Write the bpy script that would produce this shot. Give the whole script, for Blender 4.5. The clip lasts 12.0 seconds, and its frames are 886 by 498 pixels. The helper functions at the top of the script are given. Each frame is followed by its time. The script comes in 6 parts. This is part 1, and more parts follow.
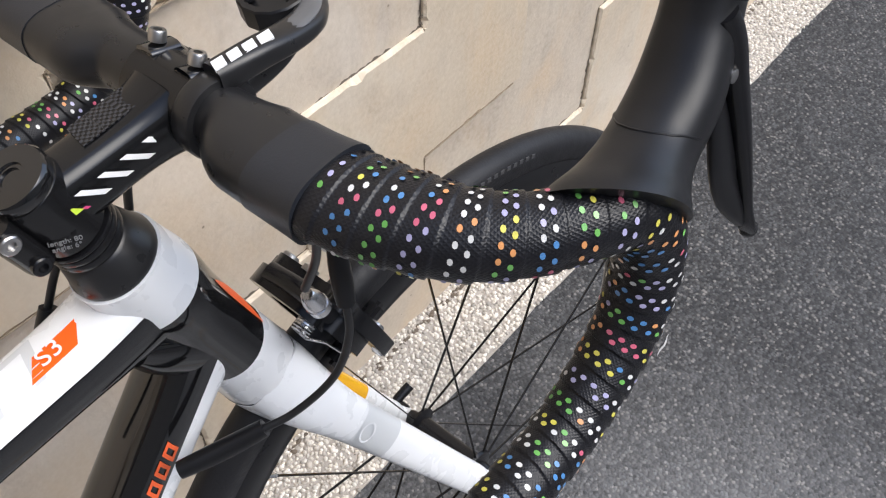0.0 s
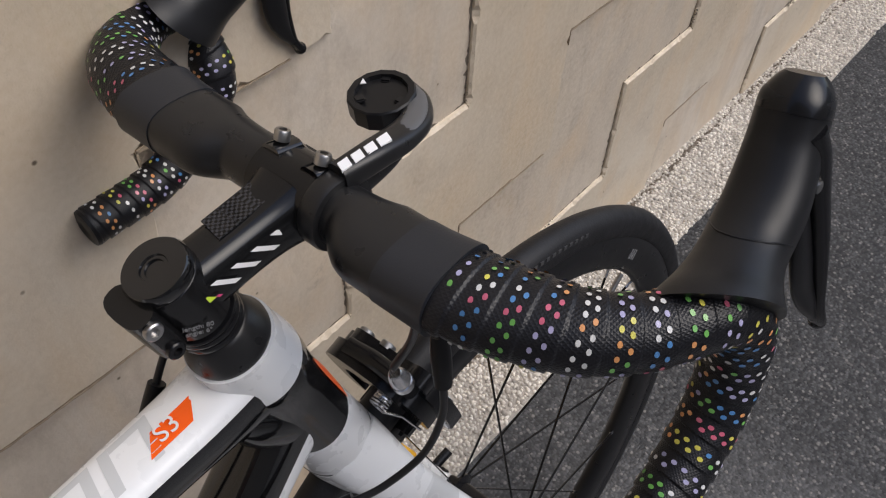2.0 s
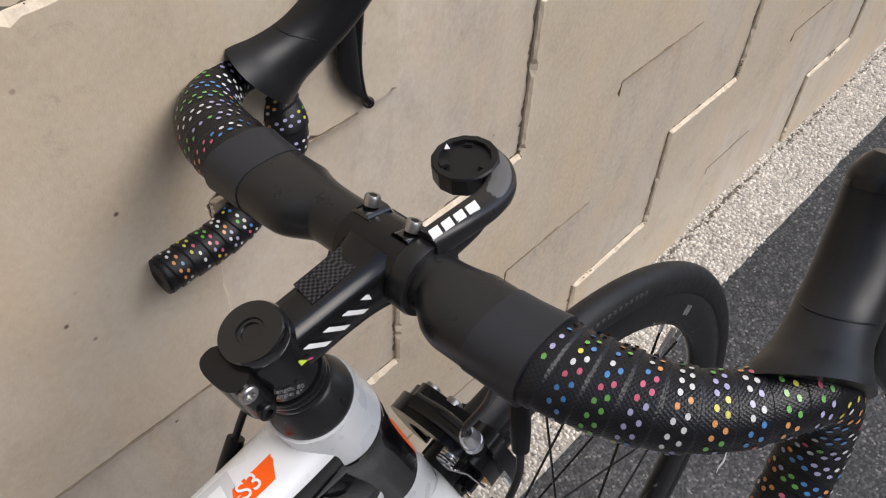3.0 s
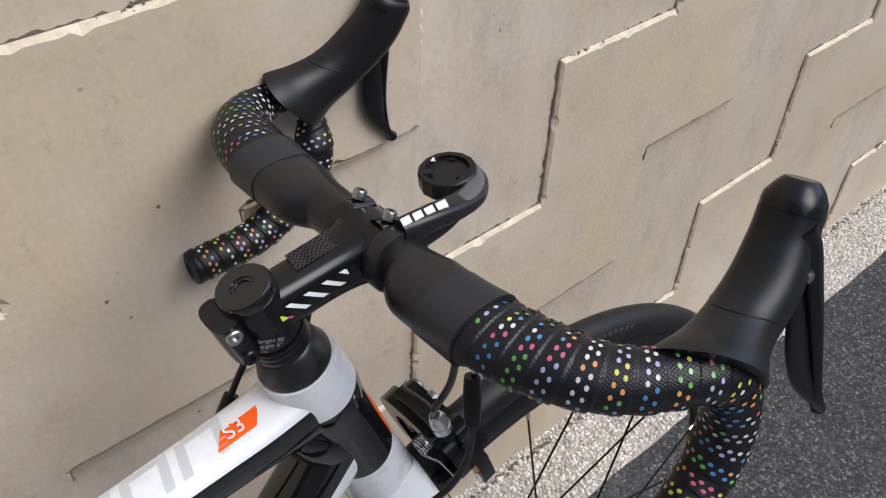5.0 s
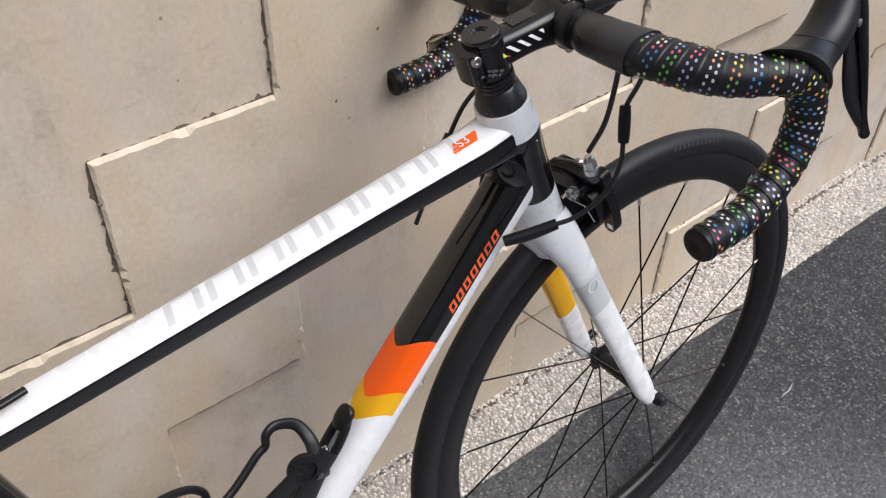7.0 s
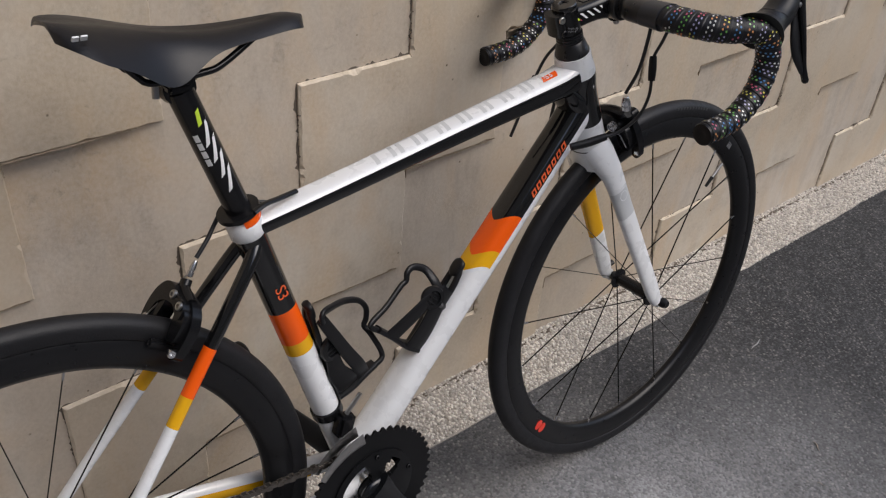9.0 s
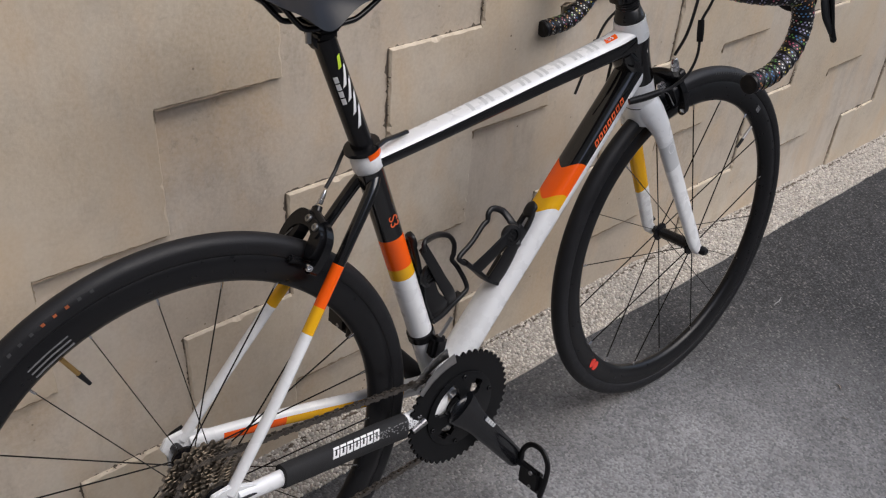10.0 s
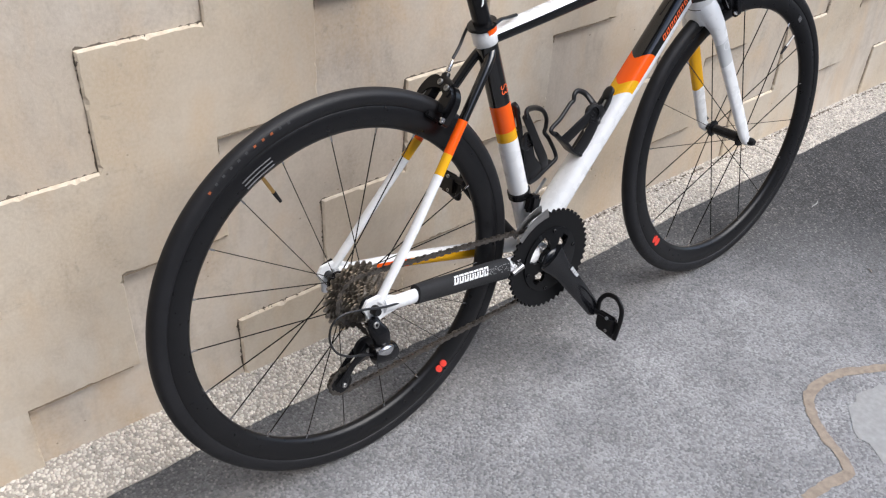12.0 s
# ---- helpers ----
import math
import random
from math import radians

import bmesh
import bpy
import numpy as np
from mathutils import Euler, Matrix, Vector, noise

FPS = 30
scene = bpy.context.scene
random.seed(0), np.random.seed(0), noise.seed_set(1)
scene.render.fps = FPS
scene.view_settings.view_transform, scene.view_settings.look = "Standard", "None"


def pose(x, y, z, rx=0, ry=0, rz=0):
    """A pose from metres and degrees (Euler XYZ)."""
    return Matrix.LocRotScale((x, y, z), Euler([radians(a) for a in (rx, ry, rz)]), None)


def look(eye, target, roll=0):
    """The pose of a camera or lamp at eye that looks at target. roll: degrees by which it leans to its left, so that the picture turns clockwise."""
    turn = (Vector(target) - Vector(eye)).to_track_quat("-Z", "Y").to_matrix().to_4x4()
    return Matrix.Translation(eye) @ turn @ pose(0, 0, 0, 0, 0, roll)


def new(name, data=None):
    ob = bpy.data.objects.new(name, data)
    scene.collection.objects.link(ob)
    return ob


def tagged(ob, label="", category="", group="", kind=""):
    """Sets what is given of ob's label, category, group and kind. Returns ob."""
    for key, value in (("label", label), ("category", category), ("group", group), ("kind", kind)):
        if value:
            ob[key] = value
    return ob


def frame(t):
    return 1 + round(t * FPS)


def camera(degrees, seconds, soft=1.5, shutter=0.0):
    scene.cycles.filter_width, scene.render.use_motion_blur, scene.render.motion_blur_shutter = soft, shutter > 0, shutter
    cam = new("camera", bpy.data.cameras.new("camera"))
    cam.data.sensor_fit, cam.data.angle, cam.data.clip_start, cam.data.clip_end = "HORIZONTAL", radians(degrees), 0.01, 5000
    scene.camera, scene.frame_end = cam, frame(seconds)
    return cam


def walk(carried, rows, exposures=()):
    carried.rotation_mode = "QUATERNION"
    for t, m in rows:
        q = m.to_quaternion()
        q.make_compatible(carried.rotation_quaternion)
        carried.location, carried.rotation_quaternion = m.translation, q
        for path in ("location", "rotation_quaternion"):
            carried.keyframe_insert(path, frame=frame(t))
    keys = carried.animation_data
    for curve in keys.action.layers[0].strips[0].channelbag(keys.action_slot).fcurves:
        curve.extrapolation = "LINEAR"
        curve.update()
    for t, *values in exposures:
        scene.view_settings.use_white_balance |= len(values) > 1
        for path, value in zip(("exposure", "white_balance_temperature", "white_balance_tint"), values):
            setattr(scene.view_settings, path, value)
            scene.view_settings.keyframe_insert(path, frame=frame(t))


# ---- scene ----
cam = camera(53.3, 12.0, 1.2)
EXPOSURES = [(0.0, 0.65, 6020, 8), (0.5, 0.77, 6020, 8), (1.0, 0.54, 6020, 9), (1.5, 0.08, 6170, 9), (2.0, -0.07, 6220, 10), (2.6, 0.05, 6300, 10), (3.0, 0.24, 6180, 9), (3.2, 0.20, 6120, 9), (5.0, 0.23, 5970, 8), (5.5, 0.27, 6020, 8), (6.0, -0.21, 6070, 9), (6.5, 0.0, 6120, 9), (7.2, 0.43, 6070, 9), (9.0, -0.22, 6220, 10), (9.5, -0.12, 6170, 10), (10.0, -0.12, 6170, 10), (10.5, 0.33, 6020, 8), (11.0, 0.56, 6020, 8), (12.0, 0.54, 5970, 8)]
PATH = [
    (0, (0.713, -0.478, 1.126), (1.661, 0.288, -0.459), 1.8),
    (0.5, (0.702, -0.479, 1.131), (1.666, 0.298, -0.439), 1.5),
    (1, (0.696, -0.471, 1.138), (1.685, 0.311, -0.414), 2.4),
    (1.5, (0.686, -0.457, 1.148), (1.697, 0.333, -0.386), 3.1),
    (2, (0.675, -0.439, 1.159), (1.704, 0.368, -0.354), 3.6),
    (2.5, (0.665, -0.423, 1.171), (1.703, 0.421, -0.316), 3.5),
    (3, (0.66, -0.41, 1.174), (1.695, 0.471, -0.293), 3.3),
    (3.2, (0.66, -0.409, 1.179), (1.69, 0.491, -0.28), 3.2),
    (5, (0.638, -0.509, 1.194), (1.645, 0.578, -0.15), 3.0),
    (5.5, (0.606, -0.584, 1.185), (1.525, 0.574, -0.161), 2.6),
    (6, (0.56, -0.656, 1.186), (1.439, 0.533, -0.161), 2.4),
    (6.5, (0.485, -0.671, 1.195), (1.38, 0.516, -0.143), 2.6),
    (7, (0.347, -0.679, 1.199), (1.311, 0.471, -0.123), 1.7),
    (7.2, (0.316, -0.7, 1.199), (1.286, 0.454, -0.115), 1.2),
    (8.8, (0.001, -0.931, 1.249), (1.1, 0.269, 0.086), 4.8),
    (9, (-0.056, -0.929, 1.247), (1.041, 0.278, 0.089), 4.7),
    (9.5, (-0.198, -0.937, 1.244), (0.918, 0.263, 0.098), 4.4),
    (10, (-0.278, -0.99, 1.241), (0.848, 0.218, 0.113), 4.2),
    (10.5, (-0.358, -1.105, 1.233), (0.692, 0.159, 0.095), 5.1),
    (11, (-0.416, -1.139, 1.235), (0.623, 0.129, 0.089), 5.2),
    (11.5, (-0.513, -1.143, 1.228), (0.537, 0.099, 0.064), 3.7),
    (12, (-0.588, -1.165, 1.231), (0.479, 0.062, 0.066), 2.9),
]
walk(cam, [(t, look(eye, target, roll)) for t, eye, target, roll in PATH], EXPOSURES)

# ---- light ----
world = bpy.data.worlds.new("sky")
world.use_nodes = True
scene.world = world
wn = world.node_tree
sky = wn.nodes.new("ShaderNodeTexSky")
sky.sky_type, sky.sun_disc = "NISHITA", False
SUN_EL, SUN_AZ = radians(54), radians(150)  # azimuth clockwise from +y
sky.sun_elevation, sky.sun_rotation = SUN_EL, SUN_AZ
sky.dust_density, sky.ozone_density, sky.air_density = 3.0, 1.0, 1.0
wn.links.new(sky.outputs["Color"], wn.nodes["Background"].inputs["Color"])
wn.nodes["Background"].inputs["Strength"].default_value = 0.205
sun = new("sun", bpy.data.lights.new("sun", "SUN"))
sun.data.energy, sun.data.angle, sun.data.color = 1.5, radians(48), (1.0, 0.94, 0.86)
sun_dir = Vector((math.sin(SUN_AZ) * math.cos(SUN_EL), math.cos(SUN_AZ) * math.cos(SUN_EL), math.sin(SUN_EL)))
sun.matrix_world = look(sun_dir * 20, (0, 0, 0))


# ---- materials ----
def mat(name, color, rough=0.5, metal=0.0, vary=0.12, scale=8.0, bump=0.0, bump_scale=60.0, coat=0.0, spec=0.5, rvar=0.08, color2=None):
    m = bpy.data.materials.new(name)
    m.use_nodes = True
    nt = m.node_tree
    b = nt.nodes["Principled BSDF"]
    b.inputs["Metallic"].default_value = metal
    b.inputs["Coat Weight"].default_value = coat
    b.inputs["Coat Roughness"].default_value = 0.06
    b.inputs["Specular IOR Level"].default_value = spec
    tc = nt.nodes.new("ShaderNodeTexCoord")
    n = nt.nodes.new("ShaderNodeTexNoise")
    n.inputs["Scale"].default_value, n.inputs["Detail"].default_value = scale, 6
    nt.links.new(tc.outputs["Object"], n.inputs["Vector"])
    ramp = nt.nodes.new("ShaderNodeMix")
    ramp.data_type = "RGBA"
    c2 = color2 or tuple(max(0, c * (1 - vary)) for c in color)
    ramp.inputs["A"].default_value = (*c2, 1)
    ramp.inputs["B"].default_value = (*[min(1, c * (1 + vary)) for c in color], 1)
    nt.links.new(n.outputs["Fac"], ramp.inputs["Factor"])
    nt.links.new(ramp.outputs["Result"], b.inputs["Base Color"])
    mr = nt.nodes.new("ShaderNodeMapRange")
    mr.inputs["To Min"].default_value, mr.inputs["To Max"].default_value = max(0.02, rough - rvar), min(1, rough + rvar)
    n2 = nt.nodes.new("ShaderNodeTexNoise")
    n2.inputs["Scale"].default_value, n2.inputs["Detail"].default_value = scale * 4, 4
    nt.links.new(tc.outputs["Object"], n2.inputs["Vector"])
    nt.links.new(n2.outputs["Fac"], mr.inputs["Value"])
    nt.links.new(mr.outputs["Result"], b.inputs["Roughness"])
    if bump:
        n3 = nt.nodes.new("ShaderNodeTexNoise")
        n3.inputs["Scale"].default_value, n3.inputs["Detail"].default_value = bump_scale, 5
        nt.links.new(tc.outputs["Object"], n3.inputs["Vector"])
        bp = nt.nodes.new("ShaderNodeBump")
        bp.inputs["Strength"].default_value, bp.inputs["Distance"].default_value = bump, 0.002
        nt.links.new(n3.outputs["Fac"], bp.inputs["Height"])
        nt.links.new(bp.outputs["Normal"], b.inputs["Normal"])
    return m


def node(nt, kind, **inputs):
    n = nt.nodes.new(kind)
    for k, v in inputs.items():
        n.inputs[k.replace("_", " ")].default_value = v
    return n


def mixc(nt, fac, a, b, blend="MIX"):
    """A colour mix; fac, a and b are sockets or values."""
    m = nt.nodes.new("ShaderNodeMix")
    m.data_type, m.blend_type = "RGBA", blend
    for sock, v in (("Factor", fac), ("A", a), ("B", b)):
        if isinstance(v, bpy.types.NodeSocket):
            nt.links.new(v, m.inputs[sock])
        elif sock == "Factor":
            m.inputs[sock].default_value = v
        else:
            m.inputs[sock].default_value = (*v, 1)
    return m.outputs["Result"]


def ramp(nt, sock, lo, hi, a=0.0, b=1.0):
    m = nt.nodes.new("ShaderNodeMapRange")
    for k, v in (("From Min", lo), ("From Max", hi), ("To Min", a), ("To Max", b)):
        m.inputs[k].default_value = v
    nt.links.new(sock, m.inputs["Value"])
    return m.outputs["Result"]


def concrete_material(name, base, dark, warm, streaky=0.36):
    """Cast wall concrete: blotches, run-down streaks, pores and small dark specks."""
    m = bpy.data.materials.new(name)
    m.use_nodes = True
    nt = m.node_tree
    b = nt.nodes["Principled BSDF"]
    geo = nt.nodes.new("ShaderNodeNewGeometry")
    info = nt.nodes.new("ShaderNodeObjectInfo")
    pos = geo.outputs["Position"]
    big = node(nt, "ShaderNodeTexNoise", Scale=3.2, Detail=5.0, Roughness=0.6)
    mid = node(nt, "ShaderNodeTexNoise", Scale=14.0, Detail=6.0, Roughness=0.65)
    fine = node(nt, "ShaderNodeTexNoise", Scale=160.0, Detail=4.0)
    grain = node(nt, "ShaderNodeTexNoise", Scale=700.0, Detail=2.0)
    for n in (big, mid, fine, grain):
        nt.links.new(pos, n.inputs["Vector"])
    st = nt.nodes.new("ShaderNodeMapping")
    st.inputs["Scale"].default_value = (17, 17, 4.5)
    nt.links.new(pos, st.inputs["Vector"])
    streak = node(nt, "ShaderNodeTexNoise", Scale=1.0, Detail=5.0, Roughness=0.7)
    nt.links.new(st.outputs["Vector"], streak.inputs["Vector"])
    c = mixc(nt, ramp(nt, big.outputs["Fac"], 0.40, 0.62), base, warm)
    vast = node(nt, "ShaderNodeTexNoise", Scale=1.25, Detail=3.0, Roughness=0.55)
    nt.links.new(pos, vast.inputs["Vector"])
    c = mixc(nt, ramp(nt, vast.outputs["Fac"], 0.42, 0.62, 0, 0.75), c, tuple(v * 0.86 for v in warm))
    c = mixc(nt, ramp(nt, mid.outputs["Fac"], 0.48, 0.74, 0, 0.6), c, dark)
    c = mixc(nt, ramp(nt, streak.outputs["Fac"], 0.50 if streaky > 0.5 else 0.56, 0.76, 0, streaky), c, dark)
    sm = nt.nodes.new("ShaderNodeMapping")
    sm.inputs["Scale"].default_value = (9, 9, 4)
    nt.links.new(pos, sm.inputs["Vector"])
    smear = node(nt, "ShaderNodeTexNoise", Scale=1.0, Detail=6.0, Roughness=0.6, Distortion=0.4)
    nt.links.new(sm.outputs["Vector"], smear.inputs["Vector"])
    c = mixc(nt, ramp(nt, smear.outputs["Fac"], 0.47, 0.68, 0, 0.72), c, (0.57, 0.43, 0.275))
    blot = node(nt, "ShaderNodeTexNoise", Scale=38.0, Detail=8.0, Roughness=0.75, Distortion=0.6)
    nt.links.new(pos, blot.inputs["Vector"])
    gate = nt.nodes.new("ShaderNodeMath")
    gate.operation = "MULTIPLY"
    nt.links.new(ramp(nt, blot.outputs["Fac"], 0.56, 0.66), gate.inputs[0])
    nt.links.new(ramp(nt, big.outputs["Fac"], 0.5, 0.62, 0, 0.65), gate.inputs[1])
    c = mixc(nt, gate.outputs[0], c, tuple(v * 0.8 for v in dark))
    c = mixc(nt, ramp(nt, fine.outputs["Fac"], 0.35, 0.7, 0.0, 0.22), c, tuple(min(1, v * 1.25) for v in base))
    c = mixc(nt, ramp(nt, info.outputs["Random"], 0, 1, 0, 0.35), c, warm)
    vor = node(nt, "ShaderNodeTexVoronoi", Scale=46.0)
    nt.links.new(pos, vor.inputs["Vector"])
    speck = node(nt, "ShaderNodeTexNoise", Scale=7.0, Detail=2.0)
    nt.links.new(pos, speck.inputs["Vector"])
    near = ramp(nt, vor.outputs["Distance"], 0.05, 0.11, 1, 0)
    pick = ramp(nt, speck.outputs["Fac"], 0.6, 0.66)
    mul = nt.nodes.new("ShaderNodeMath")
    mul.operation = "MULTIPLY"
    nt.links.new(near, mul.inputs[0])
    nt.links.new(pick, mul.inputs[1])
    c = mixc(nt, mul.outputs[0], c, (0.12, 0.09, 0.06))
    nt.links.new(c, b.inputs["Base Color"])
    b.inputs["Roughness"].default_value = 0.66
    b.inputs["Specular IOR Level"].default_value = 0.5
    add = nt.nodes.new("ShaderNodeMath")
    add.operation = "MULTIPLY_ADD"
    nt.links.new(fine.outputs["Fac"], add.inputs[0])
    add.inputs[1].default_value = 0.5
    nt.links.new(mid.outputs["Fac"], add.inputs[2])
    bp = node(nt, "ShaderNodeBump", Strength=0.3, Distance=0.003)
    nt.links.new(add.outputs[0], bp.inputs["Height"])
    bp2 = node(nt, "ShaderNodeBump", Strength=0.2, Distance=0.001)
    nt.links.new(grain.outputs["Fac"], bp2.inputs["Height"])
    nt.links.new(bp.outputs["Normal"], bp2.inputs["Normal"])
    nt.links.new(bp2.outputs["Normal"], b.inputs["Normal"])
    return m


def asphalt_material():
    m = bpy.data.materials.new("asphalt")
    m.use_nodes = True
    nt = m.node_tree
    b = nt.nodes["Principled BSDF"]
    geo = nt.nodes.new("ShaderNodeNewGeometry")
    pos = geo.outputs["Position"]
    v = node(nt, "ShaderNodeTexVoronoi", Scale=225.0)
    v2 = node(nt, "ShaderNodeTexVoronoi", Scale=520.0)
    big = node(nt, "ShaderNodeTexNoise", Scale=1.6, Detail=4.0)
    mid = node(nt, "ShaderNodeTexNoise", Scale=9.0, Detail=5.0, Roughness=0.65)
    for n in (v, v2, big, mid):
        nt.links.new(pos, n.inputs["Vector"])
    sep = nt.nodes.new("ShaderNodeSeparateColor")
    nt.links.new(v.outputs["Color"], sep.inputs["Color"])
    c = mixc(nt, ramp(nt, sep.outputs["Red"], 0.25, 0.95), (0.019, 0.0195, 0.021), (0.080, 0.081, 0.083))
    c = mixc(nt, ramp(nt, sep.outputs["Green"], 0.86, 0.97), c, (0.165, 0.158, 0.15))
    c = mixc(nt, ramp(nt, v.outputs["Distance"], 0.45, 0.75, 0, 0.8), c, (0.03, 0.03, 0.031))
    # paler on the open road, darker beside the pebble strip and farther along
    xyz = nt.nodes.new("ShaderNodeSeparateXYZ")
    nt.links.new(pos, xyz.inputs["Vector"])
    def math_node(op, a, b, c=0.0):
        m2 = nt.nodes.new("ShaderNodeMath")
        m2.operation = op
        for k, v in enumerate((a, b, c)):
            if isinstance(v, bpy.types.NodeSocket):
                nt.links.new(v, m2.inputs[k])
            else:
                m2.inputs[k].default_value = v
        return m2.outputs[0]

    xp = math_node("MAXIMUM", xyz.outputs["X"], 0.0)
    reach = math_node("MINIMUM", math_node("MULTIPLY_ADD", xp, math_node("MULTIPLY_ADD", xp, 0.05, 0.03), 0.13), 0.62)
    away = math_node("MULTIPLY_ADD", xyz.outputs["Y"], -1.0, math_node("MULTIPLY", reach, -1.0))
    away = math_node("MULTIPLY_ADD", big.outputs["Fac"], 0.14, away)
    pale_mask = math_node("MULTIPLY", ramp(nt, away, 0.05, 0.33, 0.12, 0.62), ramp(nt, xyz.outputs["X"], 0.95, 1.55, 1.15, 0.05))
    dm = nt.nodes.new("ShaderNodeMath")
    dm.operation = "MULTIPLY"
    nt.links.new(pale_mask, dm.inputs[0])
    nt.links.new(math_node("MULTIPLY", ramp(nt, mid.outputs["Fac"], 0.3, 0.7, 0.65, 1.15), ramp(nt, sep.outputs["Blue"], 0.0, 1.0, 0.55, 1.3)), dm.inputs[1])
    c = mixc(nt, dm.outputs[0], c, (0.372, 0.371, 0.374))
    nt.links.new(c, b.inputs["Base Color"])
    nt.links.new(ramp(nt, mid.outputs["Fac"], 0.3, 0.7, 0.56, 0.8), b.inputs["Roughness"])
    b.inputs["Specular IOR Level"].default_value = 0.3
    bp = node(nt, "ShaderNodeBump", Strength=0.7, Distance=0.0025)
    bp.invert = True
    nt.links.new(v.outputs["Distance"], bp.inputs["Height"])
    bp2 = node(nt, "ShaderNodeBump", Strength=0.4, Distance=0.001)
    bp2.invert = True
    nt.links.new(v2.outputs["Distance"], bp2.inputs["Height"])
    nt.links.new(bp.outputs["Normal"], bp2.inputs["Normal"])
    nt.links.new(bp2.outputs["Normal"], b.inputs["Normal"])
    return m


def pebble_material():
    m = bpy.data.materials.new("washed_pebbles")
    m.use_nodes = True
    nt = m.node_tree
    b = nt.nodes["Principled BSDF"]
    geo = nt.nodes.new("ShaderNodeNewGeometry")
    r = geo.outputs["Random Per Island"]
    cr = nt.nodes.new("ShaderNodeValToRGB")
    cr.color_ramp.elements[0].color = (0.29, 0.27, 0.24, 1)
    cr.color_ramp.elements[1].color = (0.80, 0.76, 0.69, 1)
    for p, col in ((0.25, (0.52, 0.475, 0.41, 1)), (0.5, (0.62, 0.585, 0.525, 1)), (0.75, (0.70, 0.645, 0.565, 1))):
        cr.color_ramp.elements.new(p).color = col
    nt.links.new(r, cr.inputs["Fac"])
    n = node(nt, "ShaderNodeTexNoise", Scale=420.0, Detail=3.0)
    nt.links.new(geo.outputs["Position"], n.inputs["Vector"])
    c = mixc(nt, ramp(nt, n.outputs["Fac"], 0.4, 0.8, 0, 0.3), cr.outputs["Color"], (0.3, 0.27, 0.23))
    nt.links.new(c, b.inputs["Base Color"])
    b.inputs["Roughness"].default_value = 0.7
    return m


def tape_material():
    """Black handlebar tape with a fine embossed lattice."""
    m = mat("bar_tape_black", (0.007, 0.007, 0.009), 0.36, spec=0.35)
    nt = m.node_tree
    b = nt.nodes["Principled BSDF"]
    uv = nt.nodes.new("ShaderNodeUVMap")
    mp = nt.nodes.new("ShaderNodeMapping")
    mp.inputs["Rotation"].default_value = (0, 0, radians(45))
    mp.inputs["Scale"].default_value = (640, 640, 640)
    nt.links.new(uv.outputs["UV"], mp.inputs["Vector"])
    ch = node(nt, "ShaderNodeTexVoronoi", Scale=1.0, Randomness=0.0)
    ch.distance = "CHEBYCHEV"
    nt.links.new(mp.outputs["Vector"], ch.inputs["Vector"])
    bp = node(nt, "ShaderNodeBump", Strength=0.7, Distance=0.0004)
    nt.links.new(ch.outputs["Distance"], bp.inputs["Height"])
    nt.links.new(bp.outputs["Normal"], b.inputs["Normal"])
    return m


def carbon_material():
    m = mat("carbon_weave", (0.012, 0.012, 0.013), 0.15, coat=0.15, spec=0.25)
    nt = m.node_tree
    b = nt.nodes["Principled BSDF"]
    tc = nt.nodes.new("ShaderNodeTexCoord")
    ck = node(nt, "ShaderNodeTexChecker", Scale=620.0)
    ck.inputs["Color1"].default_value, ck.inputs["Color2"].default_value = (0.004, 0.004, 0.005, 1), (0.034, 0.034, 0.037, 1)
    nt.links.new(tc.outputs["Object"], ck.inputs["Vector"])
    nt.links.new(ck.outputs["Color"], b.inputs["Base Color"])
    return m


M_WALL = concrete_material("cast_concrete", (0.62, 0.565, 0.48), (0.34, 0.28, 0.21), (0.545, 0.45, 0.328))
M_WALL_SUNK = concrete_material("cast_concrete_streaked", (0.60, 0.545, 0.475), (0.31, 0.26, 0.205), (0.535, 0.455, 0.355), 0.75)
# pale colour covers both edge wear and the sky light these edges catch
M_EDGE = mat("worn_skylit_block_edge", (0.74, 0.66, 0.54), 0.9, vary=0.15, scale=60, bump=0.5, bump_scale=300, color2=(0.45, 0.36, 0.25))
M_DIRT = mat("joint_dirt", (0.13, 0.105, 0.08), 0.95, vary=0.5, scale=60, bump=0.5)
# brown of the lip strips: grime plus the shadow line under the lip
M_LIP = mat("lip_grime_shade", (0.35, 0.28, 0.20), 0.95, vary=0.5, scale=90, bump=0.5)
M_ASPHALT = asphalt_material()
M_PEBBLE = pebble_material()
M_RENDER = mat("dark_grey_render", (0.17, 0.16, 0.15), 0.9, vary=0.25, scale=3, bump=0.4, bump_scale=120)
M_MORTAR = mat("pebble_mortar", (0.37, 0.34, 0.30), 0.95, vary=0.3, scale=60, bump=0.5, bump_scale=400)
M_CHALK = mat("road_paint_worn", (0.28, 0.23, 0.18), 0.9, vary=0.5, scale=80, bump=0.4, bump_scale=500)
M_GREYCHALK = mat("road_paint_grey", (0.30, 0.30, 0.295), 0.9, vary=0.3, scale=80, bump=0.4, bump_scale=500)
M_WHITE = mat("white_gloss_paint", (0.78, 0.79, 0.80), 0.28, vary=0.01, scale=12, coat=0.5)
M_BLACK = mat("black_gloss_paint", (0.006, 0.006, 0.0065), 0.08, vary=0.15, coat=0.5, spec=0.45, rvar=0.03)
M_STEM = mat("stem_gloss_black", (0.006, 0.006, 0.0065), 0.20, vary=0.15, spec=0.4, rvar=0.05)
M_ORANGE = mat("orange_gloss_paint", (0.88, 0.11, 0.004), 0.2, vary=0.04, coat=0.15, spec=0.3)
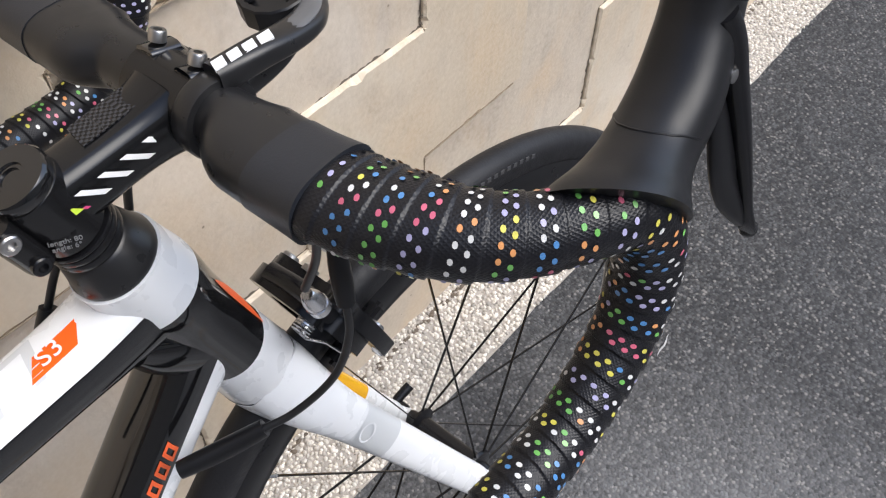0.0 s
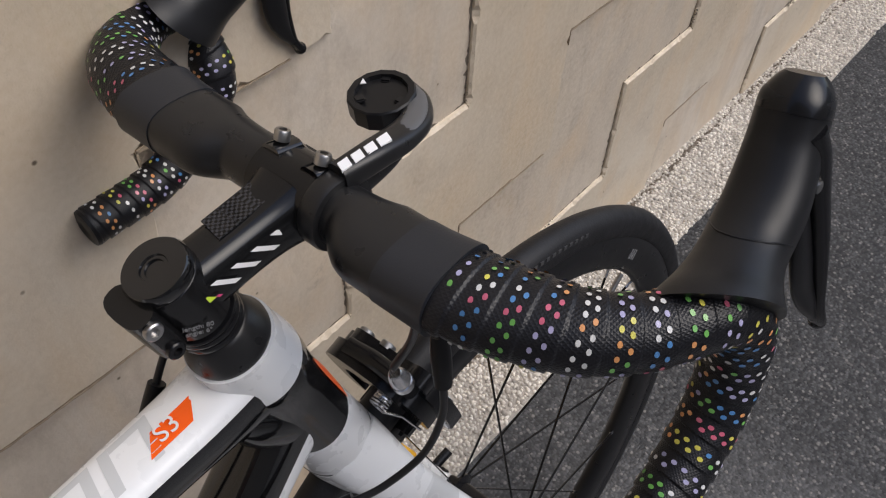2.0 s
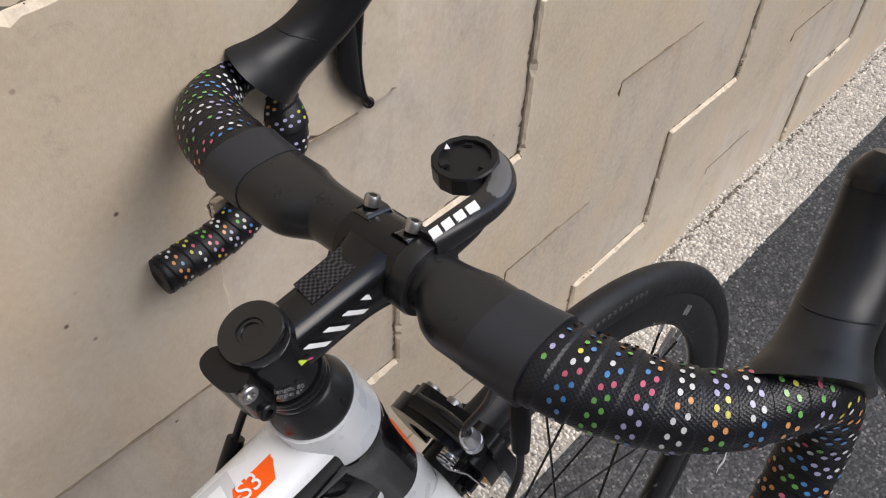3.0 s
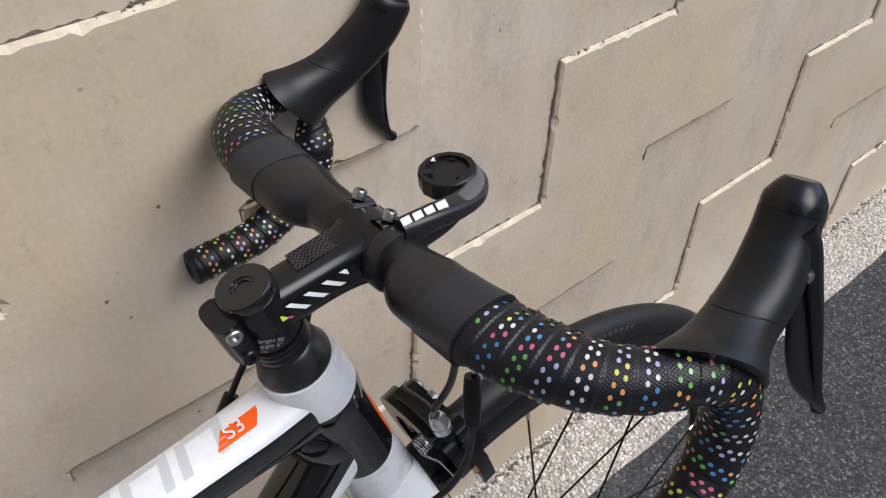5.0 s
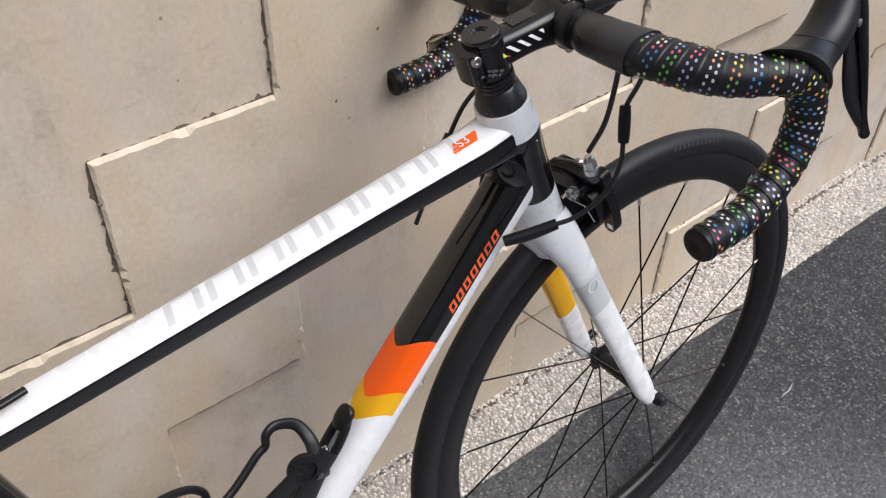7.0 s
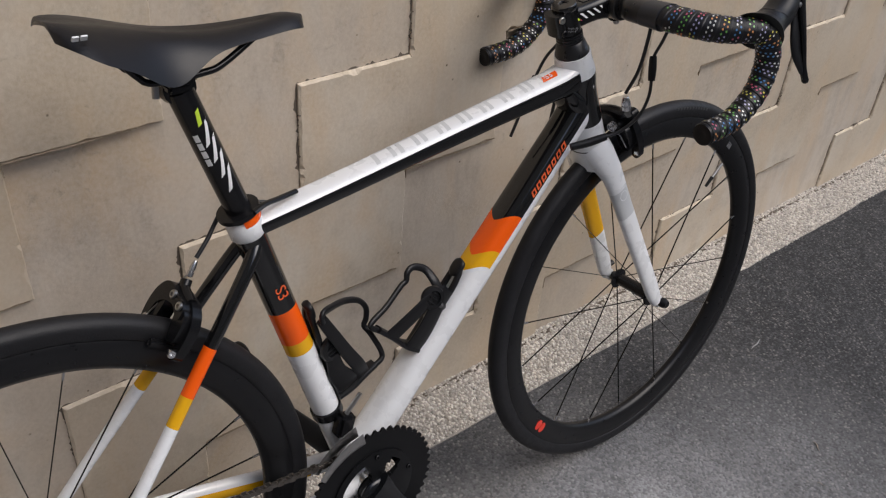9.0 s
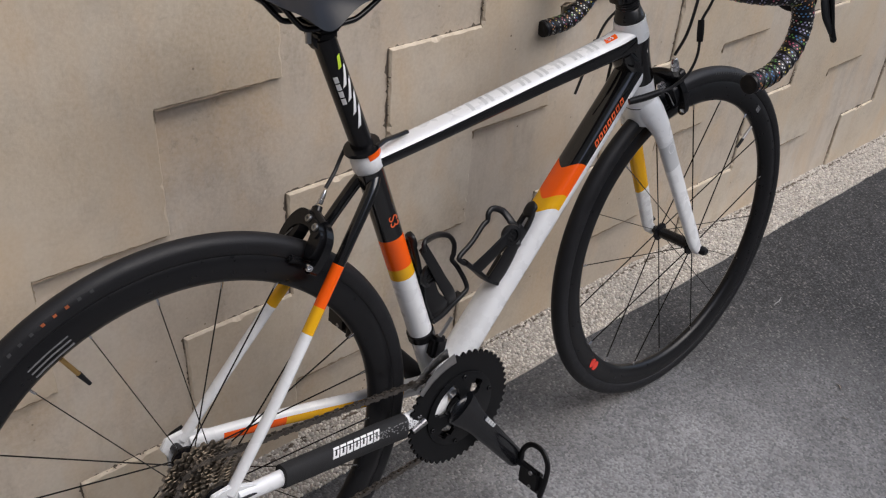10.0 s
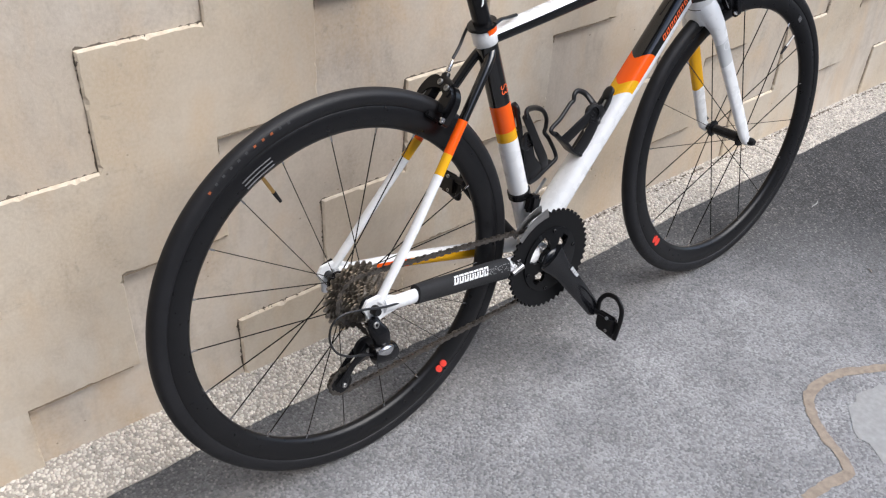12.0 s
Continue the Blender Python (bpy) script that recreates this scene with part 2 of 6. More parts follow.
M_YELLOW = mat("yellow_gloss_paint", (0.76, 0.40, 0.008), 0.2, vary=0.04, coat=0.15, spec=0.3)
M_RED = mat("red_print", (0.75, 0.05, 0.03), 0.4)
M_GREYDECAL = mat("pale_grey_decal", (0.55, 0.565, 0.575), 0.3, vary=0.05, coat=0.4)
M_WHITEPRINT = mat("white_print", (0.75, 0.75, 0.75), 0.45, vary=0.05)
M_ORANGEPRINT = mat("orange_print", (0.78, 0.12, 0.03), 0.4, vary=0.05)
M_TYREORANGE = mat("faded_orange_tyre_print", (0.34, 0.09, 0.03), 0.5)
M_FAINT = mat("faint_grey_print", (0.16, 0.16, 0.165), 0.4)
M_FAINTGREY = mat("faint_tyre_print", (0.05, 0.05, 0.052), 0.5)
M_GREYMETAL = mat("grey_anodised", (0.14, 0.145, 0.155), 0.34, metal=0.4, vary=0.15)
M_LIME = mat("lime_print", (0.55, 0.72, 0.05), 0.4)
M_MAGENTA = mat("magenta_print", (0.6, 0.06, 0.2), 0.4)
M_MATT = mat("matt_black_alloy", (0.009, 0.009, 0.010), 0.32, vary=0.3, scale=22, spec=0.40, rvar=0.18, color2=(0.015, 0.0148, 0.015))
M_RUBBER = mat("hood_rubber", (0.009, 0.009, 0.010), 0.38, vary=0.25, scale=25, bump=0.05, bump_scale=1400, spec=0.30, rvar=0.12)
M_TYRE = mat("tyre_rubber", (0.011, 0.011, 0.0125), 0.50, vary=0.4, scale=30, bump=0.15, bump_scale=500, rvar=0.15, spec=0.3)
M_RIM = mat("carbon_black_rim", (0.008, 0.008, 0.009), 0.30, vary=0.3, scale=20, spec=0.28)
M_ALLOY = mat("polished_alloy", (0.62, 0.62, 0.63), 0.22, metal=1.0, vary=0.1, scale=60)
M_STEEL = mat("brushed_steel", (0.42, 0.41, 0.40), 0.33, metal=1.0, vary=0.25, scale=90)
M_CHAIN = mat("oily_chain", (0.15, 0.135, 0.12), 0.38, metal=0.9, vary=0.5, scale=120)
M_SPROCKET = mat("oily_sprocket_steel", (0.36, 0.325, 0.28), 0.33, metal=1.0, vary=0.7, scale=260, rvar=0.15, color2=(0.05, 0.042, 0.035))
M_BLACKMETAL = mat("black_anodised", (0.007, 0.007, 0.008), 0.22, metal=0.0, vary=0.2, spec=0.3)
M_PLASTIC = mat("black_plastic", (0.008, 0.008, 0.009), 0.36, vary=0.2, spec=0.3)
M_CRANK = mat("polished_black_alloy", (0.007, 0.0075, 0.009), 0.20, metal=0.0, vary=0.2, scale=20, coat=0.2, spec=0.4)
M_RING = mat("black_chainring", (0.006, 0.0062, 0.007), 0.32, vary=0.2, scale=40, spec=0.16)
M_CABLE = mat("cable_housing", (0.012, 0.012, 0.013), 0.35)
M_BRASS = mat("brass_valve", (0.55, 0.36, 0.14), 0.35, metal=1.0)
M_TAPE = tape_material()
M_TAPEBAND = mat("finishing_band", (0.013, 0.015, 0.020), 0.42, vary=0.15, bump=0.05, bump_scale=900)
M_CARBON = carbon_material()
M_SADDLE = mat("saddle_synthetic", (0.007, 0.007, 0.009), 0.34, spec=0.32, vary=0.2, scale=30, bump=0.12, bump_scale=700)
M_PAD = mat("chainstay_neoprene", (0.012, 0.012, 0.013), 0.8, vary=0.3, scale=200, bump=0.3, bump_scale=900)
DOTS = [mat("dot_" + n, c, 0.3, vary=0.15, scale=90, coat=0.3) for n, c in (
    ("white", (0.62, 0.62, 0.61)), ("yellow", (0.60, 0.55, 0.09)), ("orange", (0.66, 0.30, 0.11)), ("pink", (0.55, 0.12, 0.19)),
    ("blue", (0.08, 0.22, 0.47)), ("lavender", (0.38, 0.36, 0.55)), ("green", (0.15, 0.40, 0.09)))]


# ---- mesh helpers ----
def finish(name, bm, mats, parent=None, label="", smooth=40):
    me = bpy.data.meshes.new(name)
    bmesh.ops.recalc_face_normals(bm, faces=bm.faces[:])
    bm.to_mesh(me)
    bm.free()
    for m in (mats if isinstance(mats, (list, tuple)) else [mats]):
        me.materials.append(m)
    if smooth:
        me.polygons.foreach_set("use_smooth", [True] * len(me.polygons))
        me.set_sharp_from_angle(angle=radians(smooth))
    ob = new(name, me)
    if parent is not None:
        ob.parent = parent
    if label:
        tagged(ob, label)
    return ob


def part(name, bm, material, parent, label="", smooth=40):
    return finish(name, bm, material, parent, label, smooth)


def V(*a):
    return Vector(a)


def spline(pts, n):
    """n + 1 points of a Catmull-Rom curve, evenly spread along it."""
    P = [Vector(p) for p in pts]
    P = [2 * P[0] - P[1]] + P + [2 * P[-1] - P[-2]]
    dense = []
    for k in range(1, len(P) - 2):
        for s in range(24):
            t = s / 24
            a, b, c, d = P[k - 1:k + 3]
            dense.append(0.5 * ((2 * b) + (c - a) * t + (2 * a - 5 * b + 4 * c - d) * t * t + (3 * b - a - 3 * c + d) * t ** 3))
    dense.append(P[-2])
    acc = [0.0]
    for a, b in zip(dense, dense[1:]):
        acc.append(acc[-1] + (b - a).length)
    out, k = [], 0
    for s in range(n + 1):
        want = acc[-1] * s / n
        while k < len(acc) - 2 and acc[k + 1] < want:
            k += 1
        f = (want - acc[k]) / max(1e-9, acc[k + 1] - acc[k])
        out.append(dense[k].lerp(dense[k + 1], min(1, max(0, f))))
    return out


def frames(path, up):
    """Tangent, side and normal at each point; up keeps the section from twisting."""
    out, last = [], Vector(up)
    for k, p in enumerate(path):
        t = (path[min(k + 1, len(path) - 1)] - path[max(k - 1, 0)]).normalized()
        nrm = (last - t * last.dot(t)).normalized()
        last = nrm
        out.append((t, t.cross(nrm), nrm))
    return out


def tube(bm, path, sec, segs=16, up=(0, 0, 1), slot=None, shear=None, caps=True, fixed=False):
    """Sweeps a superellipse along path. sec(u) -> (half width, half height[, exponent]); slot(u, angle) -> material slot."""
    path = [Vector(p) for p in path]
    fr = frames(path, up)
    if fixed:
        fr = []
        for k, p in enumerate(path):
            t = (path[min(k + 1, len(path) - 1)] - path[max(k - 1, 0)]).normalized()
            n = (Vector(up) - t * Vector(up).dot(t)).normalized()
            fr.append((t, t.cross(n), n))
    rings, N = [], len(path) - 1
    for k, (p, (t, s, n)) in enumerate(zip(path, fr)):
        u = k / N
        a = sec(u)
        w, h, e = a if len(a) == 3 else (*a, 2.0)
        ring = []
        for j in range(segs):
            th = 2 * math.pi * j / segs
            c, d = math.cos(th), math.sin(th)
            x = w * math.copysign(abs(c) ** (2 / e), c)
            y = h * math.copysign(abs(d) ** (2 / e), d)
            q = p + s * x + n * y
            if shear and 0 < k < N:
                q += t * shear(u, th)
            ring.append(bm.verts.new(q))
        rings.append(ring)
    for k in range(N):
        for j in range(segs):
            f = bm.faces.new((rings[k][j], rings[k][(j + 1) % segs], rings[k + 1][(j + 1) % segs], rings[k + 1][j]))
            if slot:
                f.material_index = slot((k + 0.5) / N, 2 * math.pi * (j + 0.5) / segs)
    if caps:
        for ring, u in ((rings[0][::-1], 0.0), (rings[-1], 1.0)):
            f = bm.faces.new(ring)
            if slot:
                f.material_index = slot(u, 0)
    return rings


def rod(bm, a, b, r, r2=None, segs=12, slot=None):
    r2 = r if r2 is None else r2
    a, b = Vector(a), Vector(b)
    up = (1, 0, 0) if abs((b - a).normalized().z) > 0.9 else (0, 0, 1)
    return tube(bm, [a, b], lambda u: (r + (r2 - r) * u,) * 2, segs, up, slot)


def lathe(bm, prof, centre, axis, segs=48, slot=None, closed=False):
    """Turns a profile of (radius, offset along axis) about axis through centre."""
    axis, c = Vector(axis).normalized(), Vector(centre)
    s = axis.orthogonal().normalized()
    n = axis.cross(s)
    rings = []
    for r, o in prof:
        rings.append([bm.verts.new(c + axis * o + (s * math.cos(2 * math.pi * j / segs) + n * math.sin(2 * math.pi * j / segs)) * max(r, 1e-5)) for j in range(segs)])
    K = len(rings)
    for k in range(K if closed else K - 1):
        A, B = rings[k], rings[(k + 1) % K]
        for j in range(segs):
            f = bm.faces.new((A[j], A[(j + 1) % segs], B[(j + 1) % segs], B[j]))
            if slot:
                f.material_index = slot(k)
    if not closed:
        bm.faces.new(rings[0][::-1])
        bm.faces.new(rings[-1])


def slab(bm, outline, a, b, slot=0):
    """A prism from a closed outline of points, from offset a to offset b (vectors)."""
    a, b = Vector(a), Vector(b)
    lo, hi = [bm.verts.new(Vector(p) + a) for p in outline], [bm.verts.new(Vector(p) + b) for p in outline]
    n = len(lo)
    fs = [bm.faces.new(lo[::-1]), bm.faces.new(hi)]
    fs += [bm.faces.new((lo[k], lo[(k + 1) % n], hi[(k + 1) % n], hi[k])) for k in range(n)]
    for f in fs:
        f.material_index = slot
    return fs


def box(bm, centre, size, m=None, bevel=0.0, slot=0):
    g = bmesh.ops.create_cube(bm, size=1)
    vs = g["verts"]
    mm = Matrix.Translation(centre) @ (m or Matrix.Identity(4)) @ Matrix.Diagonal((*size, 1))
    bmesh.ops.transform(bm, matrix=mm, verts=vs)
    fs = {f for v in vs for f in v.link_faces}
    for f in fs:
        f.material_index = slot
    if bevel:
        es = {e for v in vs for e in v.link_edges}
        bmesh.ops.bevel(bm, geom=list(es), offset=bevel, segments=2, affect="EDGES", clamp_overlap=True)


def basis(origin, x, z):
    """A pose with its x along x and its z nearest to z."""
    x = Vector(x).normalized()
    z = Vector(z)
    z = (z - x * z.dot(x)).normalized()
    y = z.cross(x)
    return Matrix(((x.x, y.x, z.x, origin[0]), (x.y, y.y, z.y, origin[1]), (x.z, y.z, z.z, origin[2]), (0, 0, 0, 1)))


def bolt(bm, at, axis, r=0.0045, h=0.004):
    """A socket-head bolt, its head standing out along axis."""
    lathe(bm, [(r, 0), (r, h * 0.8), (r * 0.85, h), (r * 0.5, h), (r * 0.48, h * 0.35), (0.0001, h * 0.35)], at, axis, 14)


def text_mesh(body, size, m, depth=0.0004):
    """Lettering in the built-in font as a mesh in a bmesh, laid out in the pose m."""
    cu = bpy.data.curves.new("lettering", "FONT")
    cu.body, cu.size, cu.align_x, cu.align_y, cu.extrude = body, size, "CENTER", "CENTER", depth / 2
    tmp = bpy.data.objects.new("lettering", cu)
    scene.collection.objects.link(tmp)
    me = bpy.data.meshes.new_from_object(tmp.evaluated_get(bpy.context.evaluated_depsgraph_get()))
    bm = bmesh.new()
    bm.from_mesh(me)
    bmesh.ops.transform(bm, matrix=m, verts=bm.verts[:])
    bpy.data.objects.remove(tmp)
    bpy.data.curves.remove(cu)
    bpy.data.meshes.remove(me)
    return bm


# ---- ground, pebble strip, wall ----
def ground_z(x):
    return 0.0253 - 0.0137 * x


bm = bmesh.new()
NX, NY = 12, 8
for gx in range(NX + 1):
    for gy in range(NY + 1):
        x, y = -60 + 120 * gx / NX, -60 + 60.2 * gy / NY
        bm.verts.new((x, y, ground_z(x)))
bm.verts.ensure_lookup_table()
for gx in range(NX):
    for gy in range(NY):
        k = gx * (NY + 1) + gy
        bm.faces.new([bm.verts[q] for q in (k, k + NY + 1, k + NY + 2, k + 1)])
ground = tagged(finish("ground", bm, M_ASPHALT, smooth=0), "grey worn asphalt, paler away from the pebble strip, with fine stones", "road", kind="structure")

STRIP = -0.116
bm = bmesh.new()
random.seed(4)
edge = [(x * 0.05, STRIP + random.uniform(-0.003, 0.003)) for x in range(-80, 200)]
top = [bm.verts.new((x, y, ground_z(x) + 0.002)) for x, y in edge]
back = [bm.verts.new((x, 0.05, ground_z(x) + 0.008)) for x, y in edge]
low = [bm.verts.new((x, y - 0.001, ground_z(x) - 0.02)) for x, y in edge]
for k in range(len(edge) - 1):
    bm.faces.new((top[k], top[k + 1], back[k + 1], back[k]))
    bm.faces.new((low[k], low[k + 1], top[k + 1], top[k]))
strip = tagged(finish("pavement", bm, M_MORTAR, smooth=0), "narrow strip of washed pebble concrete along the wall", "kerb strip", kind="structure")


def pebbles():
    """Half-sunk pebbles over the strip, one joined mesh."""
    rng = np.random.default_rng(7)
    ico = bmesh.new()
    bmesh.ops.create_icosphere(ico, subdivisions=1, radius=1)
    base = np.array([v.co[:] for v in ico.verts])
    faces = [tuple(v.index for v in f.verts) for f in ico.faces]
    ico.free()
    verts, polys = [], []
    step = 0.0062
    xs = np.arange(-1.0, 3.4, step)
    ys = np.arange(STRIP + 0.003, 0.022, step)
    count = 0
    for x in xs:
        for y in ys:
            px, py = x + rng.uniform(-1, 1) * step * 0.42, y + rng.uniform(-1, 1) * step * 0.42
            r = rng.uniform(0.0024, 0.0044) * (1.25 if rng.random() < 0.12 else 1)
            a = rng.uniform(0, math.pi)
            sx, sy, sz = r * rng.uniform(0.9, 1.35), r * rng.uniform(0.7, 1.0), r * rng.uniform(0.5, 0.85)
            q = base * (sx, sy, sz)
            c, s = math.cos(a), math.sin(a)
            rise = 0.002 + 0.006 * (py - STRIP) / 0.166
            q = np.c_[q[:, 0] * c - q[:, 1] * s + px, q[:, 0] * s + q[:, 1] * c + py, q[:, 2] + ground_z(px) + rise + rng.uniform(-0.0004, 0.0006)]
            verts.append(q)
            polys += [tuple(i + count for i in f) for f in faces]
            count += len(base)
    me = bpy.data.meshes.new("pebbles")
    me.from_pydata(np.concatenate(verts).tolist(), [], polys)
    me.materials.append(M_PEBBLE)
    me.polygons.foreach_set("use_smooth", [True] * len(me.polygons))
    return tagged(new("pebbles", me), "small rounded cream and grey pebbles set in the strip", "pebbles", kind="stuff")


pebbles()

# worn painted curl and a grey patch on the asphalt
def road_mark(name, pts, w, material, label):
    bm = bmesh.new()
    path = spline(pts, 60)
    rng = random.Random(3)
    L, R = [], []
    for k, p in enumerate(path):
        t = (path[min(k + 1, 60)] - path[max(k - 1, 0)]).normalized()
        s = V(-t.y, t.x, 0)
        a, b = w * rng.uniform(0.75, 1.1), w * rng.uniform(0.75, 1.1)
        for side, d in ((L, a), (R, -b)):
            q = p + s * d
            side.append(bm.verts.new((q.x, q.y, ground_z(q.x) + 0.0012)))
    for k in range(60):
        bm.faces.new((L[k], L[k + 1], R[k + 1], R[k]))
    return tagged(finish(name, bm, material, smooth=0), label, "road marking", kind="structure")


# unseen wall, added to keep low sky out of the bike's reflections
sky_blocker = finish("wall_south", (lambda b: (box(b, (2, -8.2, 2.4), (40, 0.3, 5.2)), b)[1])(bmesh.new()), M_WALL, smooth=0)
# another unseen wall, dark, added to block sky light from the west
shade_wall = finish("shade_wall_west", (lambda b: (box(b, (-1.9, -4.05, 2.9), (0.25, 8.1, 6.2)), b)[1])(bmesh.new()), M_RENDER, smooth=0)
tagged(shade_wall, "plain dark grey unseen wall added to shade the lane end", "wall", kind="structure")
tagged(sky_blocker, "plain unseen wall added opposite to cut low sky reflections", "wall", kind="structure")
wall = finish("wall_north", (lambda b: (box(b, (3, 0.16, 1.0), (16, 0.26, 2.4)), b)[1])(bmesh.new()), M_WALL, smooth=0)
tagged(wall, "cream cast concrete wall with stepped raised square panels", "wall", kind="structure")


# ---- the bicycle ----
LEAN = 6.3
bike = tagged(new("bicycle"), "white, black and orange road bicycle leaning on a concrete wall", "bicycle")
bike.matrix_world = Matrix.Translation((0.023, -0.239, 0.353)) @ pose(0, 0, 0, 0, 0, -0.9) @ pose(0, 0, 0, 0, 0.8, 0) @ pose(0, 0, 0, -LEAN, 0, 0)
REAR, FRONT, BB = V(0, 0, 0), V(0.983, 0, 0.0), V(0.402, 0, -0.074)
ST_TOP, HT_TOP, HT_BOT = V(0.2815, 0, 0.36), V(0.778, 0, 0.451), V(0.8265, 0, 0.3095)
AXIS = (HT_TOP - HT_BOT).normalized()
STEER = 0.2
TURNED = Matrix.Translation(HT_BOT) @ Matrix.Rotation(radians(-STEER), 4, AXIS) @ Matrix.Translation(-HT_BOT)


def turned(bm):
    bmesh.ops.transform(bm, matrix=TURNED, verts=bm.verts[:])
    return bm


def lerp(a, b, u):
    return a + (b - a) * u


def line(a, b, n):
    a, b = Vector(a), Vector(b)
    return [a.lerp(b, k / n) for k in range(n + 1)]


def step_slot(cuts, slots):
    def pick(u):
        for c, s in zip(cuts, slots):
            if u < c:
                return s
        return slots[-1]
    return pick


# frame
PAINT = [M_WHITE, M_BLACK, M_ORANGE, M_YELLOW, M_GREYDECAL]
bm = bmesh.new()
pick = step_slot((0.19, 0.70, 9), (0, 1, 0))


def head_radius(u):
    """Collar flaring from the headset cover, a slim waist, a slightly wider lower cup."""
    return 0.0246 + 0.0026 * math.exp(-((u - 0.20) / 0.13) ** 2) + 0.0020 * max(0.0, (u - 0.5) / 0.5) ** 1.5


tube(bm, line(HT_TOP, HT_BOT, 48), lambda u: (head_radius(u),) * 2, 40, (0, 1, 0), lambda u, th: pick(u), shear=lambda u, th: 0.004 * math.cos(th + 1.6))
frame_part = part("frame", bm, PAINT, bike, "glossy white, black and orange aluminium frame")

bm = bmesh.new()
TT = spline([(0.285, 0, 0.3515), (0.40, 0, 0.3655), (0.60, 0, 0.3930), (0.72, 0, 0.4090), (0.752, 0, 0.4135), (0.790, 0, 0.4215)], 60)


def top_sec(u):
    return 0.0178 + 0.004 * u ** 2 + 0.0022 * u ** 6, 0.0110 + 0.005 * u + 0.003 * u ** 4 + 0.0045 * max(0.0, (u - 0.88) / 0.12) ** 2


tube(bm, TT, lambda u: (*top_sec(u), 3.0), 48, (0, 0, 1), lambda u, th: 0 if 0.34 < th < math.pi - 0.34 else 1)
part("top_tube", bm, PAINT, frame_part, "white top tube with black flanks")

bm = bmesh.new()
band = step_slot((0.344, 0.444, 0.492, 9), (1, 2, 3, 0))
DT0, DT1 = V(0.803, 0, 0.374), V(0.413, 0, -0.040)


def down_slot(u, th):
    side = math.degrees(math.asin(max(-1, min(1, math.sin(th)))))
    if side < 2 and u < 0.50:
        return 0
    return band(u)


def down_sec(u):
    return (0.0225 + 0.0015 * math.sin(3.14 * u) + 0.010 * max(0, u - 0.72), 0.0208 + 0.002 * max(0, u - 0.7) + 0.004 * max(0.0, 1 - u / 0.10) ** 2, 2.7)


tube(bm, line(DT0, DT1, 90), down_sec, 72, (-0.7, 0, 0.6), down_slot, shear=lambda u, th: (0.007 - 0.022 * abs(math.cos(th))) if 0.2 < u < 0.7 else 0)
part("down_tube", bm, PAINT, frame_part, "down tube banded black, orange, yellow and white")

bm = bmesh.new()
sband = step_slot((0.045, 0.284, 0.397, 0.440, 9), (0, 1, 2, 3, 0))
tube(bm, line(ST_TOP, BB, 70), lambda u: (0.0180, 0.0180), 28, (0, 1, 0), lambda u, th: sband(u), shear=lambda u, th: 0.002 * math.sin(th))
lathe(bm, [(0.0180, -0.006), (0.0205, -0.003), (0.0205, 0.017), (0.0180, 0.020)], ST_TOP - (ST_TOP - BB).normalized() * 0.012, ST_TOP - BB, 28)
part("seat_tube", bm, PAINT, frame_part, "seat tube banded black, orange, yellow and white")

for s in (-1, 1):
    bm = bmesh.new()
    ssb = step_slot((0.285, 0.425, 0.50, 9), (1, 2, 3, 0))
    tube(bm, spline([(0.289, 0.009 * s, 0.334), (0.270, 0.019 * s, 0.311), (0.20, 0.034 * s, 0.228), (0.10, 0.054 * s, 0.108), (0.012, 0.066 * s, 0.006)], 60), lambda u: (0.0078 - 0.001 * u, 0.0088 - 0.001 * u), 16, (0, 1, 0), lambda u, th: ssb(u))
    part("seatstay", bm, PAINT, frame_part, "slim seatstay, black above, orange, yellow, then white")
    bm = bmesh.new()
    csb = step_slot((0.10, 0.62, 0.88, 9), (0, 3, 2, 0)) if s > 0 else (lambda u: 0)
    tube(bm, spline([(0.388, 0.030 * s, -0.070), (0.30, 0.040 * s, -0.055), (0.15, 0.056 * s, -0.026), (0.02, 0.067 * s, -0.004)], 40), lambda u: (0.0105 - 0.0015 * u, 0.0165 - 0.005 * u), 16, (0, 0, 1), lambda u, th: csb(u) if s > 0 and math.sin(th) < 0.55 else 0)
    part("chainstay", bm, PAINT, frame_part)
    bm = bmesh.new()
    y0 = 0.066 * s
    outl = [(-0.019, y0, 0.004), (-0.010, y0, 0.017), (0.014, y0, 0.019), (0.050, y0, 0.002), (0.058, y0, -0.018), (0.02, y0, -0.020), (0.006, y0, -0.024), (0.0, y0, -0.036), (-0.012, y0, -0.032), (-0.010, y0, -0.012)]
    slab(bm, outl, (0, -0.0035, 0), (0, 0.0035, 0))
    bmesh.ops.bevel(bm, geom=bm.edges[:], offset=0.0012, segments=2, affect="EDGES")
    part("dropout", bm, M_WHITE, frame_part)
bm = bmesh.new()
lathe(bm, [(0.018, -0.036), (0.0215, -0.034), (0.0215, 0.034), (0.018, 0.036)], BB, (0, 1, 0), 28)
part("bottom_bracket_shell", bm, M_WHITE, frame_part)
bm = bmesh.new()
tube(bm, spline([(0.348, -0.046, -0.0625), (0.26, -0.0465, -0.0475), (0.16, -0.056, -0.027), (0.085, -0.0625, -0.012)], 40)[8:], lambda u: (0.0138 - 0.0008 * u, 0.0192 - 0.0032 * u, 2.6), 20, (0, 0, 1))
guard = part("chainstay_guard", bm, M_PAD, bike, "black neoprene chainstay guard with white print")


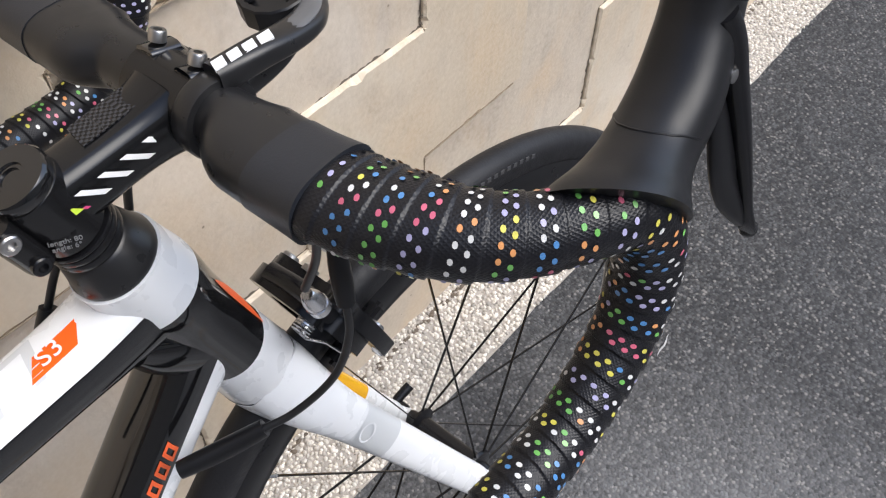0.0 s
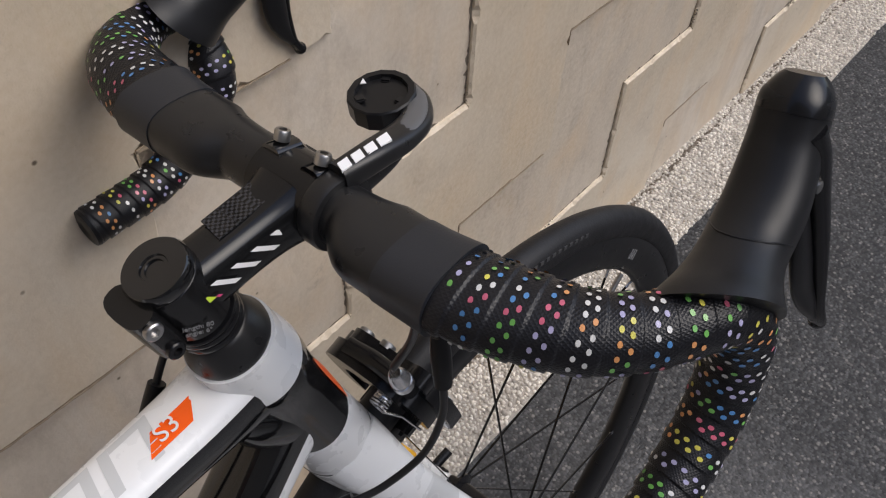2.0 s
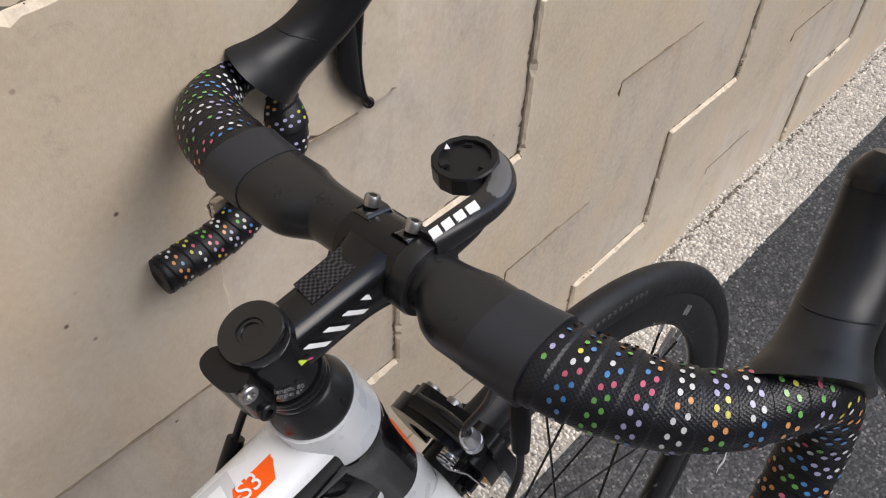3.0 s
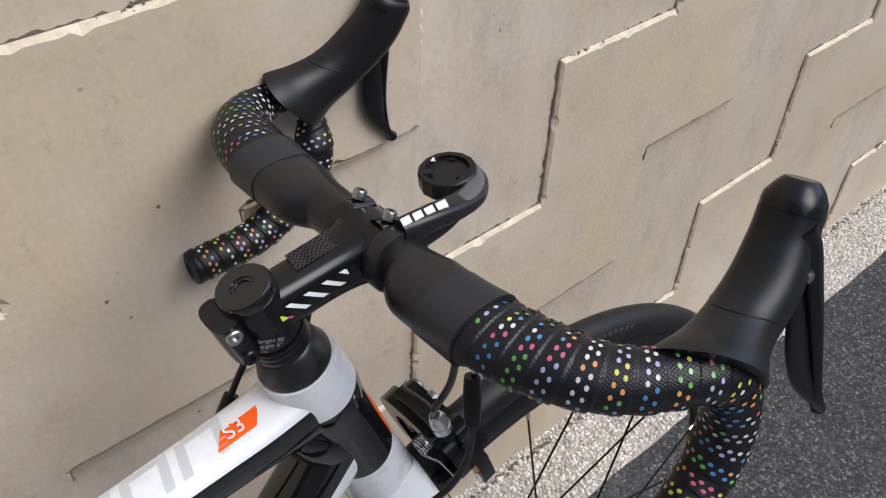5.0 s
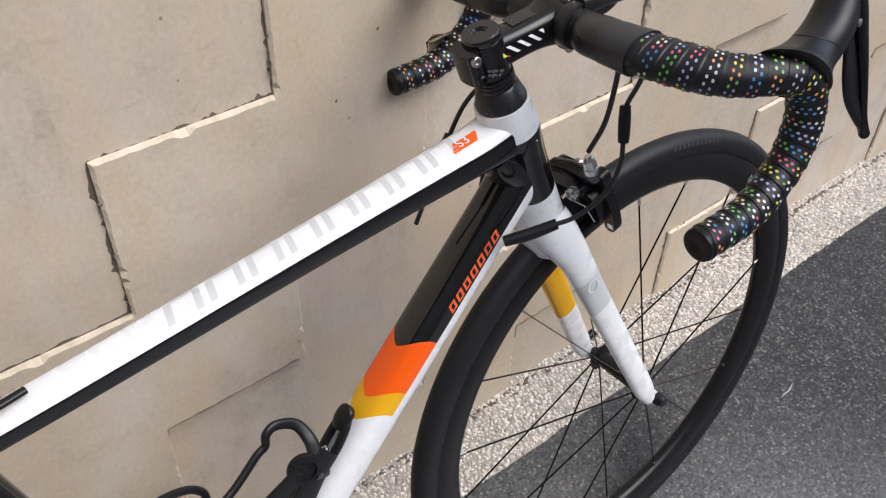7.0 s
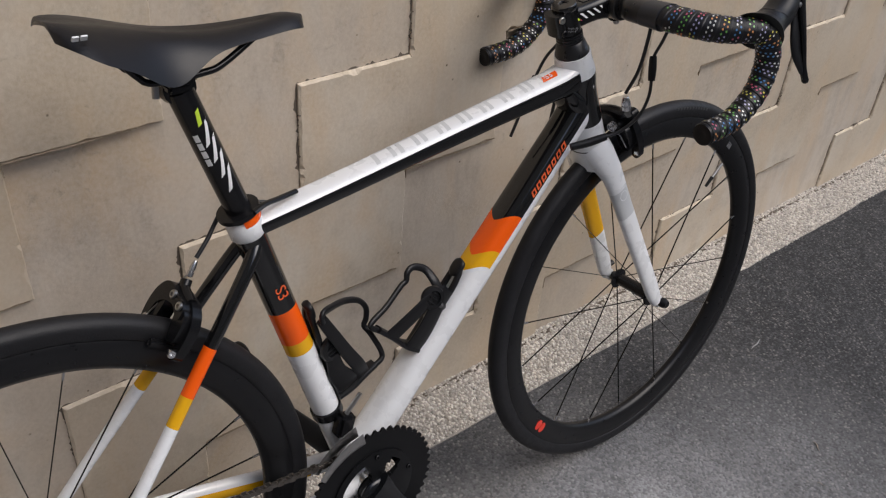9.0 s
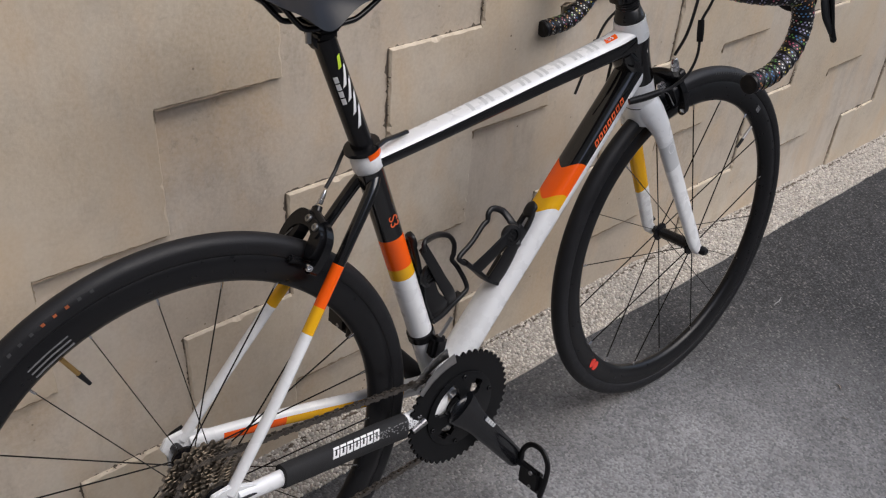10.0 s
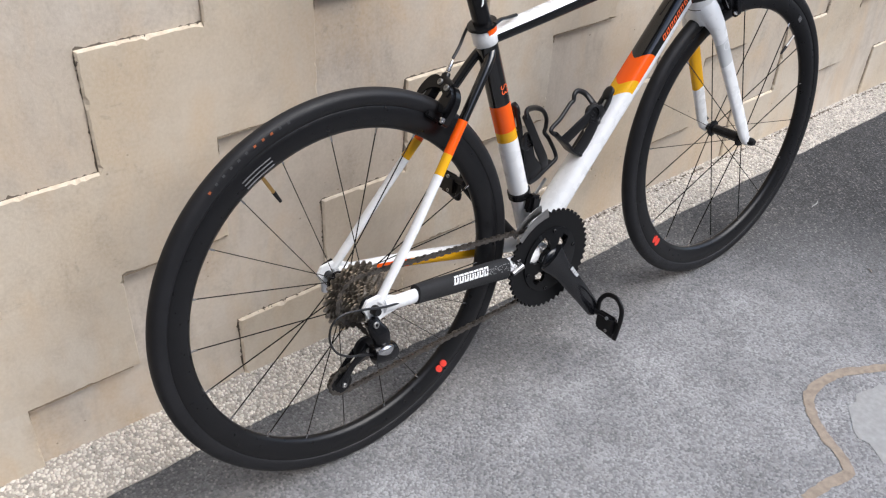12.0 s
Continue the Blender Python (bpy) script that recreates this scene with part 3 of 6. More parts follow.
def bars(name, start, along, up, widths, gap, height, depth, material, parent, slant=0.25, label=""):
    """A row of plain slanted blocks standing for a printed word."""
    along, up = Vector(along).normalized(), Vector(up).normalized()
    x = 0.0
    for w in widths:
        bm = bmesh.new()
        p = Vector(start) + along * x
        q = [p, p + along * w, p + along * (w + slant * height) + up * height, p + along * (slant * height) + up * height]
        n = along.cross(up).normalized()
        slab(bm, q, n * -depth, n * depth)
        part(name, bm, material, parent, label, smooth=0)
        x += w + gap


bm = bmesh.new()
tube(bm, spline([(0.764, 0, 0.4020), (0.775, 0, 0.3900), (0.786, 0, 0.3800), (0.797, 0, 0.3660), (0.806, 0, 0.3500)], 30), lambda u: (0.0205 + 0.0020 * math.sin(3.14 * u), 0.0110 + 0.0080 * math.sin(3.14 * u), 2.4), 28, (1, 0, 0.4))
part("head_web", bm, M_BLACK, frame_part, "black smooth junction of the tubes", smooth=60)
# printed words as plain blocks


def on_top_tube(x, y, lift=0.00025):
    """A place on the top tube's upper face, x along it and y across."""
    u = (x - TT[0].x) / (TT[-1].x - TT[0].x)
    f = u * 60
    k = min(59, int(f))
    p = TT[k].lerp(TT[k + 1], f - k)
    w, h = top_sec(u)
    z = h * max(0.0, 1 - (abs(y) / w) ** 3) ** (1 / 3)
    return V(x, y, p.z + z / math.cos(0.13) + lift)


def top_patch(bm, quad, n=6):
    """A quad of (x, y) corners laid on the top tube as a small grid."""
    a, b, c, d = [Vector((*q, 0)) for q in quad]
    g = [[bm.verts.new(on_top_tube(*(a.lerp(b, i / n).lerp(d.lerp(c, i / n), j / n)).xy)) for i in range(n + 1)] for j in range(n + 1)]
    for j in range(n):
        for i in range(n):
            bm.faces.new((g[j][i], g[j][i + 1], g[j + 1][i + 1], g[j + 1][i]))


for k in range(8):
    bm = bmesh.new()
    x0 = 0.449 + 0.0349 * k
    s = 0.006
    for q in (((0, -0.013), (0.006, -0.013), (0.006 + s, 0.013), (s, 0.013)), ((0.0235, -0.013), (0.0295, -0.013), (0.0295 + s, 0.013), (0.0235 + s, 0.013)), ((0.006 + s * 0.85, 0.0085), (0.0235 + s * 0.85, 0.0085), (0.0235 + s, 0.013), (0.006 + s, 0.013))):
        top_patch(bm, [(x0 + dx, y) for dx, y in q])
    part("decal_block", bm, M_GREYDECAL, frame_part, "pale grey printed block", smooth=60)
DTN = (DT1 - DT0).normalized()
DT_S = DTN.cross((V(-0.7, 0, 0.6) - DTN * V(-0.7, 0, 0.6).dot(DTN)).normalized())
DT_N = DT_S.cross(DTN)
if DT_N.z < 0:
    DT_N = -DT_N


def on_down_tube(dist, deg, lift=0.0006):
    """A place on the right flank of the down tube: dist from its top end, deg above the flank's middle."""
    w, h, e = down_sec(dist / (DT1 - DT0).length)
    c, s = math.cos(radians(deg)), math.sin(radians(deg))
    return DT0 + DTN * dist + V(0, -(w * abs(c) ** (2 / e) + lift), 0) + DT_N * (math.copysign(abs(s) ** (2 / e), s) * (h + lift))


for k in range(7):
    d0 = 0.150 - 0.0125 * k
    bm = bmesh.new()
    for rows in (((4, 8), (0, 0.0095)), ((20, 25), (0, 0.0095)), ((8, 20), (0, 0.0028)), ((8, 20), (0.0067, 0.0095))):
        (lo, hi), (xa, xb) = rows
        g = [[bm.verts.new(on_down_tube(d0 - lerp(xa, xb, i / 2) - 0.004 * (deg / 20), deg)) for i in range(3)] for deg in (lo, (lo + hi) / 2, hi)]
        for j in range(2):
            for i in range(2):
                bm.faces.new((g[j][i], g[j][i + 1], g[j + 1][i + 1], g[j + 1][i]))
    part("decal_block", bm, M_ORANGEPRINT, frame_part, "orange printed block", smooth=0)
GUARD = spline([(0.348, -0.046, -0.0625), (0.26, -0.0465, -0.0475), (0.16, -0.056, -0.027), (0.085, -0.0625, -0.012)], 40)


def on_guard(u, deg):
    k = min(39, int(u * 40))
    p = GUARD[k].lerp(GUARD[k + 1], u * 40 - k)
    c, s = math.cos(radians(deg)) ** (2 / 2.6), math.sin(radians(deg)) ** (2 / 2.6)
    return p + V(0, -(0.0144 - 0.001 * u) * c, (0.0204 - 0.004 * u) * s)


for k in range(7):
    u0 = 0.72 - 0.0455 * k
    bm = bmesh.new()
    for lo, hi, xa, xb in ((10, 22, 0, 0.038), (56, 70, 0, 0.038), (22, 56, 0, 0.013), (22, 56, 0.025, 0.038)):
        g = [[bm.verts.new(on_guard(u0 - lerp(xa, xb, i / 2) - 0.0004 * deg, deg)) for i in range(3)] for deg in (lo, (lo + hi) / 2, hi)]
        for j in range(2):
            for i in range(2):
                bm.faces.new((g[j][i], g[j][i + 1], g[j + 1][i + 1], g[j + 1][i]))
    part("print_block", bm, M_WHITEPRINT, guard, "white printed block", smooth=0)

rng = random.Random(17)
bm = bmesh.new()
for k in range(90):
    u0, deg0 = rng.uniform(0.10, 0.46), rng.uniform(6, 52)
    du, dd = rng.uniform(0.004, 0.010), rng.uniform(2.5, 6)
    bm.faces.new([bm.verts.new(on_guard(u0 + du * math.cos(t) * rng.uniform(0.5, 1), max(1, deg0 + dd * math.sin(t) * rng.uniform(0.5, 1)))) for t in [2 * math.pi * q / 7 for q in range(7)]])
tagged(part("guard_speckle", bm, M_FAINT, guard, "grey speckled print", smooth=0), kind="stuff")


# model mark on an orange flag, top tube and seat tube
m_flag = Matrix.Translation(on_top_tube(0.735, -0.004, 0.0012)) @ basis((0, 0, 0), on_top_tube(0.75, -0.004) - on_top_tube(0.72, -0.004), (0, -0.08, 1))
bm = bmesh.new()
top_patch(bm, ((0.716, -0.0110), (0.742, -0.0110), (0.750, 0.0015), (0.724, 0.0015)))
part("model_flag", bm, M_ORANGE, frame_part, "orange flag with white characters", smooth=60)
part("model_mark", text_mesh("S3", 0.0138, m_flag @ pose(-0.0045, -0.0005, 0.0002)), M_WHITEPRINT, frame_part, smooth=0)
st_dir = (BB - ST_TOP).normalized()
m_st = basis(ST_TOP + st_dir * 0.098 + V(0.001, -0.0185, 0), st_dir, (0.05, -1, 0))
part("model_mark", text_mesh("S3", 0.020, m_st), M_ORANGEPRINT, frame_part, smooth=0)


def on_head_tube(u, phi, lift=0.0006):
    """A place on the head tube: u down from its top, phi turned forward from its right flank."""
    f = V(AXIS.z, 0, -AXIS.x)
    r = head_radius(u) + lift
    return HT_TOP.lerp(HT_BOT, u) + f * (r * math.sin(phi)) + V(0, -r * math.cos(phi), 0)


bm = bmesh.new()
rows = [[bm.verts.new(on_head_tube(lerp(0.34, 0.72, k / 10), lerp(0.98, 1.02 + 0.30 * math.sin(3.14 * k / 10), i / 4))) for i in range(5)] for k in range(11)]
for A, B in zip(rows, rows[1:]):
    for i in range(4):
        bm.faces.new((A[i], A[i + 1], B[i + 1], B[i]))
part("head_tube_mark", bm, M_ORANGEPRINT, frame_part, smooth=0)

# seat collar, post and saddle
SP = (V(0.228, 0, 0.527) - V(0.279, 0, 0.372)).normalized()
bm = bmesh.new()
tube(bm, line(V(0.280, 0, 0.368), V(0.231, 0, 0.520), 30), lambda u: (0.0140, 0.0158), 24, (0, 1, 0))
lathe(bm, [(0.012, -0.006), (0.017, -0.004), (0.0185, 0.006), (0.013, 0.010)], V(0.231, 0, 0.521), (0, 1, 0.0), 20)
post = part("seatpost", bm, M_BLACKMETAL, bike, "satin black alloy seatpost with white stripes")


def on_post(h, phi, lift=0.0004):
    """A place on the seatpost: h above the collar, phi turned forward from its right flank."""
    n = V(SP.z, 0, -SP.x)
    return V(0.279, 0, 0.371) + SP * h + n * ((0.0140 + lift) * math.sin(phi)) + V(0, -(0.0158 + lift) * math.cos(phi), 0)


def post_patch(name, corners, material, label=""):
    bm = bmesh.new()
    (a, b, c, d), n = [Vector((*q, 0)) for q in corners], 5
    g = [[bm.verts.new(on_post(*(a.lerp(b, i / n).lerp(d.lerp(c, i / n), j / n)).xy)) for i in range(n + 1)] for j in range(n + 1)]
    for j in range(n):
        for i in range(n):
            bm.faces.new((g[j][i], g[j][i + 1], g[j + 1][i + 1], g[j + 1][i]))
    part(name, bm, material, post, label, smooth=60)


for k in range(4):
    h = 0.038 + 0.019 * k
    post_patch("stripe", ((h, -0.35), (h + 0.003, 0.02), (h + 0.029, 0.72), (h + 0.026, 0.35)), M_WHITEPRINT)
post_patch("stripe", ((0.119, -0.20), (0.121, 0.15), (0.137, 0.40), (0.135, 0.05)), M_LIME, "lime yellow mark")
for k in range(4):
    h = 0.074 + 0.0098 * k
    post_patch("print_block", ((h, -0.85), (h, -0.48), (h + 0.0082, -0.48), (h + 0.0082, -0.85)), M_WHITEPRINT)
bm = bmesh.new()
lathe(bm, [(0.0165, 0), (0.0240, 0.001), (0.0240, 0.006), (0.0165, 0.007)], V(0.2780, 0, 0.371), SP, 28)
collar = part("seat_collar", bm, M_BLACKMETAL, bike, "black quick-release seat collar")
bm = bmesh.new()
SPF = V(SP.z, 0, -SP.x)
arc = [V(0.2785, 0, 0.371) - SP * 0.0045 + SPF * (0.0188 * math.sin(f)) + V(0, -0.0188 * math.cos(f), 0) for f in [radians(-20 + 7 * k) for k in range(21)]]
tube(bm, arc, lambda u: (0.0058, 0.0022, 4), 12, (0, -1, 0))
part("collar_ring", bm, M_ORANGE, collar, "orange lower band")
bm = bmesh.new()
lathe(bm, [(0.0165, -0.0105), (0.0186, -0.0105), (0.0186, 0.0005), (0.0165, 0.001)], V(0.2785, 0, 0.371), SP, 28)
part("collar_sleeve", bm, M_BLACKMETAL, collar)
bm = bmesh.new()
tube(bm, spline([(0.284, -0.021, 0.378), (0.302, -0.015, 0.3800), (0.322, -0.008, 0.3775), (0.348, 0.0, 0.3755)], 24), lambda u: (0.0045 - 0.001 * u, 0.0028), 12)
part("collar_lever", bm, M_BLACKMETAL, collar)


def saddle_mesh():
    bm = bmesh.new()
    N, K = 40, 26
    rings = []
    for a in range(N + 1):
        u = a / N
        x = lerp(0.120, 0.370, u)
        w = 0.0445 * (1 - max(0, (u - 0.12) / 0.88)) ** 1.2 + 0.0195
        w *= math.sqrt(max(0.02, 1 - max(0, (0.12 - u) / 0.12) ** 2 * 0.75)) * math.sqrt(max(0.04, 1 - max(0, (u - 0.93) / 0.07) ** 2))
        zt = 0.600 - 0.036 * u + 0.006 * math.cos(u * 6.0) - 0.004 * max(0, (u - 0.90) / 0.10) ** 2 + 0.003 * u ** 4
        drop = 0.011 + 0.033 * math.exp(-((u - 0.35) / 0.15) ** 2) + 0.011 * math.exp(-((u - 0.13) / 0.11) ** 2)
        ring = []
        for k in range(K):
            th = 2 * math.pi * k / K
            c, s = math.cos(th), math.sin(th)
            y = w * c
            if s >= 0:
                z = zt - drop * (abs(c) ** 2.6) - 0.004 * math.exp(-(c / 0.16) ** 2) * (u < 0.85)
            else:
                z = zt - drop * (abs(c) ** 2.6) - 0.0045 * abs(s) ** 0.7
            ring.append(bm.verts.new((x, y, z)))
        rings.append(ring)
    for a in range(N):
        for k in range(K):
            bm.faces.new((rings[a][k], rings[a][(k + 1) % K], rings[a + 1][(k + 1) % K], rings[a + 1][k]))
    bm.faces.new(rings[0][::-1])
    bm.faces.new(rings[-1])
    return bm


saddle = part("saddle", saddle_mesh(), M_SADDLE, bike, "slim black road saddle with a centre groove", smooth=60)
for s in (-1, 1):
    bm = bmesh.new()
    tube(bm, spline([(0.145, 0.024 * s, 0.588), (0.170, 0.023 * s, 0.566), (0.185, 0.022 * s, 0.548), (0.20, 0.022 * s, 0.538), (0.25, 0.022 * s, 0.538), (0.272, 0.021 * s, 0.543), (0.320, 0.014 * s, 0.566)], 40), lambda u: (0.0035, 0.0035), 10)
    part("saddle_rail", bm, M_BLACKMETAL, saddle)
bm = bmesh.new()
box(bm, (0.226, 0, 0.535), (0.030, 0.052, 0.010), bevel=0.003)
box(bm, (0.228, 0, 0.525), (0.026, 0.034, 0.010), bevel=0.003)
part("saddle_clamp", bm, M_BLACKMETAL, saddle)
bm = bmesh.new()
rod(bm, (0.205, -0.012, 0.535), (0.203, -0.013, 0.520), 0.0035)
part("clamp_bolt", bm, M_STEEL, saddle)
bars("print_block", (0.128, -0.0500, 0.5965), (0.9, 0.25, -0.1), (0, -0.5, 0.5), [0.006] * 2, 0.002, 0.006, 0.0008, M_WHITEPRINT, saddle, 0)


# wheels
def wheel(name, centre, spokes, valve_angle, logo_angle, hub_half, turn, label):
    fix = turned if turn else (lambda b: b)
    c = Vector(centre)
    bm = bmesh.new()
    prof = [(0.3065, -0.0095), (0.303, -0.0118), (0.292, -0.0128), (0.277, -0.0105), (0.2695, -0.0055), (0.268, 0), (0.2695, 0.0055), (0.277, 0.0105), (0.292, 0.0128), (0.303, 0.0118), (0.3065, 0.0095)]
    lathe(bm, prof, c, (0, 1, 0), 120, closed=True)
    w = part(name, fix(bm), M_RIM, bike, label, smooth=50)
    bm = bmesh.new()
    prof = [(0.303, -0.0100), (0.3075, -0.0128)]
    for k in range(13):
        a = math.pi * (k / 12) - math.pi / 2
        prof.append((0.3175 + 0.0125 * math.cos(a) * (1 - 0.10 * abs(math.sin(a))), 0.0132 * math.sin(a)))
    prof += [(0.3075, 0.0128), (0.303, 0.0100)]
    lathe(bm, prof, c, (0, 1, 0), 140, closed=True)
    part("tyre", fix(bm), M_TYRE, w, "black slick road tyre", smooth=60)
    bm = bmesh.new()
    h = hub_half
    if turn:
        prof = [(0.006, -h), (0.008, -h + 0.004), (0.009, -h + 0.012), (0.017, -h + 0.014), (0.018, -h + 0.017), (0.011, -h + 0.020), (0.0105, h - 0.020), (0.018, h - 0.017), (0.017, h - 0.014), (0.009, h - 0.012), (0.008, h - 0.004), (0.006, h)]
    else:
        prof = [(0.006, -h), (0.009, -h + 0.006), (0.017, -h + 0.010), (0.017, -0.022), (0.024, -0.020), (0.024, -0.016), (0.013, -0.012), (0.012, 0.028), (0.019, 0.031), (0.019, 0.035), (0.009, 0.040), (0.007, h)]
    lathe(bm, prof, c, (0, 1, 0), 28)
    part("hub", fix(bm), M_BLACKMETAL, w)
    fl = [(-h + 0.0155, 0.0165), (h - 0.0155, 0.0165)] if turn else [(-0.018, 0.0225), (0.033, 0.0175)]
    for k in range(spokes):
        # rear: two spokes to the geared side for each one opposite
        side, rf = fl[k % 2] if turn else fl[1 if k % 3 == 0 else 0]
        a = radians(11.6 if turn else 6.6) + 2 * math.pi * k / spokes
        lead = 0.0 if turn or k % 3 == 0 else (1.0 if k % 3 == 1 else -1.0)
        p0 = c + V(math.cos(a + lead) * rf, side, math.sin(a + lead) * rf)
        p1 = c + V(math.cos(a) * 0.2690, (0.003 if side > 0 else -0.003), math.sin(a) * 0.2690)
        bm = bmesh.new()
        d = (p1 - p0).normalized()
        sd = V(0, 1, 0)
        tube(bm, [p0, p1], lambda u: (0.0007, 0.0013), 6, (0, 1, 0))
        sp = part("spoke", fix(bm), M_BLACKMETAL, w)
        bm = bmesh.new()
        rod(bm, p1 - d * 0.009, p1 + d * 0.003, 0.0017, segs=8)
        part("nipple", fix(bm), M_ALLOY, w)
    d = V(math.cos(valve_angle), 0, math.sin(valve_angle))
    bm = bmesh.new()
    rod(bm, c + d * 0.266, c + d * 0.236, 0.0028, segs=10)
    part("valve", fix(bm), M_STEEL if turn else M_BRASS, w)
    bm = bmesh.new()
    rod(bm, c + d * 0.236, c + d * 0.216, 0.0034, 0.0024, segs=10)
    part("valve_cap", fix(bm), M_PLASTIC, w)
    # a small two-lobed red mark and a row of pale print on the rim
    for off, r0 in ((-0.022, 0.0085), (0.022, 0.0085)):
        bm = bmesh.new()
        dd = V(math.cos(logo_angle + off), 0, math.sin(logo_angle + off))
        tt = V(-dd.z, 0, dd.x)
        p = c + dd * 0.287 + V(0, -0.0129, 0)
        pts = [p + tt * (r0 * 0.72 * math.cos(t)) + dd * (r0 * 1.1 * math.sin(t)) for t in [2 * math.pi * k / 12 for k in range(12)]]
        slab(bm, pts, (0, -0.0005, 0), (0, 0.0012, 0))
        part("rim_mark", fix(bm), M_RED, w, "small red printed mark", smooth=0)
    va = valve_angle if not turn else valve_angle - 0.05
    for k in range(3):
        bm = bmesh.new()
        a0 = va + (0.10 if not turn else 0.16) + 0.016 * k
        if turn:
            dd = V(math.cos(a0), 0, math.sin(a0))
            tt = V(-dd.z, 0, dd.x)
            q = [c + dd * r + tt * s for r, s in ((0.284, -0.0012), (0.294, -0.0012), (0.294, 0.0012), (0.284, 0.0012))]
        else:
            q = []
            rr = 0.278 + 0.006 * k
            for s in (-0.16, -0.12, -0.06, 0.02):
                q.append(c + V(math.cos(va - 0.06 - s), 0, math.sin(va - 0.06 - s)) * rr)
            q += [c + (p - c).normalized() * (rr + 0.0016) for p in q[::-1]]
        slab(bm, q, (0, -0.0132, 0), (0, -0.0122, 0))
        part("rim_print", fix(bm), M_FAINT, w, smooth=0)
    # lettering on the tyre wall as plain orange and grey strokes
    for k in range(11):
        a0 = (radians(104) + 0.045 * k) if not turn else va + 0.55 + 0.024 * k
        q = [c + V(math.cos(a0 + s), 0, math.sin(a0 + s)) * r for r, s in ((0.3165, 0), (0.3215, 0), (0.3215, 0.013), (0.3165, 0.013))]
        bm = bmesh.new()
        slab(bm, q, (0, -0.0131, 0), (0, -0.0123, 0))
        part("tyre_print", fix(bm), (M_TYREORANGE if k in (2, 3, 4, 10) and not turn else M_FAINTGREY), w, smooth=0)
    return w


wheel("rear_wheel", REAR, 21, radians(117.4), radians(-53), 0.066, False, "rear wheel with a deep black rim")
wheel("front_wheel", FRONT, 18, radians(41.5), radians(-140), 0.052, True, "front wheel with a deep black rim")
for c, hy, turn in ((REAR, 0.078, False), (FRONT, 0.066, True)):
    bm = bmesh.new()
    lathe(bm, [(0.004, 0), (0.0085, 0.001), (0.0085, 0.008), (0.006, 0.013), (0.001, 0.013)], c + V(0, -hy + 0.008, 0), (0, -1, 0), 18)
    q = part("quick_release_nut", turned(bm) if turn else bm, M_PLASTIC, bike)
    bm = bmesh.new()
    lathe(bm, [(0.004, 0), (0.008, 0.001), (0.008, 0.008), (0.004, 0.010)], c + V(0, hy - 0.010, 0), (0, 1, 0), 18)
    tube(bm, spline([c + V(0, hy, 0), c + V(0.004, hy + 0.004, 0.004), c + V(0.022, hy + 0.003, 0.010)], 16), lambda u: (0.005, 0.003), 10)
    part("quick_release_lever", turned(bm) if turn else bm, M_BLACKMETAL, bike)

# fork
bm = bmesh.new()
tube(bm, line(HT_BOT - AXIS * 0.001, HT_BOT - AXIS * 0.034, 16), lambda u: (0.0266 - 0.003 * u ** 2, 0.0266 + 0.008 * u ** 2, 2.2), 32, (0, 1, 0))
fork = part("fork", turned(bm), M_WHITE, bike, "white fork with a yellow inner face and grey decal")
bm = bmesh.new()
lathe(bm, [(0.024, -0.0009), (0.0268, -0.0008), (0.0268, 0.0008), (0.024, 0.0009)], HT_BOT, AXIS, 40)
part("crown_race", turned(bm), M_MATT, fork, "thin dark lower headset gap")


def fork_slot(s):
    def pick_fork(u, th):
        if s > 0 and 0.16 < u < 0.66:
            return 3
        if s < 0 and 0.16 < u < 0.66 and math.cos(th) < -0.45:
            return 3
        return 4 if s < 0 and 0.235 < u < 0.385 and math.cos(th) > -0.2 else 0
    return pick_fork


BLADE = [(0.830, 0.008, 0.304), (0.8375, 0.022, 0.287), (0.8507, 0.0335, 0.260), (0.8792, 0.0385, 0.200), (0.9077, 0.0435, 0.140), (0.9647, 0.0535, 0.020), (0.9735, 0.0545, 0.002)]
for s in (-1, 1):
    bm = bmesh.new()
    tube(bm, spline([(x, y * s, z) for x, y, z in BLADE], 64), lambda u: (0.0070 + 0.0030 * (1 - u) + 0.0120 * math.exp(-(u / 0.10) ** 1.6), 0.0170 - 0.0030 * u + 0.0075 * math.exp(-(u / 0.12) ** 2) - 0.0050 * max(0.0, (u - 0.9) / 0.1) ** 2, 2.4), 32, (1, 0, 0.42), fork_slot(s))
    part("fork_blade", turned(bm), PAINT, fork)
    bm = bmesh.new()
    slab(bm, [(0.960, 0.054 * s, 0.018), (0.982, 0.054 * s, 0.012), (0.992, 0.054 * s, -0.004), (0.978, 0.054 * s, -0.010)], (0, -0.004, 0), (0, 0.004, 0))
    part("fork_tip", turned(bm), M_WHITE, fork)
# a pale ring in the grey field of the outer blade
bm = bmesh.new()
m = basis((0.8640, -0.0478, 0.2300), (0.42, 0.0, -0.90), (0.0, -1, 0.05))
ring_o, ring_i = [[bm.verts.new(m @ V(r * 1.15 * math.cos(2 * math.pi * k / 28), r * math.sin(2 * math.pi * k / 28), 0)) for k in range(28)] for r in (0.0080, 0.0066)]
for k in range(28):
    bm.faces.new((ring_o[k], ring_o[(k + 1) % 28], ring_i[(k + 1) % 28], ring_i[k]))
part("decal_ring", turned(bm), M_WHITE, fork, "pale printed ring", smooth=0)
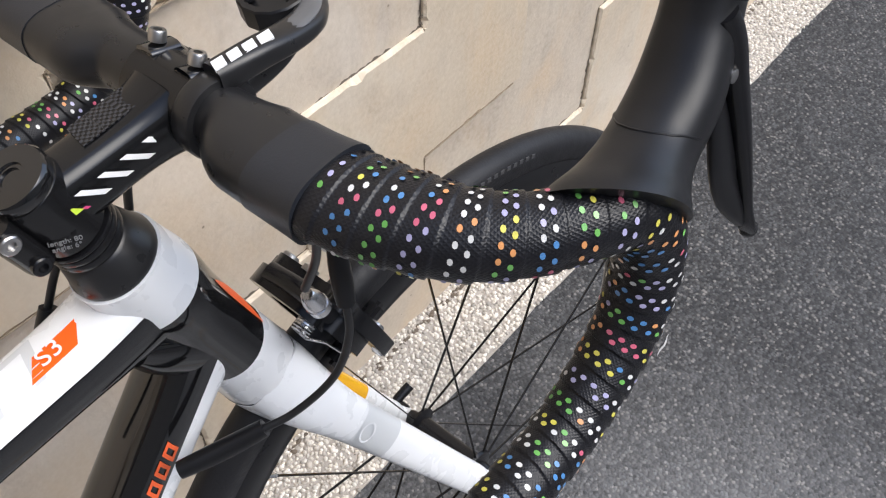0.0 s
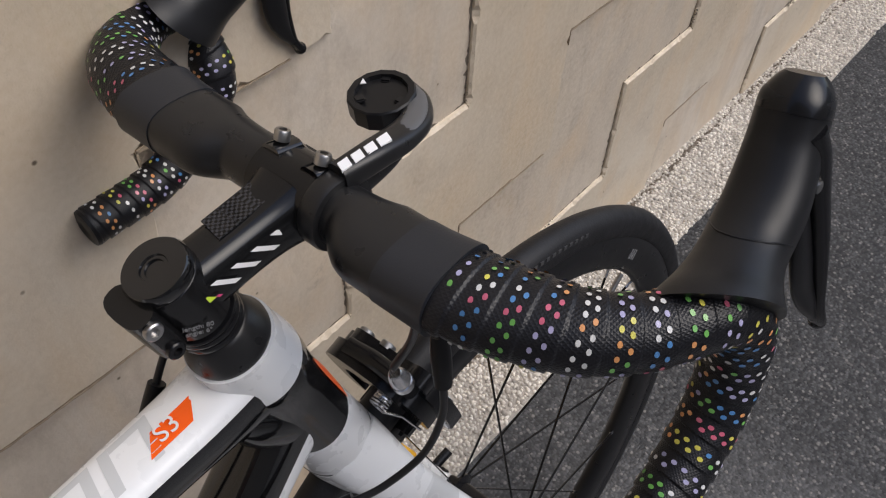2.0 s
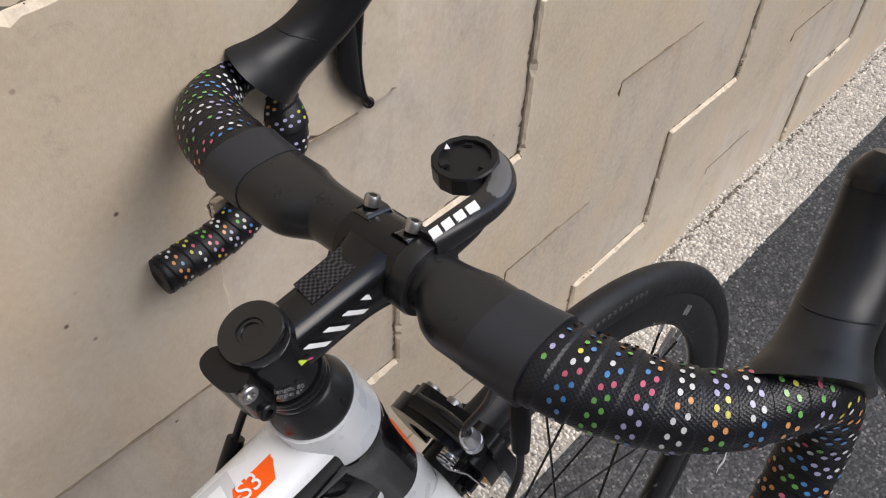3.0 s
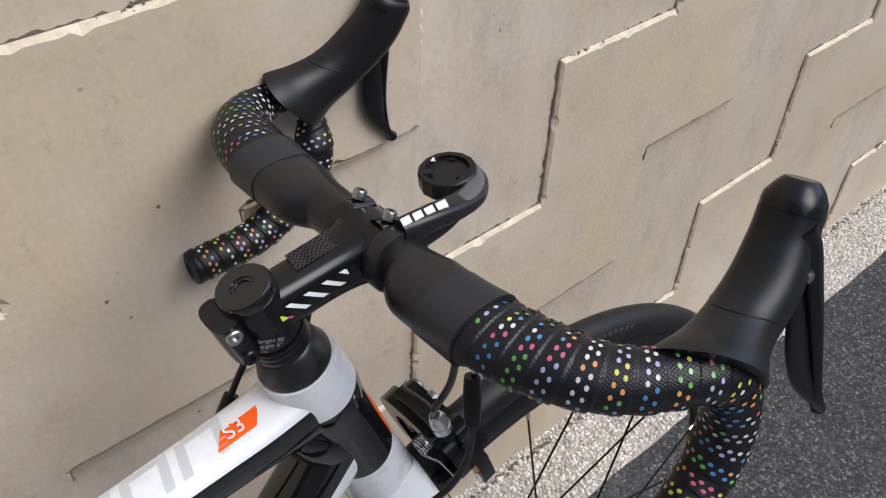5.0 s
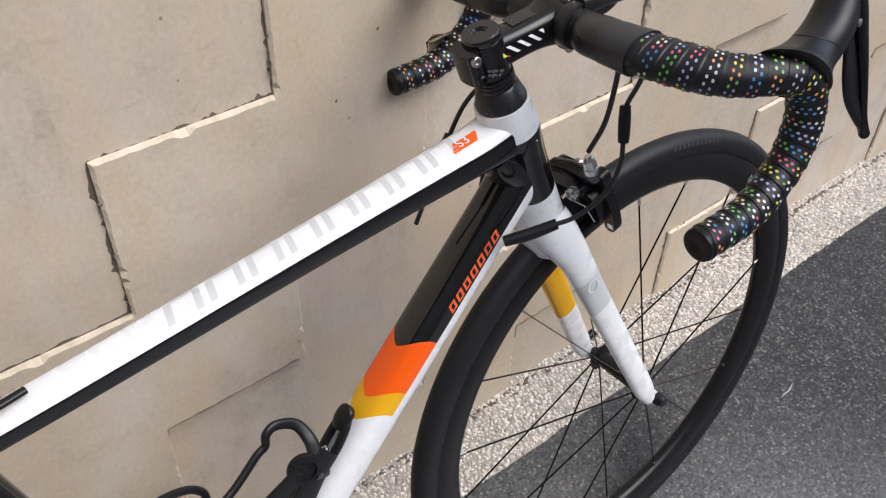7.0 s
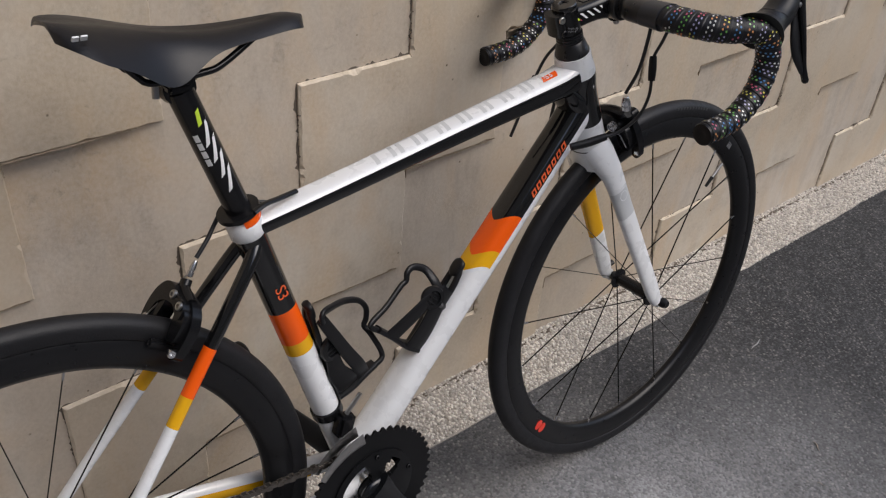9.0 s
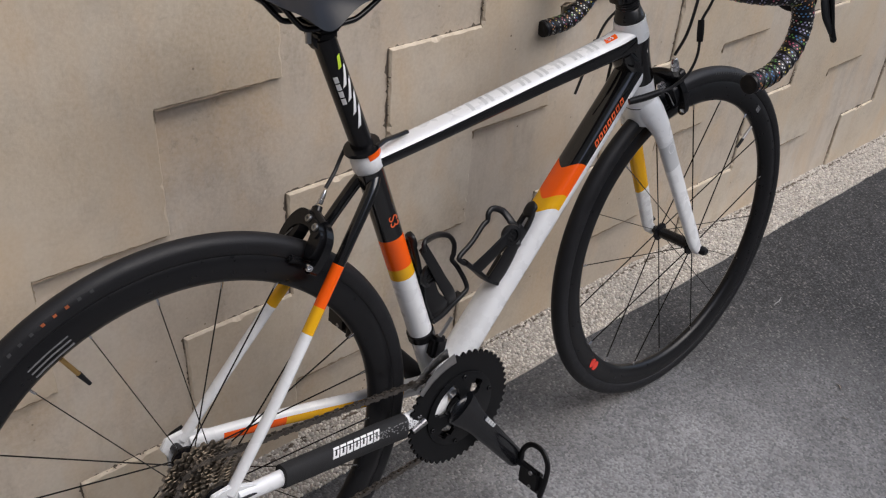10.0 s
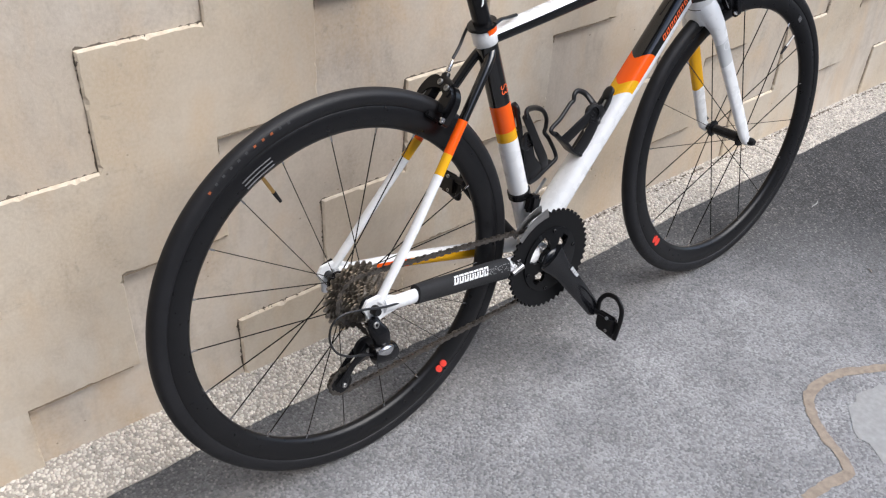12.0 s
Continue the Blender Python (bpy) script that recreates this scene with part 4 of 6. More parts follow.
# headset, stem, bar
C0, BAR = V(0.7620, 0, 0.4985), V(0.838, 0, 0.509)
bm = bmesh.new()
lathe(bm, [(0.0232, 0.0003), (0.0234, 0.0030), (0.0222, 0.0055), (0.0190, 0.0175), (0.0175, 0.0190)], HT_TOP, AXIS, 44)
headset = part("headset_cover", bm, M_MATT, bike, "black conical headset cover")
for a, b in ((0.0195, 0.0242), (0.0246, 0.0284), (0.0288, 0.0312)):
    bm = bmesh.new()
    lathe(bm, [(0.0155, a), (0.0178, a), (0.0183, a + 0.001), (0.0183, b - 0.001), (0.0178, b), (0.0155, b)], HT_TOP, AXIS, 32)
    part("spacer", bm, M_BLACKMETAL, headset)
bm = bmesh.new()
sdir = (BAR - C0).normalized()
tube(bm, line(C0 + sdir * 0.004, BAR - sdir * 0.010, 24), lambda u: (0.0148 + 0.005 * u ** 4, 0.0160 - 0.001 * math.sin(3.14 * u) + 0.003 * u ** 6, 3.0), 32, (0, 0, 1))
base = HT_TOP + AXIS * 0.0315
lathe(bm, [(0.0155, 0), (0.0168, 0.0015), (0.0170, 0.031), (0.0164, 0.034), (0.0150, 0.035)], base, AXIS, 36)
lathe(bm, [(0.0165, -0.0215), (0.0195, -0.0205), (0.0195, 0.0205), (0.0165, 0.0215)], BAR, (0, 1, 0), 32)
tube(bm, line(C0 + V(-0.0195, 0, -0.004) - AXIS * 0.015, C0 + V(-0.0195, 0, -0.004) + AXIS * 0.015, 6), lambda u: (0.0145, 0.0080, 2.6), 20, (1, 0, 0.3))
stem = part("stem", turned(bm), M_STEM, bike, "glossy black stem with white stripes and carbon panel")
bm = bmesh.new()
lathe(bm, [(0.0158, 0.0340), (0.0168, 0.0355), (0.0168, 0.0395), (0.0156, 0.0415), (0.0070, 0.0415), (0.0065, 0.0405), (0.0050, 0.0405), (0.0048, 0.0395), (0.0001, 0.0395)], base, AXIS, 40)
part("top_cap", turned(bm), M_BLACK, stem)
for k, dz in enumerate((0.012, -0.014)):
    bm = bmesh.new()
    bolt(bm, C0 + V(-0.0205, -0.0138, -0.004) + AXIS * (dz * 0.75), (0, -1, 0.05), 0.0046, 0.0032)
    part("clamp_bolt", turned(bm), M_STEEL if k == 0 else M_BLACKMETAL, stem)
bm = bmesh.new()
for s in (-1, 1):
    tube(bm, [BAR + V(-0.004, 0.014 * s, 0.019), BAR + V(0.010, 0.014 * s, 0.016), BAR + V(0.0185, 0.014 * s, 0.0), BAR + V(0.010, 0.014 * s, -0.017), BAR + V(-0.004, 0.014 * s, -0.019)], lambda u: (0.0065, 0.0035, 2.6), 14, (0, 0, 1))
box(bm, BAR + V(0.016, 0, 0), (0.006, 0.036, 0.022), bevel=0.002)
part("faceplate", turned(bm), M_BLACK, stem)
for s in (-1, 1):
    for up in (1, -1):
        bm = bmesh.new()
        bolt(bm, BAR + V(0.004, 0.0145 * s, 0.0215 * up), (0.45, 0, up), 0.0042, 0.0055)
        part("faceplate_bolt", turned(bm), M_STEEL, stem)
bm = bmesh.new()
m = basis(C0.lerp(BAR, 0.50) + V(0, 0.003, 0.0158), sdir, (0, 0, 1))
slab(bm, [m @ V(*p, 0) for p in ((-0.015, -0.0085), (0.015, -0.0085), (0.017, 0.0075), (-0.013, 0.0075))], (0, 0, -0.0004), (0, 0, 0.0003))
part("carbon_panel", turned(bm), M_CARBON, stem, "woven carbon panel", smooth=0)
ST_W, ST_H, ST_E = 0.0156, 0.0158, 3.0
STEM_UP = V(-sdir.z, 0, sdir.x)
SIDE = []
for k in range(91):
    th = radians(75 - 1.5 * k)
    SIDE.append((ST_W * abs(math.cos(th)) ** (2 / ST_E), ST_H * math.copysign(abs(math.sin(th)) ** (2 / ST_E), math.sin(th))))
SIDE_LEN = [0.0]
for (a, b), (c, d) in zip(SIDE, SIDE[1:]):
    SIDE_LEN.append(SIDE_LEN[-1] + math.hypot(c - a, d - b))
SIDE_ZERO = next(l for l, (y, z) in zip(SIDE_LEN, SIDE) if y > 0.0118)


def on_stem(x, v):
    """A place on the stem's right flank: x along the stem, v down round its shoulder."""
    want = SIDE_ZERO + v
    k = max(0, min(89, next((i for i, l in enumerate(SIDE_LEN) if l > want), 90) - 1))
    f = (want - SIDE_LEN[k]) / (SIDE_LEN[k + 1] - SIDE_LEN[k])
    y, z = lerp(SIDE[k][0], SIDE[k + 1][0], f), lerp(SIDE[k][1], SIDE[k + 1][1], f)
    return C0 + sdir * x + V(0, -(y + 0.0006), 0) + STEM_UP * (z + 0.0002)


def stem_patch(x0, width, v0, v1, dx, material):
    """A slanted stripe on the stem's flank: from v0 to v1 down the shoulder it shifts forward by dx."""
    bm = bmesh.new()
    rows = [[bm.verts.new(on_stem(x0 + dx * k / 8 + width * i / 3, lerp(v0, v1, k / 8))) for i in range(4)] for k in range(9)]
    for A, B in zip(rows, rows[1:]):
        for i in range(3):
            bm.faces.new((A[i], A[i + 1], B[i + 1], B[i]))
    part("stripe", turned(bm), material, stem, smooth=60)


for k in range(4):
    stem_patch(0.0085 + 0.0120 * k, 0.0040, 0.0068, 0.0160, 0.0110, M_WHITEPRINT)
stem_patch(0.0000, 0.0050, 0.0108, 0.0150, 0.0040, M_LIME)
stem_patch(0.0080, 0.0020, 0.0143, 0.0163, 0.0020, M_MAGENTA)
side = V(-0.42, -0.91, 0)
m = basis(base + AXIS * 0.008 + side.normalized() * 0.0183, V(0.91, -0.42, -0.1), side)
part("print", turned(text_mesh("length: 80\nangle: 6°", 0.0036, m)), M_FAINT, stem, smooth=0)

# handlebar: bare wing, finishing bands, tape with dots, hoods and levers
ROLL = Matrix.Translation((0, 0.004, 0.001)) @ Matrix.Translation(BAR) @ Matrix.Rotation(radians(0.3), 4, "X") @ Matrix.Translation(-BAR)


def barred(bm):
    bmesh.ops.transform(bm, matrix=TURNED @ ROLL, verts=bm.verts[:])
    return bm


bm = bmesh.new()


def wing_blend(y):
    k = min(1, max(0, (abs(y) - 0.038) / 0.024))
    return k * k * (3 - 2 * k)


def wing(u):
    k = wing_blend((u - 0.5) * 0.20)
    return (lerp(0.0160, 0.0232, k), lerp(0.0160, 0.0150, k), lerp(2.0, 2.6, k))


# the tops keep a straight front edge and flare to the rear
tube(bm, [BAR + V(-0.0040 * wing_blend(t), t, 0.0010 * wing_blend(t)) for t in [-0.100 + 0.2 * k / 96 for k in range(97)]], wing, 32, (0, 0, 1))
handlebar = part("handlebar", barred(bm), M_MATT, bike, "matt black alloy drop handlebar with winged tops")
for s in (-1, 1):
    bm = bmesh.new()
    lathe(bm, [(0.0001, 0), (0.0032, 0.0001), (0.0042, 0.0007), (0.0046, 0.0003)], BAR + V(-0.0205, 0.083 * s, 0.0110), (-0.62, 0, 0.78), 16)
    part("cable_port", barred(bm), M_PLASTIC, handlebar, "small dark cable port")
BARPTS = [(0.8350, 0.098, 0.510), (0.8365, 0.112, 0.510), (0.8425, 0.133, 0.5085), (0.853, 0.155, 0.5065), (0.870, 0.172, 0.5050), (0.891, 0.184, 0.5045), (0.910, 0.190, 0.500), (0.921, 0.194, 0.482), (0.922, 0.1955, 0.454), (0.904, 0.197, 0.424), (0.863, 0.198, 0.4005), (0.796, 0.198, 0.396)]


def side_path(s, n):
    sag = 0.010 if s > 0 else 0.003  # the wall-side drop hangs a little lower
    out = 0.008 if s < 0 else 0.0  # the road-side drop stands a little wider
    return spline([(x + (0.007 if s > 0 else 0.012) * (x < 0.80), (y + out * min(1, max(0, (y - 0.14) / 0.05))) * s + ((0.018 if y > 0.12 else 0.008) if s > 0 and y < 0.195 else 0), z - sag * max(0, (0.507 - z) / 0.111)) for x, y, z in BARPTS], n)


PITCH = 0.0142


def tape(s):
    """Wound tape: overlapping turns as a helical saw-tooth on the bar's surface, with UVs in metres."""
    n, segs = 620, 40
    path = side_path(s, n)
    length = sum((b - a).length for a, b in zip(path, path[1:]))
    fr = frames(path, (0, 0, 1))
    bm = bmesh.new()
    uvl = bm.loops.layers.uv.new("UVMap")

    def radius(u):
        k = min(1, u / 0.36)
        k = k * k * (3 - 2 * k)
        end = 0.0012 * min(1, max(0, (u - 0.6) / 0.35))
        bulge = 0.0011 * math.exp(-((u - 0.17) / 0.12) ** 2)
        return lerp(0.0236, 0.0152, k) - end + bulge, lerp(0.0148, 0.0152, k) - end + bulge

    def surf(u, th):
        f = u * n
        k = min(n - 1, int(f))
        g = f - k
        p = path[k].lerp(path[k + 1], g)
        t, sd, nn = fr[k]
        w, h = radius(u)
        ph = (u * length / PITCH + s * th / (2 * math.pi)) % 1.0
        lift = 0.0011 * ph - 0.0010 * (ph > 0.955)
        d = sd * (math.cos(th) * (w + lift)) + nn * (math.sin(th) * (h + lift))
        return p + d, d.normalized(), t

    rings = [[bm.verts.new(surf(k / n, 2 * math.pi * j / segs)[0]) for j in range(segs)] for k in range(n + 1)]
    for k in range(n):
        for j in range(segs):
            f = bm.faces.new((rings[k][j], rings[k][(j + 1) % segs], rings[k + 1][(j + 1) % segs], rings[k + 1][j]))
            for lp, (kk, jj) in zip(f.loops, ((k, j), (k, j + 1), (k + 1, j + 1), (k + 1, j))):
                lp[uvl].uv = (kk / n * length, jj / segs * 0.112)
    bm.faces.new(rings[0][::-1])
    bm.faces.new(rings[-1])
    t_ob = part("bar_tape", barred(bm), M_TAPE, handlebar, "black embossed handlebar tape with coloured dots", smooth=50)
    # dots: two staggered rows along the middle of each turn, in short runs of one colour
    rng = random.Random(11 if s < 0 else 12)
    bm = bmesh.new()
    turns = int(length / PITCH)
    weights = (4.6, 1.6, 1.9, 1.6, 1.9, 1.8, 1.8)
    for q in range(-1, turns + 1):
        w, h = radius(min(1, max(0, (q + 0.5) * PITCH / length)))
        arc = [0.0]
        for i in range(360):
            a = radians(i + 0.5)
            arc.append(arc[-1] + math.hypot(w * math.sin(a), h * math.cos(a)) * radians(1))
        cnt = round(arc[-1] / 0.0061)
        hues, at = [], 0
        while len(hues) < cnt + 1:
            hues += [rng.choices(range(7), weights)[0]] * rng.choice((1, 2, 2, 3))
        for row, off in ((0, 0.35), (1, 0.65)):
            at = 0
            for j in range(cnt):
                want = arc[-1] * (j + 0.5 * row + rng.uniform(-0.06, 0.06)) / cnt
                while at < 359 and arc[at + 1] < want:
                    at += 1
                th = radians(at + (want - arc[at]) / (arc[at + 1] - arc[at]))
                u = (q + off - s * th / (2 * math.pi)) * PITCH / length
                if not 0.035 < u < 0.994 or rng.random() < 0.04:
                    continue
                p, nrm, t = surf(u, th)
                ci = hues[j] if rng.random() < 0.8 else rng.choices(range(7), weights)[0]
                e = nrm.cross(t).normalized()
                a, b2 = 0.00116, 0.00160
                vs = [bm.verts.new(p + nrm * 0.00035 + t * (a * math.cos(v)) + e * (b2 * math.sin(v))) for v in [2 * math.pi * i / 8 for i in range(8)]]
                bm.faces.new(vs).material_index = ci
    tagged(part("tape_dots", barred(bm), DOTS, t_ob, "rows of small white and coloured dots", smooth=0), kind="stuff")
    bm = bmesh.new()
    e0, ed = path[-1], (path[-1] - path[-3]).normalized()
    lathe(bm, [(0.0138, -0.001), (0.0146, 0.0010), (0.0138, 0.0034), (0.0080, 0.0044), (0.0050, 0.0032), (0.0001, 0.0032)], e0, ed, 28)
    part("bar_plug", barred(bm), M_PLASTIC, handlebar, "black plastic end plug")
    bm = bmesh.new()
    off = 0.006 if s > 0 else 0.0
    tube(bm, spline([(0.8340, (0.078 + off) * s, 0.510), (0.8345, (0.092 + off) * s, 0.510), (0.8355, (0.107 + off) * s, 0.510)], 20), lambda u: (0.0238 + 0.0012 * u ** 2, 0.0155 + 0.0012 * u ** 1.5, 2.6), 40, (0, 0, 1))
    part("finishing_band", barred(bm), M_TAPEBAND, handlebar, "dark blue-grey finishing tape")


tape(-1)
tape(1)


LEVERED = TURNED @ Matrix.Translation(BAR) @ Matrix.Rotation(radians(0.8), 4, "X") @ Matrix.Translation(-BAR)


def levered(bm):
    bmesh.ops.transform(bm, matrix=LEVERED, verts=bm.verts[:])
    return bm


def lever(s):
    bm = bmesh.new()
    od = 0.002 if s < 0 else 0.008  # outward set of the road-side hood
    turn = V(0.0070, 0.0075, -0.0060) if s < 0 else V(0, 0, 0)  # the road-side hood is turned inwards
    path = spline([V(x, y * s, z) + turn * k for x, y, z, k in ((0.906, 0.188 + od, 0.5030, 0), (0.919, 0.1875 + od, 0.506, 0.25), (0.938, 0.186 + od * 0.8, 0.513, 0.6), (0.958, 0.185 + od * 0.4, 0.525, 0.85), (0.975, 0.1815, 0.542, 1), (0.985, 0.178, 0.558, 1), (0.991, 0.176, 0.571, 1))], 48)

    def sec(u):
        flare = math.exp(-(u / 0.17) ** 1.4)
        tip = math.sqrt(max(0.0, 1 - max(0, (u - 0.90) / 0.10) ** 2.6))
        neck = math.exp(-((u - 0.48) / 0.26) ** 2)
        return ((0.0167 + 0.0100 * flare + 0.0026 * neck) * max(0.12, tip), (0.0182 + 0.0105 * flare + 0.0004 * neck) * max(0.12, tip), 2.3)

    rings = tube(bm, path, sec, 32, (-0.45, 0, 0.9))
    t0, side0, n0 = frames(path, (-0.45, 0, 0.9))[0]
    for k, ring in enumerate(rings[:16]):  # the hem runs obliquely: its lower edge lies farther forward
        for v in ring:
            d = v.co - path[k]
            v.co += t0 * ((-0.55 * d.dot(n0) + 0.45 * s * d.y) * (1 - k / 16))
    hood = part("brake_lever", levered(bm), M_RUBBER, bike, "black rubber brake hood with shift lever", smooth=60)
    sp = 0.004 if s < 0 else -0.004  # how far the blade is splayed outwards
    bm = bmesh.new()
    tube(bm, spline([(0.982, 0.184 * s, 0.552), (0.987, 0.188 * s, 0.538), (0.989, (0.192 + sp * 0.2) * s, 0.518), (0.990, (0.198 + sp * 0.5) * s, 0.493), (0.992, (0.203 + sp * 0.7) * s, 0.468), (0.995, (0.206 + sp * 0.9) * s, 0.447), (0.998, (0.208 + sp) * s, 0.436), (1.003, (0.2085 + sp) * s, 0.428)], 44), lambda u: (0.0060 - 0.0010 * u, 0.0060 - 0.0024 * u + 0.0010 * math.sin(u * 6.28), 2.4), 16, (1, 0, 0.2))
    bmesh.ops.create_icosphere(bm, subdivisions=2, radius=0.0050, matrix=Matrix.Translation((1.004, (0.2085 + sp) * s, 0.4265)))
    part("lever_blade", levered(bm), M_BLACKMETAL, hood, "black brake lever blade", smooth=60)
    bm = bmesh.new()
    tube(bm, spline([(0.979, 0.189 * s, 0.516), (0.980, (0.193 + sp * 0.3) * s, 0.500), (0.980, (0.197 + sp * 0.6) * s, 0.482), (0.983, (0.2005 + sp * 0.8) * s, 0.464), (0.989, (0.204 + sp) * s, 0.449), (0.996, (0.206 + sp) * s, 0.438)], 30), lambda u: (0.0040 + 0.0062 * math.sin(3.14 * min(1, 0.06 + u * 0.94)) ** 1.4, 0.0034, 2.4), 16, (0, 1, 0))
    part("shift_paddle", levered(bm), M_PLASTIC, hood, smooth=60)
    bm = bmesh.new()
    box(bm, (0.979, 0.186 * s, 0.526), (0.016, 0.014, 0.020), Matrix.Rotation(0.4, 4, "Y"), bevel=0.003)
    part("lever_yoke", levered(bm), M_PLASTIC, hood)
    bm = bmesh.new()
    lathe(bm, [(0.0032, 0), (0.0032, 0.0020), (0.002, 0.0026), (0.0001, 0.0026)], (0.981, 0.1935 * s, 0.526), (0, s, 0.1), 14)
    rod(bm, (0.974, 0.180 * s, 0.517), (0.988, 0.188 * s, 0.520), 0.0011)
    part("pivot_pin", levered(bm), M_STEEL, hood)
    bm = bmesh.new()
    tube(bm, spline([V(0.9840, 0.1785 * s, 0.5570) + turn, V(0.9885, 0.1770 * s, 0.5650) + turn, V(0.9922, 0.1757 * s, 0.5730) + turn], 10), lambda u: (0.0170 * math.sqrt(1 - 0.72 * u * u), 0.01845 * math.sqrt(1 - 0.72 * u * u), 2.3), 32, (-0.45, 0, 0.9))
    part("hood_cap", levered(bm), M_BLACKMETAL, hood, "smooth grey-black hood tip")
    # crease across the hood
    bm = bmesh.new()
    k = 17
    fr = frames(path, (-0.45, 0, 0.9))
    ring = []
    for j in range(15):
        th = 0.25 + 2.6 * j / 14
        at = k - 5 * math.sin(3.14 * j / 14)
        w, h, e = sec(at / 48)
        c, d = math.cos(th), math.sin(th)
        kk = int(at)
        mid = path[kk].lerp(path[kk + 1], at - kk)
        p = mid + fr[kk][1] * (w * math.copysign(abs(c) ** (2 / e), c)) + fr[kk][2] * (h * math.copysign(abs(d) ** (2 / e), d))
        if at < 16:
            p += t0 * ((-0.55 * (p - mid).dot(n0) + 0.45 * s * (p - mid).y) * (1 - at / 16))
        ring.append(p)
    tube(bm, spline(ring, 60), lambda u: (0.0005, 0.0005), 6)
    part("hood_seam", levered(bm), M_PLASTIC, hood)
    return hood


lever(-1)
lever(1)

# out-front computer mount
bm = bmesh.new()
lathe(bm, [(0.0162, -0.0055), (0.0195, -0.0055), (0.0203, -0.0035), (0.0203, 0.0035), (0.0195, 0.0055), (0.0162, 0.0055)], BAR + V(0, -0.0285, 0), (0, 1, 0), 36)
tube(bm, spline([BAR + V(0.004, -0.0285, 0.017), BAR + V(0.028, -0.0290, 0.017), BAR + V(0.048, -0.0265, 0.014), BAR + V(0.066, -0.0200, 0.011), BAR + V(0.080, -0.007, 0.009), BAR + V(0.086, 0.006, 0.008)], 44), lambda u: (0.0068 + 0.002 * math.sin(3.14 * u), 0.0075 - 0.0035 * u, 2.8), 20, (0, 0, 1))
tube(bm, spline([BAR + V(0.012, -0.0275, 0.004), BAR + V(0.040, -0.026, 0.006), BAR + V(0.062, -0.018, 0.008)], 16), lambda u: (0.0048, 0.007 - 0.004 * u, 2.6), 14, (0, 0, 1))
mount = part("computer_mount", barred(bm), M_MATT, bike, "black out-front bike computer mount, empty")
bm = bmesh.new()
pc = BAR + V(0.069, 0.007, 0.0105)
lathe(bm, [(0.0185, -0.0060), (0.0188, -0.0045), (0.0188, 0.0045), (0.0180, 0.0055), (0.0145, 0.0055), (0.0140, 0.0030), (0.0001, 0.0030)], pc, (-0.10, 0, 1), 14)
part("mount_cradle", barred(bm), M_PLASTIC, mount, "round cradle with a recessed twist lock", smooth=25)
for k in range(3):
    bm = bmesh.new()
    a = 0.6 + 2.1 * k
    box(bm, pc + V(0.0128 * math.cos(a), 0.0128 * math.sin(a), 0.0038), (0.006, 0.006, 0.0025), Matrix.Rotation(a, 4, "Z"), bevel=0.0008)
    part("lock_tab", barred(bm), M_PLASTIC, mount)
bm = bmesh.new()
tube(bm, spline([BAR + V(0.036, -0.0285, 0.0190), BAR + V(0.046, -0.0272, 0.0178), BAR + V(0.058, -0.0245, 0.0162), BAR + V(0.070, -0.0175, 0.0140), BAR + V(0.081, -0.0060, 0.0116), BAR + V(0.0855, 0.004, 0.0102)], 24), lambda u: (0.0062 - 0.001 * u, 0.0022, 2.8), 14, (0, 0, 1))
part("mount_band", barred(bm), M_GREYMETAL, mount, "grey metallic upper face of the mount arm")
bm = bmesh.new()
slab(bm, [pc + V(-0.004, 0.012, 0.0062), pc + V(0.0005, 0.0145, 0.0062), pc + V(-0.0015, 0.010, 0.0062)], (0, 0, 0), (0, 0, 0.0005))
part("print_mark", barred(bm), M_WHITEPRINT, mount, smooth=0)
for k, w in enumerate((0.0066, 0.0066, 0.0066, 0.0076)):
    bm = bmesh.new()
    c = BAR + V(0.0070 + 0.0084 * k, -0.0308, 0.0251 - 0.0003 * k)
    slab(bm, [c + V(-0.0035, -0.0024, -0.0011), c + V(w - 0.0038, -0.0024, -0.0011), c + V(w - 0.0026, 0.0022, 0.0004), c + V(-0.0022, 0.0022, 0.0004)], (0, 0, -0.0012), (0, 0, 0.0002))
    part("print_block", barred(bm), M_WHITEPRINT, mount, "white printed block", smooth=0)


